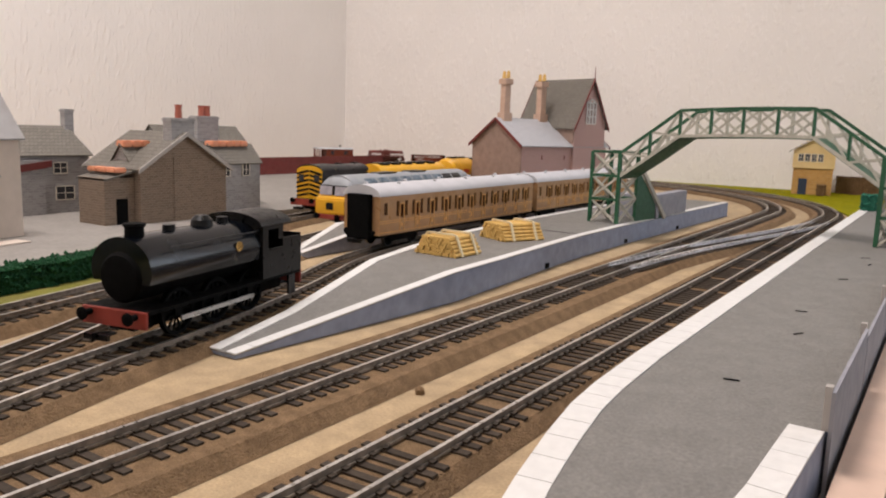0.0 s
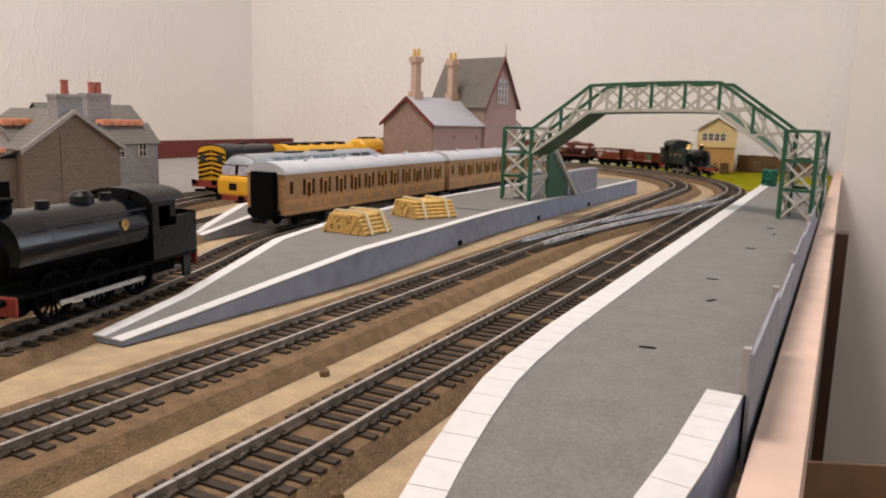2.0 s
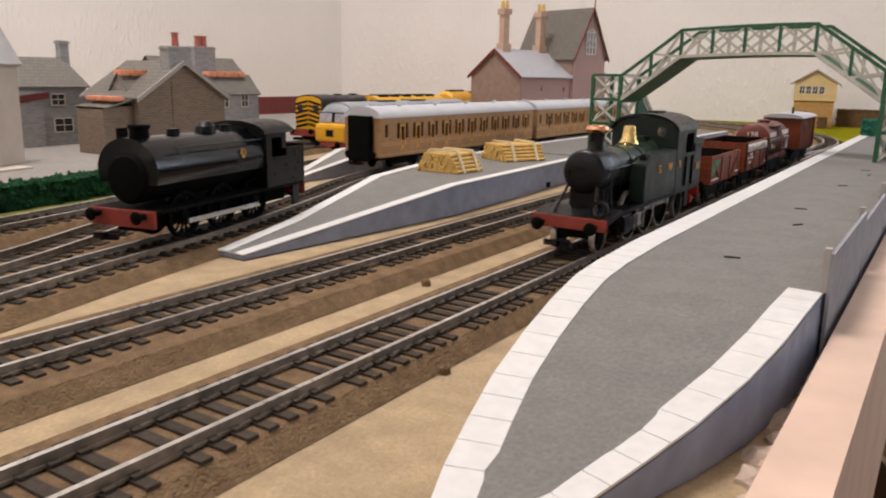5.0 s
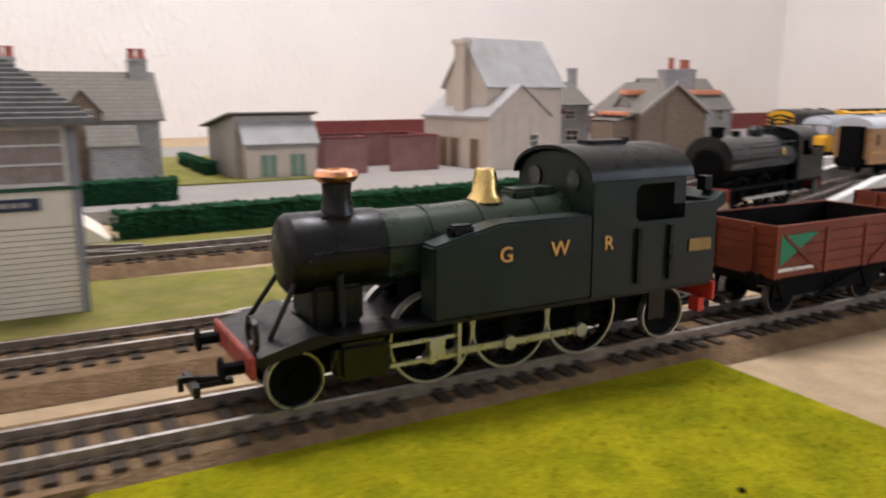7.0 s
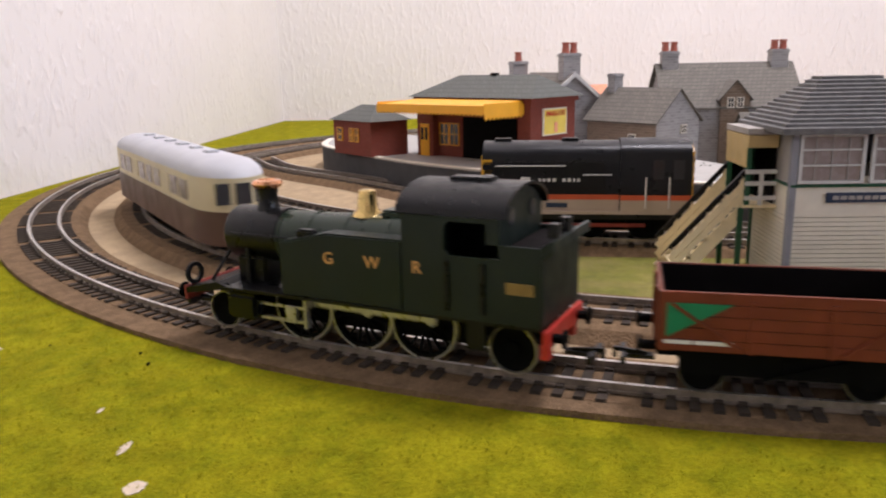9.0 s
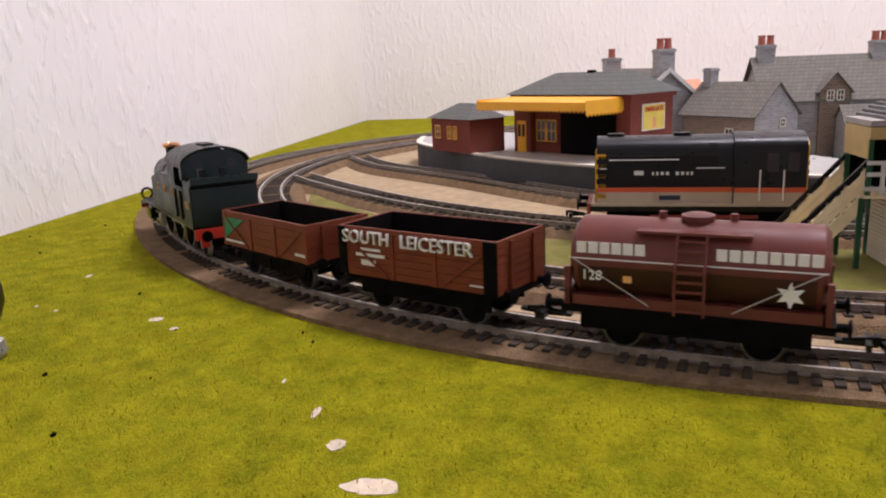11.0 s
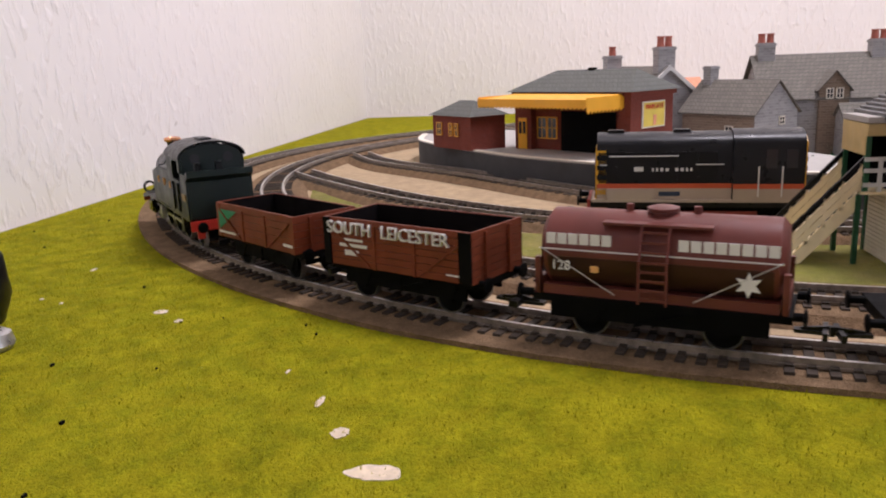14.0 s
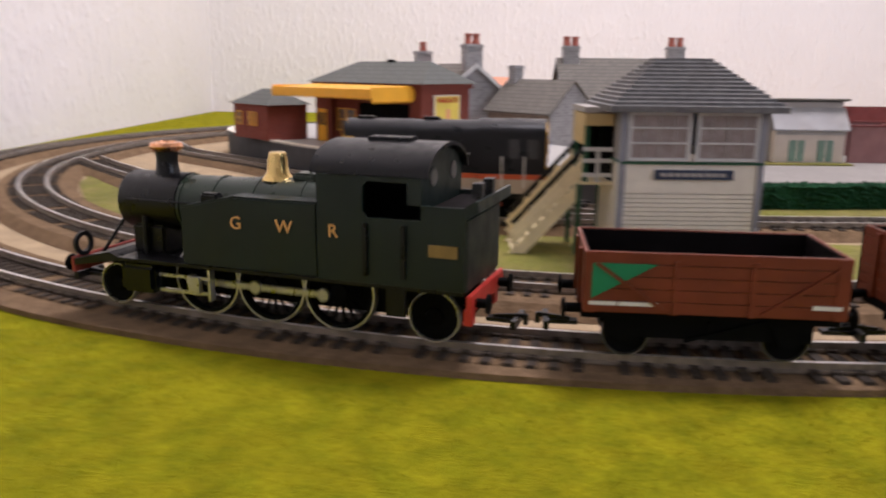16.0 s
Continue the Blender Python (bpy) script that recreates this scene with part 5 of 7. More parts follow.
# ---- buildings; each in its own space, ground at z 0
def gable_house(e, x0, x1, y0, y1, eave, ridge, wall, roof, along="x", over=0.003, name="wall", barge=None):
    """A gabled block whose ridge runs along x or y."""
    bm = bmesh.new()
    if along == "x":
        prism(bm, [(y0, 0), (y1, 0), (y1, eave), ((y0 + y1) / 2, ridge), (y0, eave)], x0, x1, "x")
    else:
        prism(bm, [(x0, 0), (x1, 0), (x1, eave), ((x0 + x1) / 2, ridge), (x0, eave)], y0, y1, "y")
    part(name, bm, wall, e)
    t = 0.0014
    lo, hi = (y0, y1) if along == "x" else (x0, x1)
    mid, k = (lo + hi) / 2, (ridge - eave) / ((hi - lo) / 2)
    a, b = (x0 - over, x1 + over) if along == "x" else (y0 - over, y1 + over)
    for lo_end, s in ((lo - over, 1), (hi + over, -1)):
        bm = bmesh.new()
        z = eave - over * k
        prism(bm, [(lo_end, z + 0.0002), (mid, ridge + 0.0002), (mid, ridge + t), (lo_end, z + t)], a, b, along)
        part("roof_slope", bm, roof, e, "slate roof slope")
    if barge:
        for end in (a, b):
            for lo_end in (lo - over, hi + over):
                bm = bmesh.new()
                z = eave - over * k
                prism(bm, [(lo_end, z - 0.0022), (mid, ridge - 0.0022), (mid, ridge + t + 0.0004), (lo_end, z + t + 0.0004)], end - 0.0006, end + 0.0006, along)
                part("barge_board", bm, barge, e)


def chimney_stack(e, x, y, z0, z1, w, d, wall, pots=2, pot=M_POT, tall=0.006):
    st = part("chimney", made((x - w, x + w, y - d, y + d, z0, z1), (x - w - 0.0008, x + w + 0.0008, y - d - 0.0008, y + d + 0.0008, z1 - 0.0028, z1 - 0.001)), wall, e)
    for i in range(pots):
        bm = bmesh.new()
        py = y + (i - (pots - 1) / 2) * 0.0075
        lathe(bm, [(0.0033, z1), (0.0028, z1 + tall * 0.8), (0.0033, z1 + tall * 0.85), (0.0033, z1 + tall), (0.0019, z1 + tall)], "z", (x, py, 0), 12)
        part("chimney_pot", bm, pot, st, "terracotta chimney pot", smooth=True)


def sash(e, m, w, h, frame=M_IVORY, pane=M_WINDOW, bars=2):
    """A window in the plane of its x and z, facing -y."""
    f = part("window", made((-w, w, -0.0005, 0.0005, 0, 0.0008), (-w, w, -0.0005, 0.0005, h - 0.0008, h), (-w, -w + 0.0008, -0.0005, 0.0005, 0, h), (w - 0.0008, w, -0.0005, 0.0005, 0, h), (-0.0003, 0.0003, -0.0004, 0.0004, 0, h), (-w, w, -0.0004, 0.0004, h / 2 - 0.0003, h / 2 + 0.0003)), frame, e)
    f.matrix_basis = m
    p = part("pane", made((-w + 0.0005, w - 0.0005, -0.0002, 0.0003, 0.0005, h - 0.0005)), pane, f)
    return f


EAST, SOUTHWARD, NORTHWARD = 90, 0, 180
TOWN = 0.0082


def grey_gabled_house():
    e = thing("stone_house", "buff stone model house with slate roof and orange ridges", "house", pose(-0.466, 0.551, TOWN))
    gable_house(e, -0.075, 0.0, -0.0475, 0.0475, 0.0485, 0.0785, M_BROWNSTONE, M_SLATE, "x", 0.004, barge=M_GREYCARD)
    part("wall_pilaster", made((0.0, 0.0008, -0.013, 0.012, 0, 0.058)), M_BROWNSTONE, e)
    gable_house(e, -0.13, -0.06, 0.035, 0.143, 0.052, 0.084, M_STONE, M_SLATE, "y", 0.003)
    for a, b, x in ((-0.042, 0.01, -0.034), (0.058, 0.112, -0.036)):
        gable_house(e, x - 0.015, x + 0.015, a, b, 0.05, 0.067, M_STONE, M_SLATE, "y", 0.002, "dormer")
        for k in range(int((b - a) / 0.0095)):
            y = a - 0.001 + k * 0.0095
            part("ridge_tile", made((x - 0.0062, x + 0.0062, y, y + 0.009, 0.0655, 0.0712)), M_ORANGE, e, "orange ridge tile", 0.001)
    for y in (0.066, 0.092):
        sash(e, pose(-0.02, y, 0.036, 0, 0, EAST), 0.005, 0.013)
    part("lean_to", made((-0.045, -0.008, -0.077, -0.0478, 0, 0.04)), M_BROWNSTONE, e, "stone lean-to")
    bm = bmesh.new()
    prism(bm, [(-0.077, 0.038), (-0.04, 0.047), (-0.04, 0.0485), (-0.077, 0.0395)], -0.048, -0.005, "x")
    part("lean_to_roof", bm, M_SLATE, e)
    for k in range(3):
        part("ridge_tile", made((-0.0465 + k * 0.0138, -0.0335 + k * 0.0138, -0.068, -0.056, 0.0445, 0.0485)), M_ORANGE, e, bevel=0.001)
    part("doorway", made((-0.0082, -0.0075, -0.066, -0.055, 0, 0.022)), M_MATBLACK, e)
    chimney_stack(e, -0.008, 0.0, 0.066, 0.0925, 0.006, 0.0125, M_STONE, 1, tall=0.012)
    chimney_stack(e, -0.064, 0.076, 0.07, 0.0955, 0.006, 0.0135, M_STONE, 2, tall=0.0105)


def cream_house():
    e = thing("cream_house", "cream card model house with tall grey slate wing and brown doors", "house", pose(-0.437, 0.333, TOWN, 0, 0, 9))
    gable_house(e, -0.098, 0.0, -0.0375, 0.0375, 0.0475, 0.0745, M_CREAMWALL, M_ROOFCARD, "x", 0.002)
    gable_house(e, -0.078, -0.016, -0.027, 0.069, 0.076, 0.117, M_CREAMWALL, M_ROOFCARD, "y", 0.003, "tall_wing")
    brown = mat("brown_door_card", (0.2, 0.12, 0.07), 0.8)
    for x in (-0.083, -0.066, -0.049, -0.02):
        part("brown_door", made((x - 0.0062, x + 0.0062, -0.0386, -0.0376, 0.0, 0.027)), brown, e)
        part("door_post", made((x + 0.0064, x + 0.0078, -0.0388, -0.0376, 0.0, 0.028)), M_CREAMWALL, e)
    part("eaves_board", made((-0.1, 0.002, -0.0402, -0.0392, 0.0448, 0.0466)), M_GREYCARD, e)
    for y in (-0.02, -0.005, 0.012):
        part("wall_batten", made((0.0, 0.0004, y - 0.0004, y + 0.0004, 0.002, 0.05)), M_CREAMWALL, e)
    sash(e, pose(0.0008, 0.0165, 0.0185, 0, 0, EAST), 0.0055, 0.0125)
    part("rear_chimney", made((-0.054, -0.04, -0.0345, -0.0272, 0.03, 0.112), (-0.056, -0.038, -0.0365, -0.027, 0.112, 0.1165)), M_CREAMWALL, e, "cream chimney breast")
    part("step", made((0.001, 0.016, 0.02, 0.05, 0, 0.001)), M_CREAMWALL, e)
    f = thing("grey_slate_house", "small grey stone model house with slate roof and maroon awning", "house", pose(-0.605, 0.472, TOWN))
    gable_house(f, -0.06, 0.02, -0.055, 0.06, 0.055, 0.08, M_STONE, M_SLATE, "y", 0.003)
    chimney_stack(f, -0.018, 0.062, 0.05, 0.098, 0.004, 0.0045, M_STONE, 0)
    sash(f, pose(0.0206, 0.034, 0.012, 0, 0, EAST), 0.0095, 0.0135), sash(f, pose(0.0206, 0.03, 0.037, 0, 0, EAST), 0.007, 0.011)
    part("side_bay", made((0.0205, 0.026, -0.012, 0.012, 0, 0.05)), M_STONE, f)
    bm = bmesh.new()
    prism(bm, [(-0.03, 0.037), (0.018, 0.044), (0.018, 0.05), (-0.03, 0.044)], 0.0265, 0.0275, "x")
    part("awning", bm, M_MAROON, f, "maroon awning")


def sheds():
    e = thing("card_shed", "grey card model shed with single-pitch roof and green doors", "shed", pose(-0.475, 0.108, TOWN))
    bm = bmesh.new()
    prism(bm, [(-0.085, 0), (0.012, 0), (0.012, 0.0505), (-0.085, 0.0385)], -0.03, 0.034, "y")
    part("wall", bm, M_GREYCARD, e)
    bm = bmesh.new()
    prism(bm, [(-0.092, 0.0385), (0.016, 0.0519), (0.016, 0.0534), (-0.092, 0.04)], -0.036, 0.038, "y")
    part("roof", bm, M_SLATE, e)
    part("front_block", made((0.0122, 0.022, -0.024, 0.034, 0, 0.027)), M_CREAMWALL, e)
    bm = bmesh.new()
    prism(bm, [(0.0122, 0.0445), (0.0255, 0.0272), (0.0255, 0.0286), (0.0122, 0.046)], -0.027, 0.036, "y")
    part("front_roof", bm, M_ROOFCARD, e, "grey card lean-to roof")
    part("lintel", made((0.022, 0.0232, -0.024, 0.034, 0.024, 0.0262)), M_GREYCARD, e)
    sage = mat("sage_door_card", (0.2, 0.3, 0.24), 0.8)
    for y in (-0.006, 0.018):
        part("green_door", made((0.022, 0.0227, y - 0.0062, y + 0.0062, 0.002, 0.0195)), sage, e)
        part("door_split", made((0.0227, 0.0231, y - 0.0004, y + 0.0004, 0.002, 0.0195)), M_CREAMWALL, e)
    w = thing("yard_wall", "rose-brown card yard walls in an open square", "wall")
    for b in ((-0.468, -0.464, 0.152, 0.192), (-0.49, -0.4685, 0.188, 0.192), (-0.468, -0.464, 0.215, 0.262), (-0.52, -0.4685, 0.258, 0.262), (-0.53, -0.526, 0.15, 0.26)):
        part("wall_panel", made((b[0], b[1], b[2], b[3], TOWN, TOWN + 0.03)), M_ROSEWALL, w)
        part("coping", made((b[0] - 0.0006, b[1] + 0.0006, b[2] - 0.0004, b[3] + 0.0004, TOWN + 0.0302, TOWN + 0.0315)), M_MAROON, w)
    t = thing("boundary_wall", "low maroon card wall along the back of the layout", "wall", kind="structure")
    for i in range(9):
        y = 0.24 + i * 0.13
        part("wall_panel", made((-0.902, -0.898, y, y + 0.1295, 0.0005, 0.038)), M_MAROON, t)


def stone_cottages():
    e = thing("stone_villa", "large grey stone model house with slate roof, dormer and twin chimneys", "house", pose(-0.525, -0.035, TOWN))
    gable_house(e, -0.045, 0.03, -0.051, 0.062, 0.05, 0.084, M_STONE, M_SLATE, "y", 0.004)
    for y in (-0.042, 0.053):
        chimney_stack(e, -0.0075, y, 0.07, 0.096, 0.006, 0.007, M_STONE, 2, tall=0.008)
    # brown stone here puts the shade of the villa's front into the colour
    gable_house(e, 0.0, 0.033, -0.006, 0.018, 0.056, 0.07, M_BROWNSTONE, M_SLATE, "x", 0.0025, "dormer")
    for y in (0.002, 0.01):
        sash(e, pose(0.0336, y, 0.0475, 0, 0, EAST), 0.003, 0.009)
    gable_house(e, 0.03, 0.058, 0.008, 0.04, 0.03, 0.043, M_STONE, M_SLATE, "y", 0.002, "annex")
    f = thing("stone_cottage", "small grey stone model cottage with slate roof and chimney", "house", pose(-0.475, -0.105, TOWN, 0, 0, 38))
    # walls in brown stone for their shade; the gable keeps its grey
    gable_house(f, -0.045, 0.03, -0.026, 0.026, 0.041, 0.065, M_BROWNSTONE, M_SLATE, "x", 0.003)
    bm = bmesh.new()
    prism(bm, [(-0.026, 0), (0.026, 0), (0.026, 0.041), (0, 0.065), (-0.026, 0.041)], 0.0301, 0.031, "x")
    part("gable_face", bm, M_STONE, f, "pale grey stone gable end")
    chimney_stack(f, -0.038, 0.0, 0.055, 0.078, 0.004, 0.005, M_STONE, 0)
    sash(f, pose(0.0316, 0.006, 0.03, 0, 0, EAST), 0.0035, 0.007)
    sash(f, pose(0.006, -0.0266, 0.02), 0.004, 0.01)
    g = thing("barge_board_house", "grey stone model house with white barge boards and orange ridge", "house", pose(-0.535, -0.175, TOWN, 0, 0, 20))
    gable_house(g, -0.06, 0.03, -0.04, 0.04, 0.045, 0.078, M_STONE, M_SLATE, "x", 0.004, barge=M_WHITE)
    chimney_stack(g, 0.022, 0.0, 0.07, 0.096, 0.0055, 0.008, M_STONE, 2, tall=0.009)
    chimney_stack(g, -0.01, -0.035, 0.06, 0.09, 0.005, 0.007, M_STONE, 1, tall=0.008)
    part("orange_ridge", made((-0.05, 0.01, -0.03, -0.018, 0.07, 0.074)), M_ORANGE, g, bevel=0.001)
    gable_house(g, -0.03, 0.0, 0.03, 0.055, 0.05, 0.066, M_STONE, M_ORANGE, "y", 0.002, "dormer")


def brick_station():
    u = 49.5
    base = pose(-0.358, -0.246, 0.0, 0, 0, u)
    pl = thing("station_platform_curved", "curved dark grey station platform with pale edge", "platform", kind="structure")
    edge = spline([(-0.62, -0.405), (-0.56, -0.4), (-0.517, -0.381), (-0.455, -0.342), (-0.392, -0.292), (-0.335, -0.225), (-0.285, -0.14), (-0.262, -0.066)], 0.012)
    outline = [(v.x, v.y) for v in edge] + [(-0.35, -0.066), (-0.43, -0.1), (-0.55, -0.2), (-0.66, -0.33)]
    bm = bmesh.new()
    prism(bm, outline, 0.0006, 0.0225, "z")
    part("platform_body", bm, mat("dark_platform_side", (0.05, 0.05, 0.052), 0.8), pl)
    bm = bmesh.new()
    prism(bm, outline, 0.0227, 0.0236, "z")
    part("deck", bm, mat("pale_platform_card", (0.42, 0.4, 0.37), 0.85, var=0.06, scale=120), pl)
    bm = bmesh.new()
    sweep(bm, edge, [(-0.0055, 0.0238), (-0.0055, 0.0244), (0.0006, 0.0244), (0.0006, 0.0238)])
    part("edge_strip", bm, M_IVORY, pl)
    bm = bmesh.new()
    prism(bm, [(-0.0655, 0.0006), (-0.0655, 0.0232), (-0.036, 0.0008)], -0.335, -0.262, "x")
    part("end_ramp", bm, M_IVORY, pl, "pale platform end ramp")
    e = thing("brick_station", "red brick model station with yellow canopy, grey hipped roof and poster", "station building", base @ pose(0, 0, 0.0238))
    back = 0.04
    part("main_wall", made((-0.102, -0.084, back, back + 0.056, 0, 0.047), (0.004, 0.015, back, back + 0.056, 0, 0.047), (-0.084, 0.004, back + 0.006, back + 0.056, 0, 0.047)), M_REDBRICK, e, "red brick walls")
    part("eaves_band", made((-0.104, 0.017, back - 0.002, back + 0.058, 0.044, 0.0475)), M_REDBRICK, e)
    bm = bmesh.new()
    x0, x1, y0, y1 = -0.107, 0.02, back - 0.005, back + 0.061
    vs = [bm.verts.new(p) for p in ((x0, y0, 0.0476), (x1, y0, 0.0476), (x1, y1, 0.0476), (x0, y1, 0.0476), (x0 + 0.028, (y0 + y1) / 2, 0.064), (x1 - 0.02, (y0 + y1) / 2, 0.064))]
    for f in ((0, 1, 5, 4), (1, 2, 5), (2, 3, 4, 5), (3, 0, 4), (3, 2, 1, 0)):
        bm.faces.new([vs[i] for i in f])
    part("roof", bm, M_GREENSLATE, e, "greenish grey hipped roof")
    part("roof_vent", made((-0.045, -0.039, (y0 + y1) / 2 - 0.002, (y0 + y1) / 2 + 0.002, 0.0635, 0.0655)), M_MATBLACK, e)
    bm = bmesh.new()
    prism(bm, [(-0.004, 0.0395), (-0.004, 0.0435), (back, 0.0465), (back, 0.045)], -0.1, 0.008, "x")
    part("canopy_roof", bm, M_STATIONYELLOW, e, "yellow canopy")
    part("canopy_fascia", made((-0.101, 0.009, -0.0052, -0.004, 0.0385, 0.0442), (0.008, 0.0092, -0.004, back - 0.0002, 0.036, 0.0455), (-0.1012, -0.1, -0.004, back - 0.0002, 0.037, 0.0455)), M_STATIONYELLOW, e, "yellow scalloped fascia")
    for i in range(28):
        bm = bmesh.new()
        x = -0.101 + i * 0.0039
        prism(bm, [(x, 0.0385), (x + 0.0034, 0.0385), (x + 0.0017, 0.037)], -0.0052, -0.004, "y")
        part("scallop", bm, M_STATIONYELLOW, e)
    for i in range(10):
        bm = bmesh.new()
        y = -0.004 + i * 0.0043
        prism(bm, [(y, 0.036), (y + 0.0036, 0.036), (y + 0.0018, 0.034)], 0.008, 0.0092, "x")
        part("scallop", bm, M_STATIONYELLOW, e)
    part("yellow_door", made((-0.098, -0.0885, back - 0.0008, back, 0, 0.026)), M_STATIONYELLOW, e, "yellow panelled door")
    for x in (-0.0955, -0.091):
        part("door_pane", made((x - 0.0014, x + 0.0014, back - 0.0012, back - 0.0007, 0.013, 0.023)), M_WINDOW, e)
    for x in (-0.0765, -0.0655):
        sash(e, pose(x, back + 0.0054, 0.009), 0.0052, 0.018, M_STATIONYELLOW)
    part("dark_opening", made((-0.056, -0.002, back + 0.0052, back + 0.0058, 0, 0.032)), M_MATBLACK, e)
    po = part("poster", made((0.0153, 0.0162, back + 0.0135, back + 0.0435, 0.0195, 0.0395)), M_IVORY, e, "yellow travel poster with red heading")
    part("poster_print", made((0.0162, 0.0165, back + 0.0148, back + 0.0422, 0.0205, 0.0385)), mat("poster_yellow", (0.8, 0.62, 0.1), 0.6), po)
    part("poster_figure", made((0.0165, 0.0168, back + 0.027, back + 0.031, 0.0215, 0.029)), M_ORANGE, po)
    lettering("MARGATE", 0.0052, M_RED, po, pose(0.0167, back + 0.0285, 0.0338, 90, 0, 90), "poster_heading")
    h = thing("brick_hut", "small red brick model hut with yellow windows and hipped grey roof", "hut", base @ pose(-0.15, 0.012, 0.0238, 0, 0, -8))
    part("wall", made((-0.028, 0.03, -0.003, 0.034, 0, 0.0285)), M_REDBRICK, h)
    bm = bmesh.new()
    x0, x1, y0, y1 = -0.031, 0.033, -0.006, 0.037
    vs = [bm.verts.new(p) for p in ((x0, y0, 0.0286), (x1, y0, 0.0286), (x1, y1, 0.0286), (x0, y1, 0.0286), (x0 + 0.021, (y0 + y1) / 2, 0.041), (x1 - 0.021, (y0 + y1) / 2, 0.041))]
    for f in ((0, 1, 5, 4), (1, 2, 5), (2, 3, 4, 5), (3, 0, 4), (3, 2, 1, 0)):
        bm.faces.new([vs[i] for i in f])
    part("roof", bm, M_GREENSLATE, h)
    for x, w in ((-0.017, 0.0042), (0.001, 0.0028), (0.0095, 0.0028)):
        sash(h, pose(x, -0.0036, 0.011), w, 0.0115, M_STATIONYELLOW)


def signal_box():
    e = thing("signal_box", "ivory boarded model signal box with tiled hipped roof, windows and stairs", "signal box", pose(-0.126, -0.088, 0.0005))
    d, l, r = -0.044, -0.029, 0.029
    n = 16
    for i in range(n):
        z = 0.001 + i * 0.0019
        part("weatherboard", made((-0.0002, 0.0006, l, r, z, z + 0.0016), (d, -0.0002, l - 0.0006, l, z, z + 0.0016), (d, -0.0002, r, r + 0.0006, z, z + 0.0016)), M_IVORY, e)
    part("lower_wall", made((d, -0.0004, l + 0.0002, r - 0.0002, 0, 0.048)), M_IVORY, e, "ivory boarded wall")
    part("name_panel", made((-0.0002, 0.0007, l, r, 0.0315, 0.044)), M_IVORY, e)
    part("sill_band", made((d - 0.001, 0.0016, l - 0.001, r + 0.001, 0.0438, 0.0448)), M_FBGREEN, e, "dark green sill band")
    for y in (l, r):
        for x in (0.0, d):
            part("corner_post", made((x - 0.0013, x + 0.0013, y - 0.0013, y + 0.0013, 0, 0.066)), M_FBGREEN if x else M_GREYPANEL, e)
    nb = part("name_board", made((0.0008, 0.0018, -0.0155, 0.0175, 0.0375, 0.0415)), M_NAMEBLUE, e, "dark blue name board")
    for k in range(9):
        part("name_bar", made((0.0018, 0.002, -0.013 + k * 0.0031, -0.0106 + k * 0.0031, 0.0387, 0.0403)), M_GREYCARD, nb)
    for ya, yb in ((l + 0.0018, -0.0012), (0.0012, r - 0.0018)):
        w = part("window", made((0.0, 0.0012, ya, yb, 0.0452, 0.0464), (0.0, 0.0012, ya, yb, 0.064, 0.0652), (0.0, 0.0012, ya, ya + 0.0014, 0.0464, 0.064), (0.0, 0.0012, yb - 0.0014, yb, 0.0464, 0.064)), M_WHITE, e, "white sash window")
        for z in (0.0522, 0.0585):
            part("glazing_bar", made((0.0002, 0.0012, ya + 0.001, yb - 0.001, z, z + 0.0007)), M_WHITE, w)
        for k in (0.25, 0.5, 0.75):
            y = ya + (yb - ya) * k
            part("glazing_bar", made((0.0003, 0.0008, y - 0.0002, y + 0.0002, 0.0455, 0.065)), M_GREYCARD, w)
        # pale pane colour stands in for light on the glass
        part("pane", made((0.0, 0.0003, ya + 0.001, yb - 0.001, 0.046, 0.0645)), M_LIGHTWIN, w)
    part("cabin_back", made((d, d + 0.001, l, r, 0.0448, 0.066), (d, 0.0, r - 0.001, r, 0.0448, 0.066), (d + 0.012, -0.001, l, l + 0.001, 0.0448, 0.066)), M_GREYCARD, e)
    part("dark_doorway", made((d + 0.002, d + 0.026, l - 0.0012, l - 0.0004, 0.034, 0.062)), M_MATBLACK, e)
    part("door_hood", made((d - 0.001, d + 0.03, l - 0.014, l - 0.001, 0.064, 0.0665)), M_GREYCARD, e)
    for x in (d + 0.0005, d + 0.027):
        part("porch_post", made((x, x + 0.002, l - 0.0135, l - 0.0115, 0.034, 0.0584)), M_FBGREEN, e)
        part("stair_post", made((x, x + 0.002, l - 0.0158, l - 0.0138, 0, 0.0327)), M_FBGREEN, e)
    x0, x1, y0, y1 = d - 0.006, 0.0065, l - 0.0075, r + 0.0075
    rows = 13
    for i in range(rows):
        t0, t1 = i / rows, (i + 1) / rows + 0.02
        def ring(t, up):
            return [(x0 + (0.0205) * t, y0 + 0.026 * t, 0.066 + 0.021 * t + up), (x1 - 0.0205 * t - (x1 - x0 - 0.041) * 0.5 * t, y0 + 0.026 * t, 0.066 + 0.021 * t + up),
                    (x1 - 0.0205 * t - (x1 - x0 - 0.041) * 0.5 * t, y1 - 0.026 * t, 0.066 + 0.021 * t + up), (x0 + 0.0205 * t, y1 - 0.026 * t, 0.066 + 0.021 * t + up)]
        bm = bmesh.new()
        a, b, c = [[bm.verts.new(p) for p in ring(*q)] for q in ((t0, -0.0006), (t0, 0.0019), (min(1, t1), 0.0003))]
        for k in range(4):
            j = (k + 1) % 4
            bm.faces.new((a[k], a[j], b[j], b[k])), bm.faces.new((b[k], b[j], c[j], c[k]))
        if i == rows - 1:
            bm.faces.new(c)
        part("tile_course", bm, M_TILE, e, "grey tile course")
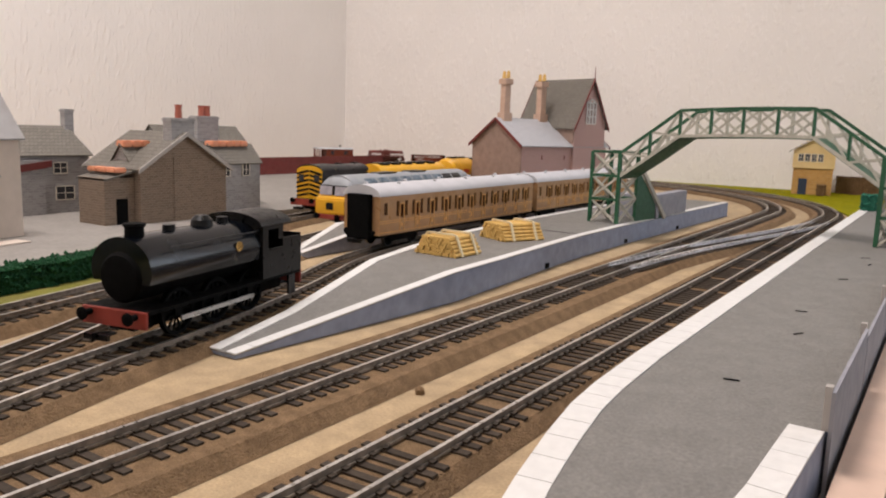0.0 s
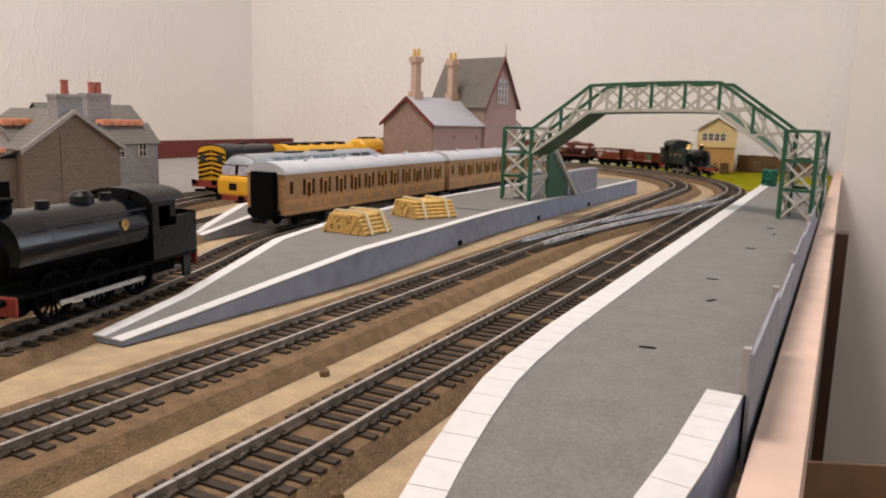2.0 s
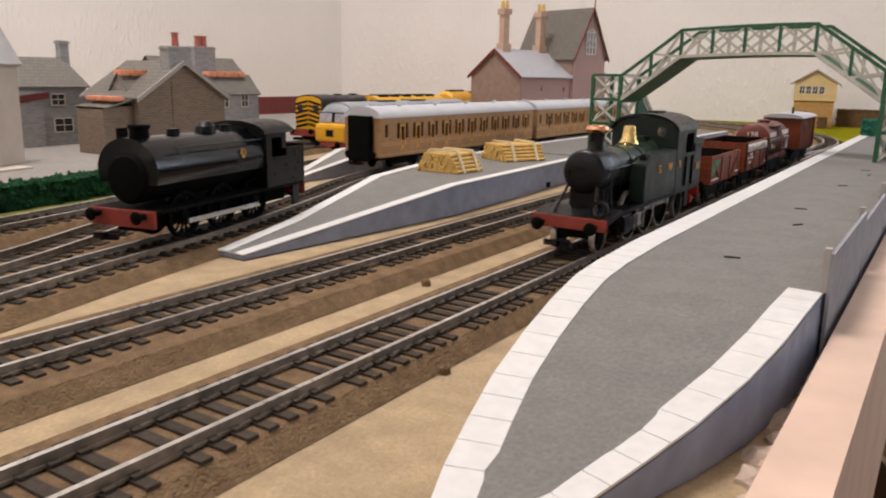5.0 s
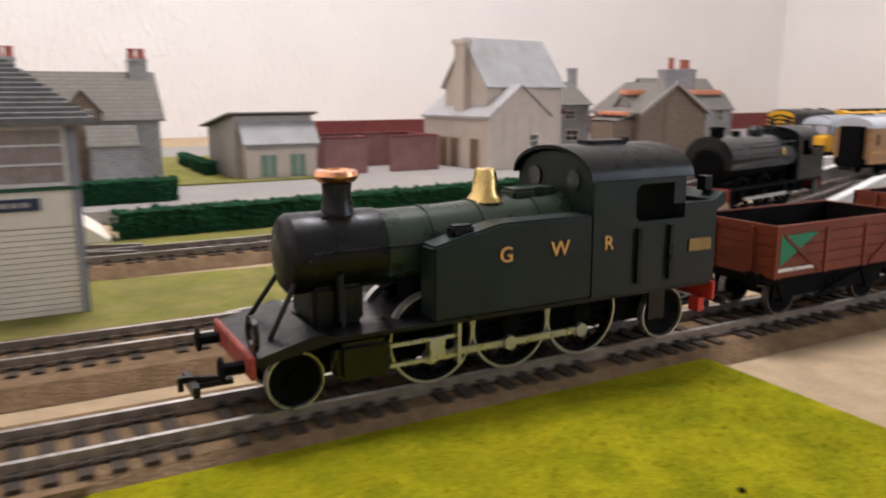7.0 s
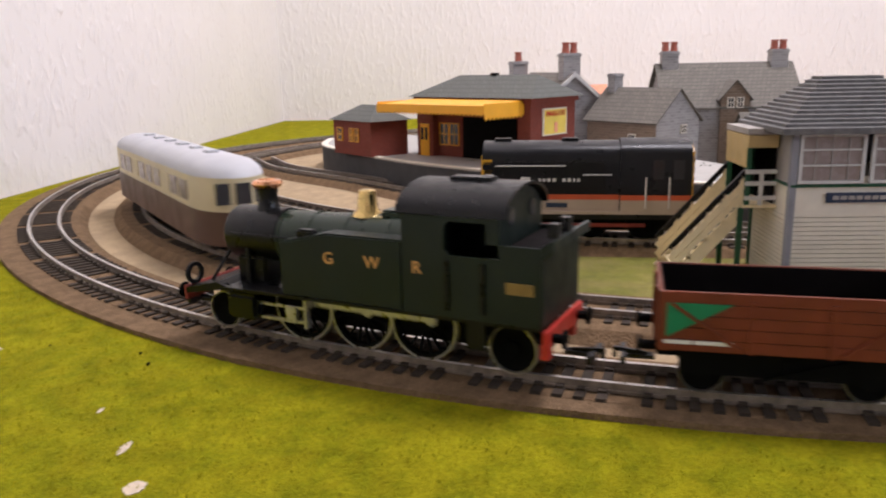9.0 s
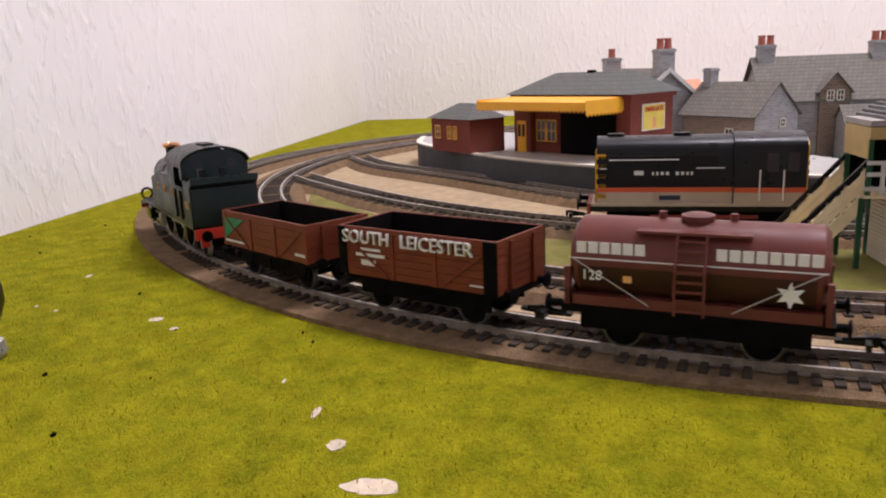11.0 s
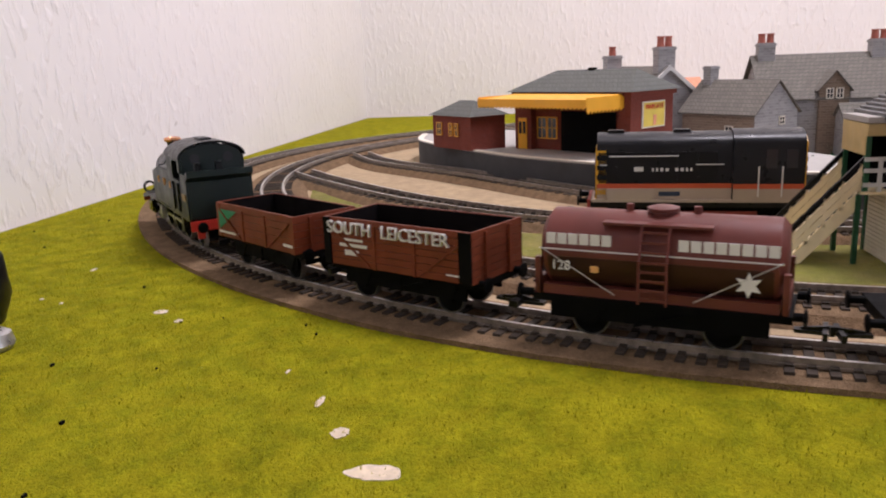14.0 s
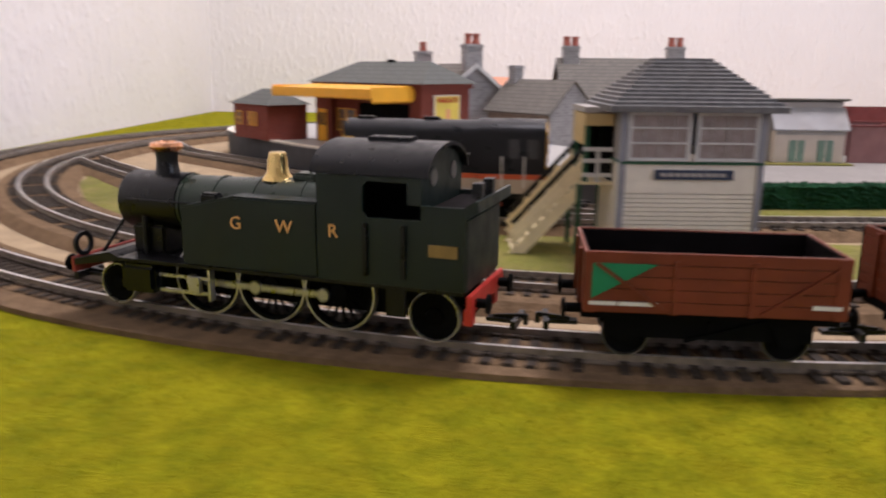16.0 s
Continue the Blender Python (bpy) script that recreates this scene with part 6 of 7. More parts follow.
    for i in range(10):
        y, z = l - 0.0142 - i * 0.0029, 0.033 - i * 0.0034
        part("stair_tread", made((d + 0.002, d + 0.026, y - 0.0032, y, z - 0.0006, z)), M_STAIR, e)
    part("landing", made((d, d + 0.03, l - 0.0145, l - 0.0005, 0.0328, 0.034)), M_STAIR, e)
    for x in (d + 0.001, d + 0.027):
        bm = bmesh.new()
        prism(bm, [(l - 0.0142, 0.0265), (l - 0.0142, 0.0345), (l - 0.045, 0.0007), (l - 0.038, 0.0005)], x - 0.0007, x + 0.0007, "x")
        part("stringer", bm, M_STAIR, e, "cream stair stringer")
        for k in (0.0042, 0.0085):
            bm = bmesh.new()
            bar(bm, (x, l - 0.0135, 0.0342 + k), (x, l - 0.0438, 0.0012 + k), 0.0012, 0.0026)
            part("stair_board", bm, M_STAIR, e)
        bm = bmesh.new()
        bar(bm, (x, l - 0.012, 0.0495), (x, l - 0.0438, 0.0145), 0.0014, 0.002)
        part("hand_rail", bm, M_BLACK, e, "black handrail")
        for k in range(5):
            y = l - 0.0145 - k * 0.007
            part("baluster", made((x - 0.0007, x + 0.0007, y - 0.0007, y + 0.0007, 0.033 - k * 0.0077, 0.0462 - k * 0.0077)), M_STAIR, e)
    for z in (0.0362, 0.0425, 0.0475):
        part("landing_rail", made((d + 0.0292, d + 0.0304, l - 0.014, l - 0.001, z, z + 0.0017)), M_WHITE, e, "white landing rail")
    part("landing_post", made((d + 0.0294, d + 0.0306, l - 0.0082, l - 0.0066, 0.034, 0.049)), M_WHITE, e)
    part("porch_fascia", made((d - 0.0005, d + 0.0303, l - 0.0138, l - 0.0012, 0.0585, 0.0636)), M_OCHRE, e, "ochre porch panel")
    part("porch_side", made((d, d + 0.0285, l - 0.0138, l - 0.0128, 0.05, 0.0585)), M_OCHRE, e)
    part("porch_back", made((d, d + 0.001, l - 0.0128, l - 0.001, 0.034, 0.0585)), M_MATBLACK, e)


def pink_station():
    e = thing("pink_station_house", "pink brick model station house with tall chimneys and slate roofs", "house", pose(-0.335, 0.96, 0.0005, 0, 0, -20))
    gable_house(e, -0.098, 0.0, 0.0, 0.155, 0.081, 0.113, M_PINK, M_SHEENROOF, "y", 0.004, barge=M_MAROON)
    # brown face laid over the pink gable end
    bm = bmesh.new()
    prism(bm, [(-0.0975, 0.0), (-0.0005, 0.0), (-0.0005, 0.081), (-0.049, 0.1125), (-0.0975, 0.081)], -0.001, -0.0002, "y")
    part("gable_face", bm, M_BROWNGABLE, e, "brown gable end")
    gable_house(e, -0.1, 0.004, 0.088, 0.146, 0.11, 0.168, M_PINK, M_SLATE, "x", 0.004, "upper_wing", barge=M_MAROON)
    part("wing_cheek", made((-0.06, 0.003, 0.0868, 0.0878, 0.084, 0.109)), M_BROWNGABLE, e)
    bm = bmesh.new()
    rod(bm, (0.008, 0.117, 0.168), (0.008, 0.117, 0.184), 0.0009, 6, 0.0003)
    part("finial", bm, M_MAROON, e)
    w = part("arched_window", made((0.0041, 0.0047, 0.108, 0.126, 0.11, 0.138)), M_LIGHTWIN, e)
    for k in range(4):
        part("glazing_bar", made((0.0047, 0.0055, 0.1075 + k * 0.0059, 0.1087 + k * 0.0059, 0.1095, 0.1375 + 0.003 * math.sin(math.pi * k / 3))), M_WHITE, w)
    for k in range(4):
        part("glazing_bar", made((0.0047, 0.0053, 0.108, 0.126, 0.1095 + k * 0.0092, 0.1107 + k * 0.0092)), M_WHITE, w)
    bm = bmesh.new()
    bar(bm, (0.005, 0.1075, 0.137), (0.005, 0.117, 0.1425), 0.0012, 0.0012), bar(bm, (0.005, 0.117, 0.1425), (0.005, 0.1265, 0.137), 0.0012, 0.0012)
    part("window_head", bm, M_WHITE, w)
    for y in (0.035, 0.075):
        part("slit", made((0.0, 0.0006, y - 0.0006, y + 0.0006, 0.062, 0.068)), M_MAROON, e)
    for x, y in ((-0.049, 0.012), (-0.05, 0.077)):
        st = part("chimney", made((x - 0.0068, x + 0.0068, y - 0.0068, y + 0.0068, 0.095, 0.121), (x - 0.0046, x + 0.0046, y - 0.0046, y + 0.0046, 0.121, 0.157), (x - 0.0066, x + 0.0066, y - 0.0066, y + 0.0066, 0.157, 0.164)), M_PINKSTACK, e, "tall buff chimney")
        for k in (-0.004, 0.004):
            bm = bmesh.new()
            lathe(bm, [(0.0028, 0.165), (0.002, 0.173), (0.0015, 0.174)], "z", (x + k, y, 0), 10)
            part("chimney_pot", bm, M_TIMBER, st)


def far_signal_box():
    e = thing("small_signal_box", "small model signal box of yellow boards over ochre stone", "signal box", pose(-0.09, 1.6, 0.0025, 0, 0, 8))
    part("stone_base", made((-0.032, 0.032, 0, 0.045, 0, 0.046)), M_YELLOWSTONE, e, "ochre stone base")
    bm = bmesh.new()
    prism(bm, [(-0.034, 0.046), (0.034, 0.046), (0.034, 0.077), (0.0, 0.098), (-0.034, 0.077)], -0.002, 0.045, "y")
    part("cabin", bm, M_BOXYELLOW, e, "yellow boarded cabin")
    for i in range(9):
        z = 0.047 + i * 0.0053
        wide = 0.034 if z < 0.077 else 0.034 * (0.098 - z) / 0.021
        if z < 0.094:
            part("board", made((-wide, wide, -0.003, -0.002, z, z + 0.0046)), M_BOXYELLOW, e)
    for s in (-1, 1):
        bm = bmesh.new()
        prism(bm, [(0, 0.0985), (s * 0.041, 0.0735), (s * 0.041, 0.0755), (0, 0.1005)], -0.008, 0.05, "y")
        part("roof_slope", bm, M_GREYCARD, e)
    for k in range(4):
        sash(e, pose(-0.021 + k * 0.0105, -0.0034, 0.058), 0.0046, 0.014)
    part("door", made((-0.022, -0.008, -0.0006, 0.0, 0, 0.028)), M_NAMEBLUE, e)


def clump_row(name, label, category, boxes, material, seed, n=900, kind="stuff"):
    """Foam foliage: many small uneven clumps in a row of boxes."""
    rnd = random.Random(seed)
    bm = bmesh.new()
    for x0, x1, y0, y1, z0, z1 in boxes:
        box(bm, x0 + 0.0015, x1 - 0.0015, y0 + 0.0015, y1 - 0.0015, z0, z1 - 0.002)
    me = finish(name, bm, material)
    verts, faces = [tuple(v.co) for v in me.vertices], [tuple(p.vertices) for p in me.polygons]
    total = sum((b[1] - b[0] + b[5] - b[4]) * (b[3] - b[2] + b[1] - b[0]) for b in boxes)
    for b in boxes:
        share = int(n * (b[1] - b[0] + b[5] - b[4]) * (b[3] - b[2] + b[1] - b[0]) / total)
        for _ in range(share):
            c = Vector([rnd.uniform(b[2 * i], b[2 * i + 1]) for i in range(3)])
            axis = rnd.choice((0, 0, 2, 2, 1))
            c[axis] = b[2 * axis + (0 if axis == 1 and rnd.random() < 0.5 else 1)] - (0.0008 if axis != 2 else 0.0014)
            if axis == 0 and rnd.random() < 0.35:
                c[0] = b[0] + 0.0008
            s = rnd.uniform(0.0008, 0.0022)
            k = len(verts)
            for d in ((1, 0, 0), (-1, 0, 0), (0, 1, 0), (0, -1, 0), (0, 0, 1), (0, 0, -1)):
                verts.append(tuple(c + Vector(d) * s * rnd.uniform(0.6, 1.3)))
            faces += [(k, k + 2, k + 4), (k + 2, k + 1, k + 4), (k + 1, k + 3, k + 4), (k + 3, k, k + 4), (k + 2, k, k + 5), (k + 1, k + 2, k + 5), (k + 3, k + 1, k + 5), (k, k + 3, k + 5)]
    out = bpy.data.meshes.new(name)
    out.from_pydata(verts, [], faces)
    out.materials.append(material)
    return tagged(new(name, out), label, category, kind=kind)


def scenery():
    hedge = []
    pts = spline([(-0.2675, -0.034), (-0.272, 0.05), (-0.282, 0.15), (-0.302, 0.27), (-0.325, 0.39), (-0.36, 0.5)], 0.02)
    for a, b in zip(pts, pts[1:]):
        hedge.append((min(a.x, b.x) - 0.008, max(a.x, b.x) + 0.004, a.y, b.y + 0.001, 0.0, 0.0165))
    clump_row("hedge", "dark green foam hedge along the siding", "hedge", hedge, M_HEDGE, 3, 5200, "")
    clump_row("hedge", "dark green foam hedge beside the road", "hedge", [(-0.372, -0.358, -0.1, 0.014, TOWN, TOWN + 0.0145)], M_HEDGE, 4, 1500, "")
    clump_row("hedge", "dark green foam hedge between the gardens", "hedge", [(-0.62, -0.5, 0.062, 0.07, TOWN, TOWN + 0.012)], M_HEDGE, 5, 900, "")
    clump_row("brown_hedge", "brown foam hedge at the far corner", "hedge", [(-0.062, 0.09, 1.69, 1.705, 0.002, 0.034)], M_BROWNHEDGE, 6, 900, "")
    clump_row("bush", "small blue-green foam bush beside the platform end", "bush", [(0.038, 0.053, 1.06, 1.075, 0.0226, 0.041)], mat("teal_foam", (0.02, 0.16, 0.1), 0.9, var=0.4, scale=400), 7, 300, "")
    clump_row("bush", "small dark bush by the signal box wall", "bush", [(-0.08, -0.065, 1.585, 1.594, 0.002, 0.022)], M_BROWNHEDGE, 8, 150, "")
    slab("verge", [(-0.262, -0.06), (-0.225, -0.06), (-0.226, 0.06), (-0.236, 0.13), (-0.262, 0.24), (-0.284, 0.32), (-0.31, 0.4), (-0.318, 0.38), (-0.296, 0.27), (-0.276, 0.15)], 0.0003, 0.0014, M_MOSS, "thin green verge below the hedge", "verge")
    slab("verge_2", [(-0.186, -0.204), (-0.108, -0.204), (-0.094, -0.05), (-0.1, 0.03), (-0.165, 0.03), (-0.172, -0.05)], 0.0003, 0.0014, M_MOSS, "thin green scatter round the signal box", "verge")
    slab("verge_3", [(-0.43, -0.47), (-0.36, -0.44), (-0.26, -0.36), (-0.215, -0.285), (-0.19, -0.205), (-0.117, -0.205), (-0.124, -0.24), (-0.15, -0.295), (-0.25, -0.4), (-0.35, -0.45)], 0.0003, 0.0012, M_MOSS, "thin green scatter between the curved tracks", "verge")
    slab("garden", [(-0.72, 0.02), (-0.44, 0.02), (-0.44, 0.145), (-0.72, 0.145)], TOWN - 0.0002, TOWN + 0.001, M_MOSS, "green garden between the houses", "garden")
    arc = [circuit(RA + 0.024, -0.07 - FY - s * 0.03)[0] for s in range(1, 26)]
    slab("grass_2", [(0.102, 1.13), (0.028, 1.13)] + [(v.x, v.y) for v in arc] + [(-0.45, 1.78), (0.102, 1.78)], 0.0004, 0.002, M_GRASS, "yellow-green grass mat in the far corner", "grass")
    slab("grass_3", [(-0.55, -0.612), (-0.7, -0.585), (-0.83, -0.5), (-0.9, -0.4), (-0.95, -0.28), (-1.25, -0.28), (-1.25, -0.612)], 0.0006, 0.003, M_GRASS, "yellow-green grass mat behind the station curve", "grass")
    for (x, y), sx, sy in (((0.059, -0.308), 0.0045, 0.0085), ((0.039, -0.322), 0.0036, 0.003), ((0.02, -0.333), 0.0042, 0.0013), ((-0.002, -0.35), 0.002, 0.0007), ((-0.062, -0.424), 0.0032, 0.0036), ((-0.051, -0.411), 0.0022, 0.002), ((-0.129, -0.494), 0.0035, 0.0014), ((-0.079, -0.488), 0.0015, 0.0011), ((-0.073, -0.475), 0.0014, 0.001)):
        rnd = random.Random(int(x * 1000) + 7)
        bm = bmesh.new()
        prism(bm, [(x + math.cos(a) * sx * rnd.uniform(0.7, 0.95), y + math.sin(a) * sy * rnd.uniform(0.7, 0.95)) for a in [2 * math.pi * i / 22 for i in range(22)]], 0.0024, 0.0027, "z")
        tagged(part("bare_patch", bm, M_PATCH, None, "worn pale patch in the grass mat"), category="bare patch", kind="structure")
    rng = np.random.default_rng(4)
    n = 110000
    x, y = rng.uniform(-0.62, 0.137, n), rng.uniform(-0.612, 0.085, n)
    r = np.hypot(x - CX, np.minimum(y - CY, 0))
    keep = (r > RA + 0.016 + 0.0085 * np.clip(-(y - CY) / 0.26, 0, 1)) & (rng.uniform(0, 1, n) > np.clip((-x - 0.05) * 1.6, 0, 0.8)) & ((y < CY) | (x > 0.0175))
    x, y = x[keep], y[keep]
    n = len(x)
    a, lean, tall = rng.uniform(0, 6.283, n), rng.uniform(0.0002, 0.0012, n), rng.uniform(0.0006, 0.0016, n)
    co = np.empty((n, 3, 3))
    co[:, 0] = np.stack((x - np.sin(a) * 0.0002, y + np.cos(a) * 0.0002, np.full(n, 0.0024)), 1)
    co[:, 1] = np.stack((x + np.sin(a) * 0.0002, y - np.cos(a) * 0.0002, np.full(n, 0.0024)), 1)
    co[:, 2] = np.stack((x + np.cos(a) * lean, y + np.sin(a) * lean, 0.0024 + tall), 1)
    me = bpy.data.meshes.new("grass_fibres")
    me.from_pydata(co.reshape(-1, 3).tolist(), [], np.arange(3 * n).reshape(-1, 3).tolist())
    me.materials.append(M_BLADES)
    tagged(new("grass_fibres", me), "short yellow-green flock fibres of the grass mat", "grass", kind="stuff")
    rnd = random.Random(11)
    bm = bmesh.new()
    for _ in range(90):
        x, y, s = rnd.uniform(-0.3, 0.12), rnd.uniform(-0.6, 0.05), rnd.uniform(0.0003, 0.0009)
        if (x - CX) ** 2 + (y - CY) ** 2 > 0.54 ** 2 and x > -0.28:
            box(bm, x, x + s * 2, y, y + s, 0.0024, 0.0026 + s)
    tagged(part("debris", bm, M_MATBLACK, None, "scattered dark crumbs on the grass mat"), category="debris", kind="stuff")
    for x, y in ((-0.021, 0.23), (-0.035, 0.312), (0.02, 0.24), (-0.09, 0.565)):
        bm = bmesh.new()
        bmesh.ops.create_icosphere(bm, subdivisions=1, radius=0.0022, matrix=pose(x, y, 0.001))
        tagged(part("chip", bm, M_BED, None, "brown chip of cork on the board"), category="chip")
    # plaster lumps on the worn edge of the board
    rnd = random.Random(5)
    for i in range(16):
        y = 0.15 + i * 0.011
        bm = bmesh.new()
        bmesh.ops.create_icosphere(bm, subdivisions=2, radius=rnd.uniform(0.004, 0.007), matrix=pose(0.105 + rnd.uniform(-0.002, 0.001), y, -0.0005))
        for v in bm.verts:
            v.co += Vector([rnd.uniform(-0.0012, 0.0012) for _ in range(3)])
            v.co.z *= 0.6
        tagged(part("plaster_lump", bm, M_PLASTER, None, "torn pale plaster on the board edge"), category="plaster")


def loose_things():
    for i, (b, lab) in enumerate((((-0.16, -0.128, 0.83, 0.86, 0.0177, 0.04), "grey card platform wall block"), ((-0.128, -0.117, 0.83, 0.93, 0.0177, 0.041), "pale blue-grey card platform wall"))):
        tagged(part("wall_block", made(b), M_GREYPANEL, None, lab, 0.0005), category="wall")
    c = thing("controller", "black rounded plastic controller with silver foot on the grass", "controller", pose(-0.019, -0.4795, 0.0027, 0, 0, 60))
    bm = bmesh.new()
    lathe(bm, [(0.01, 0.004), (0.016, 0.008), (0.0195, 0.018), (0.0185, 0.032), (0.015, 0.038), (0.006, 0.04)], "z", (0, 0, 0), 28)
    part("body", bm, M_BLACK, c, "satin black body", smooth=True)
    bm = bmesh.new()
    lathe(bm, [(0.006, 0.0), (0.0075, 0.002), (0.0065, 0.006), (0.004, 0.0075)], "z", (0.0135, 0.006, 0), 14)
    part("foot", bm, M_STEEL, c, "silver foot", smooth=True)
    bx = thing("cardboard_box", "open brown cardboard box standing below the layout", "box", pose(0.215, 0.64, -0.8, 0, 0, 24))
    part("body", made((-0.09, 0.15, -0.14, 0.14, 0, 0.004), (-0.09, -0.086, -0.14, 0.14, 0.004, 0.63), (0.146, 0.15, -0.14, 0.14, 0.004, 0.63), (-0.086, 0.146, -0.14, -0.136, 0.004, 0.63), (-0.086, 0.146, 0.136, 0.14, 0.004, 0.63)), M_CARDBOARD, bx)
    # added dark strip: stands for the shaded gap between fascia and wall
    d = thing("brown_door", "dark strip standing for the shaded gap below the layout edge", "door", pose(0.16, 1.2, -0.8))
    part("panel", made((-0.04, -0.026, -0.02, 0.02, 0, 0.76)), M_CHOC, d)
    w = made((0.118, 0.5, 1.62, 1.66, -0.8, 1.6), (0.5, 1.4, 1.62, 1.66, -0.8, 0.22), (0.5, 1.4, 1.62, 1.66, 1.22, 1.6), (1.4, 2.0, 1.62, 1.66, -0.8, 1.6))
    tagged(part("wall_pier", w, M_SMOOTHWALL, None, "cream plastered wall with the window beside the far corner"), category="wall", kind="structure")
    p = thing("point_motor_lever", "black point lever beside the crossover", "point lever", pose(-0.05, 0.66, 0.001))
    part("lever", made((-0.002, 0.002, -0.006, 0.006, 0.0, 0.005)), M_MATBLACK, p, bevel=0.0006)


M_TILE = mat("grey_roof_tile", (0.15, 0.145, 0.14), 0.75, var=0.2, scale=300, bump=0.0003, bscale=900)
M_PINKSTACK = mat("buff_pink_stack", (0.52, 0.36, 0.27), 0.8, var=0.1, scale=120)
M_PLASTER = mat("torn_plaster", (0.6, 0.47, 0.37), 0.9, var=0.15, scale=200, bump=0.001, bscale=600)

platforms()
platform_fence()
footbridge()
X_LINE = spline([(-0.0665, 0.6), (-0.061, 0.66), (-0.0495, 0.745), (-0.0315, 0.844), (-0.0125, 0.94), (-0.001, 1.02), (0.0, 1.07)])
track("crossover_track", X_LINE, "shiny crossover of nickel rail between the two circuits", web=M_SHINERAIL, top=M_SHINERAIL, lift=0.0004)
wood_stack(pose(-0.15, 0.508, 0.0177, 0, 0, -4), 0.028)
wood_stack(pose(-0.154, 0.603, 0.0177, 0, 0, -26), 0.036)
grey_gabled_house()
cream_house()
sheds()
stone_cottages()
brick_station()
signal_box()
pink_station()
far_signal_box()
scenery()
loose_things()


# ---- parked stock
def on_line(line, y, way):
    """A pose on a line at the plan's y, with +x up (way 1) or down the line's y."""
    i = min(range(1, len(line) - 1), key=lambda k: abs(line[k].y - y))
    d = (line[i + 1] - line[i - 1]).normalized()
    if d.y * way < 0:
        d = -d
    return pose(line[i].x, line[i].y, RAIL_Z, 0, 0, math.degrees(math.atan2(d.y, d.x)))


saddle_tank(on_line(C_LINE, 0.318, -1) @ pose(0, -0.003, 0, 0, 0, -4))
coach(on_line(C_LINE, 0.662, 1), "teak-brown model coach with pale roof and gold lining")
coach(on_line(C_LINE, 0.928, 1), "second teak-brown model coach with pale roof")
shunter(on_line(E_LINE, -0.188, -1) @ pose(0, 0, 0, 0, 0, 6) @ Matrix.Diagonal((1.07, 1, 1, 1)), "dark grey model diesel shunter with beige and red bands", M_DIESELGREY)
big_diesel(on_line(E_LINE, 0.722, 1))
shunter(on_line(G_LINE, 0.724, 1), "model diesel shunter with yellow and black striped end", M_DIESELGREY, False)


def yellow_diesel(m):
    e = thing("yellow_diesel", "yellow model diesel with black roof grilles parked in the yard", "diesel locomotive", m)
    w = 0.0165
    part("frame", made((-0.07, 0.07, -0.0155, 0.0155, 0.0085, 0.0125)), M_BLACK, e)
    part("body", made((-0.07, 0.07, -w, w, 0.0127, 0.0365)), M_YELLOW, e, "yellow body", 0.001)
    bm = bmesh.new()
    prism(bm, arch(w, 0.0366, 0.0475, 12), -0.069, 0.069, "x")
    part("roof", bm, M_YELLOW, e, "yellow roof", smooth=True)
    for x in (-0.058, -0.036, -0.012, 0.014, 0.038):
        part("roof_grille", made((x, x + 0.016, -0.009, 0.009, 0.0452, 0.0487)), M_BLACK, e, "black roof grille", 0.0008)
    for side in (-1, 1):
        for i in range(6):
            part("side_grille", made((-0.062 + i * 0.0205, -0.047 + i * 0.0205, side * w - 0.0003, side * w + 0.0003, 0.022, 0.034)), M_DIESELGREY, e)
        part("end_panel", made((side * 0.0702 - 0.0003, side * 0.0702 + 0.0003, -0.0145, 0.0145, 0.0285, 0.036)), M_WINDOW, e)
        for dx in (-0.014, 0.014):
            wheelset(e, side * 0.045 + dx, 0.0068)
        buffers(e, side * 0.07, side, z=0.0105), coupling(e, side * 0.07, side)


def yellow_tank_wagon(m):
    e = thing("yellow_tank_wagon", "yellow model tank wagon with red mark and black-topped end box", "tank wagon", m)
    underframe(e, 0.048, (0.03, -0.03))
    bm = bmesh.new()
    lathe(bm, [(0.006, -0.0465), (0.014, -0.0455), (0.0172, -0.042), (0.0172, 0.006), (0.014, 0.0095), (0.006, 0.0105)], "x", (0, 0, 0.0345), 28)
    part("tank", bm, M_YELLOW, e, "yellow tank barrel", smooth=True)
    part("cradle", made((-0.044, 0.008, -0.0125, 0.0125, 0.0137, 0.0205)), M_YELLOW, e)
    part("end_box", made((0.0115, 0.047, -0.0165, 0.0165, 0.0137, 0.049)), M_YELLOW, e, "yellow end box", 0.001)
    part("box_lid", made((0.0105, 0.048, -0.0172, 0.0172, 0.0492, 0.0512)), M_BLACK, e, "black lid")
    for side in (-1, 1):
        part("grille", made((0.018, 0.041, side * 0.0166 - 0.0003, side * 0.0166 + 0.0003, 0.03, 0.0405)), M_DIESELGREY, e)
        part("red_mark", made((-0.024, -0.012, side * 0.0173 - 0.0003, side * 0.0173 + 0.0003, 0.033, 0.0375)), M_ORANGERED, e)
    for x in (-0.036, -0.016):
        part("roof_walk", made((x, x + 0.014, -0.004, 0.004, 0.0516, 0.0535)), M_BLACK, e)


yellow_diesel(on_line(G_LINE, 0.865, 1))
yellow_tank_wagon(on_line(G_LINE, 1.0, 1))

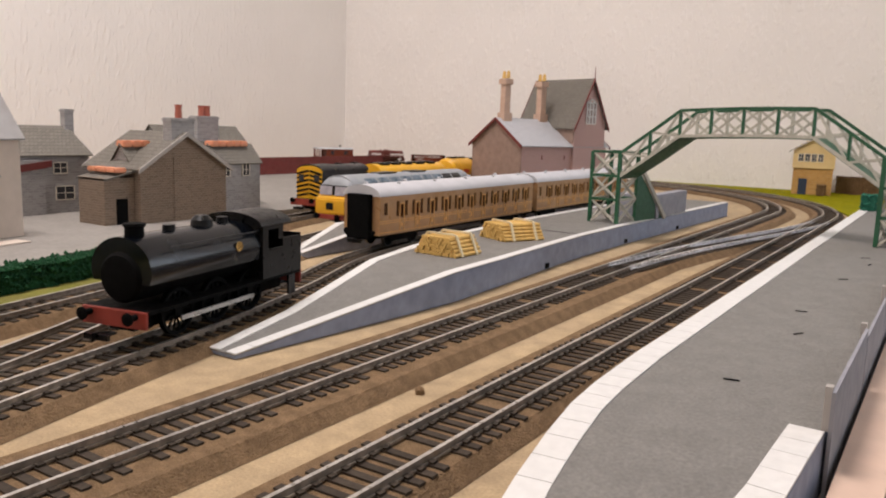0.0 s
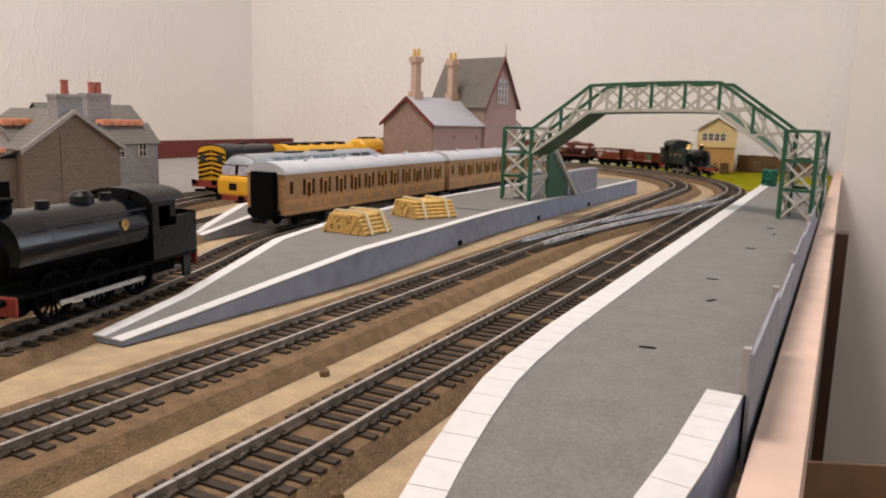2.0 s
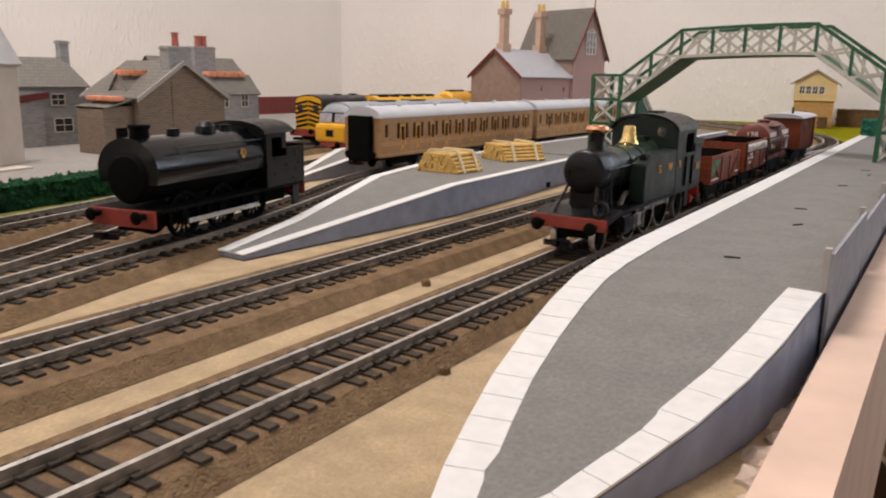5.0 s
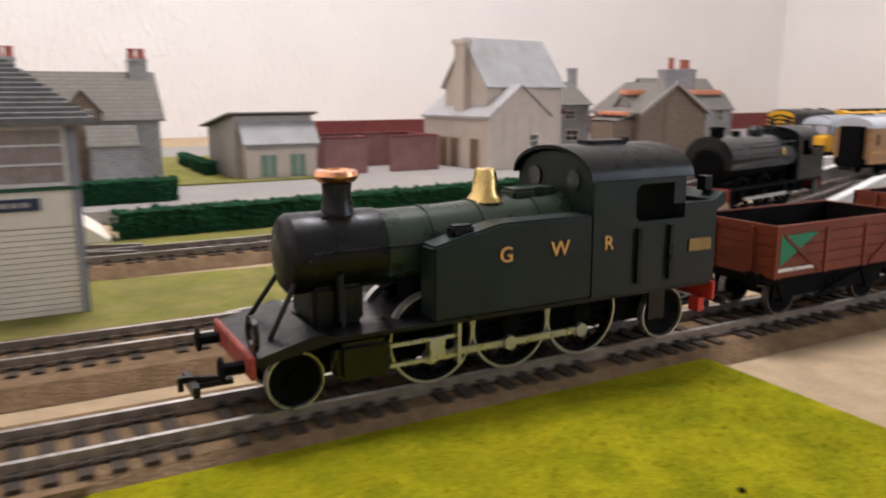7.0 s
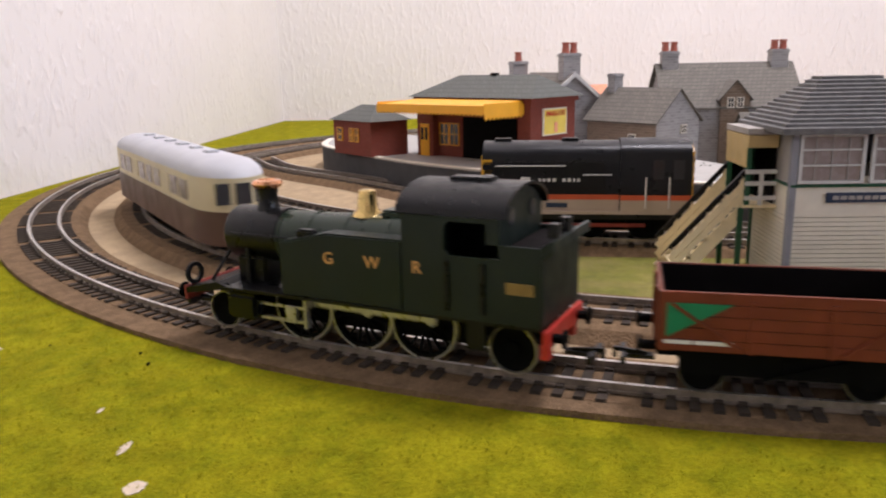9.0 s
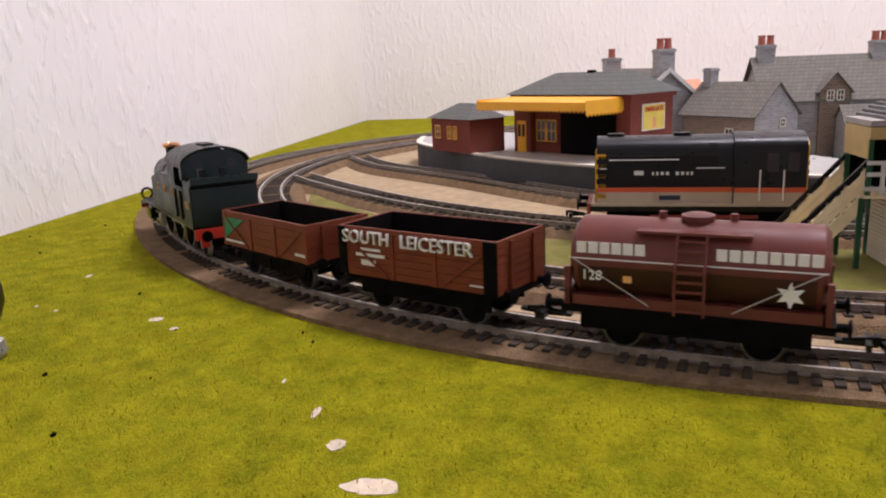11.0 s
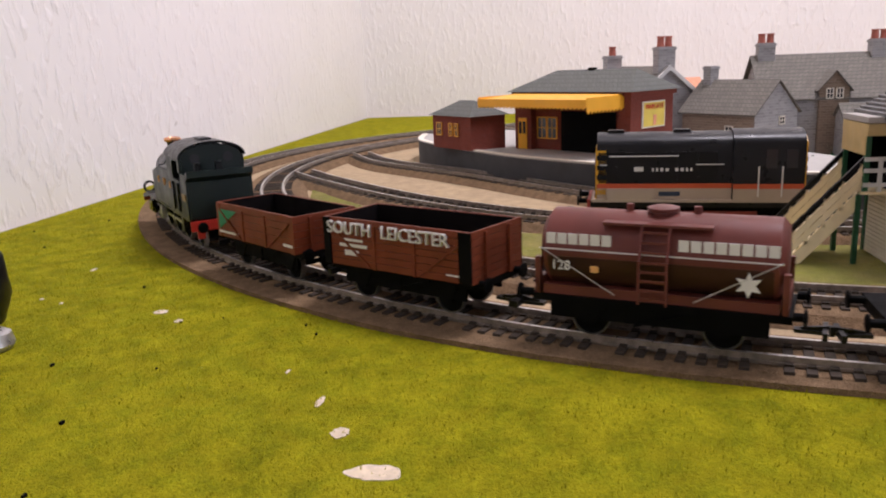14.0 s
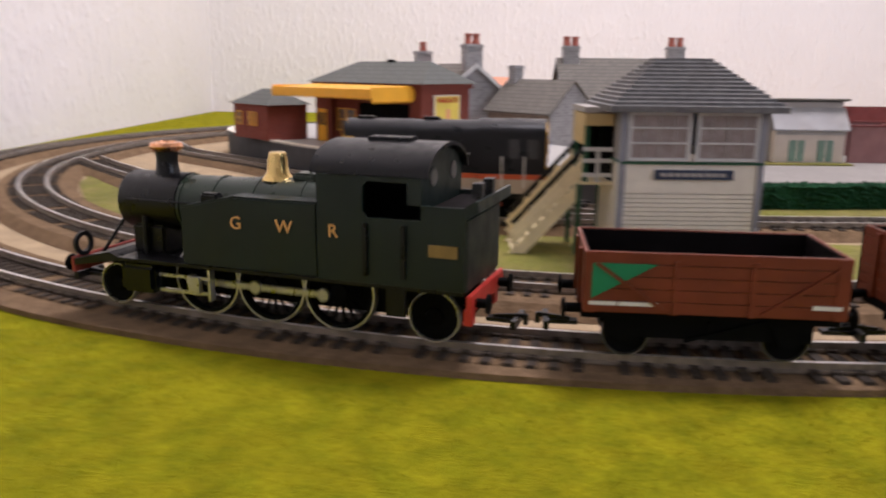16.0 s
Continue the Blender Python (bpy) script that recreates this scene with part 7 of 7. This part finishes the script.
# ---- the moving trains
loco, drivers, side_rods = prairie_tank()
wagon_a = open_wagon("open_wagon", "brown model open wagon with a green triangle on its side", 0.0325, 0.0298, 5, M_BAUXITE)
wagon_b = open_wagon("coal_wagon", "brown model coal wagon with white lettering and black corners", 0.0352, 0.0325, 7, M_BAUXITE)
for side in (-1, 1):
    bm = bmesh.new()
    prism(bm, [(0.0305, 0.0175), (0.0305, 0.0268), (0.0143, 0.0268)], min(side * 0.0159, side * 0.0162), max(side * 0.0159, side * 0.0162), "y")
    part("green_triangle", bm, M_TRIGREEN, wagon_a, "painted green triangle")
    letter_bars(wagon_a, side, 0.0159, [(0.024, 0.031), (0.014, 0.0235)], 0.0158, 0.0168)
    letter_bars(wagon_a, side, 0.0159, [(-0.031, -0.024)], 0.0165, 0.0176)
    if side < 0:
        letter_bars(wagon_a, side, 0.0159, [(0.006, 0.0115), (-0.002, 0.0005), (-0.0135, -0.008)], 0.019, 0.0255, M_INSIDE)
    face = RIGHT_SIDE if side < 0 else LEFT_SIDE
    for word, x in (("SOUTH", 0.0215), ("LEICESTER", -0.0102)):
        lettering(word, 0.0068, M_LETTER, wagon_b, pose(x * side, side * 0.0164, 0.0265, *face), "wagon_name", 0.0006)
    letter_bars(wagon_b, side, 0.0159, [(0.02 * side - 0.005, 0.02 * side + 0.005)], 0.0238, 0.0247)
    letter_bars(wagon_b, side, 0.0159, [(0.02 * side - 0.007, 0.02 * side + 0.007)], 0.0215, 0.0227)
    letter_bars(wagon_b, side, 0.0159, [(0.021 * side - 0.0035, 0.021 * side + 0.0035)], 0.0182, 0.0202)
    letter_bars(wagon_b, side, 0.0159, [(-0.027 * side - 0.003, -0.027 * side + 0.003)], 0.0162, 0.0168)
    for xa, xb in ((-0.0352, -0.0298), (0.0318, 0.0352)) if side > 0 else ((0.0298, 0.0352), (-0.0352, -0.0318)):
        part("black_corner", made((xa, xb, side * 0.0161 - 0.0004, side * 0.0161 + 0.0004, 0.0139, 0.0322)), M_MATBLACK, wagon_b)
wagon_c = tank_wagon()
wagon_d = brake_van()
unit = railcar()

TRAIN = [(0.0, -2.09), (0.5, -1.945), (1.0, -1.80), (1.5, -1.657), (2.0, -1.475), (2.5, -1.245), (3.0, -1.015), (3.2, -0.938), (3.5, -0.838), (4.0, -0.694), (4.5, -0.57), (5.0, -0.458), (5.5, -0.36), (6.0, -0.251), (6.5, -0.15), (7.0, -0.057), (7.5, 0.012), (8.0, 0.093), (8.5, 0.173), (9.0, 0.255), (9.5, 0.335),
         (10.0, 0.405), (10.5, 0.46), (11.0, 0.495), (11.5, 0.506), (12.0, 0.507), (13.5, 0.507), (13.9, 0.507), (14.0, 0.505), (14.5, 0.462), (15.0, 0.397), (15.4, 0.329), (15.7, 0.277), (16.0, 0.2145)]
UNIT = [(0.0, 1.30), (5.5, 1.25), (6.5, 1.0), (7.5, 0.62), (8.5, 0.39), (9.0, 0.30), (9.2, 0.255), (10.0, 0.03), (11.0, -0.33), (12.0, -0.68), (14.0, -1.3), (16.0, -1.9)]


def along(rows, t):
    """Smooth place between rows of (seconds, metres)."""
    ts, ss = [r[0] for r in rows], [r[1] for r in rows]
    i = max(0, min(len(ts) - 2, int(np.searchsorted(ts, t, "right")) - 1))

    def slope(k):
        if k == 0 or k == len(ts) - 1:
            return 0.0 if k else (ss[1] - ss[0]) / (ts[1] - ts[0])
        return (ss[k + 1] - ss[k - 1]) / (ts[k + 1] - ts[k - 1])
    h = ts[i + 1] - ts[i]
    u = (t - ts[i]) / h
    m1 = slope(i + 1) if i + 1 < len(ts) - 1 else (ss[i + 1] - ss[i]) / h
    return ss[i] * (2 * u ** 3 - 3 * u * u + 1) + slope(i) * h * (u ** 3 - 2 * u * u + u) + ss[i + 1] * (3 * u * u - 2 * u ** 3) + m1 * h * (u ** 3 - u * u)


def placed(radius, s, half, way=1):
    a, b = circuit(radius, s + half)[0], circuit(radius, s - half)[0]
    d, c = (a - b).normalized() * way, (a + b) / 2
    return pose(c.x, c.y, RAIL_Z, 0, 0, math.degrees(math.atan2(d.y, d.x)))


def motions():
    steps = [i / 10 for i in range(161)]
    for ob, back, half in ((loco, -0.0472, 0.025), (wagon_a, -0.1625, 0.0205), (wagon_b, -0.2475, 0.0205), (wagon_c, -0.3405, 0.0205), (wagon_d, -0.448, 0.026)):
        walk(ob, [(t, placed(RA, along(TRAIN, t) + back, half)) for t in steps])
    walk(unit, [(t, placed(RB, along(UNIT, t) + 0.118, 0.075, -1)) for t in steps])
    fine = [i / 30 for i in range(481)]
    for k, w in enumerate(drivers):
        x, side = DRIVERS[k // 2], (-1, 1)[k % 2]
        rows = []
        for t in fine:
            a = math.degrees(along(TRAIN, t) / 0.0113)
            rows.append((t, pose(x, side * 0.0085, 0.0113, 0, a if side > 0 else -a, 0 if side > 0 else 180)))
        walk(w, rows)
    for r in side_rods:
        rows = []
        for t in fine:
            a = along(TRAIN, t) / 0.0113
            rows.append((t, pose(0.0042 * math.cos(-a), 0, 0.0113 + 0.0042 * math.sin(-a))))
        walk(r, rows)


motions()
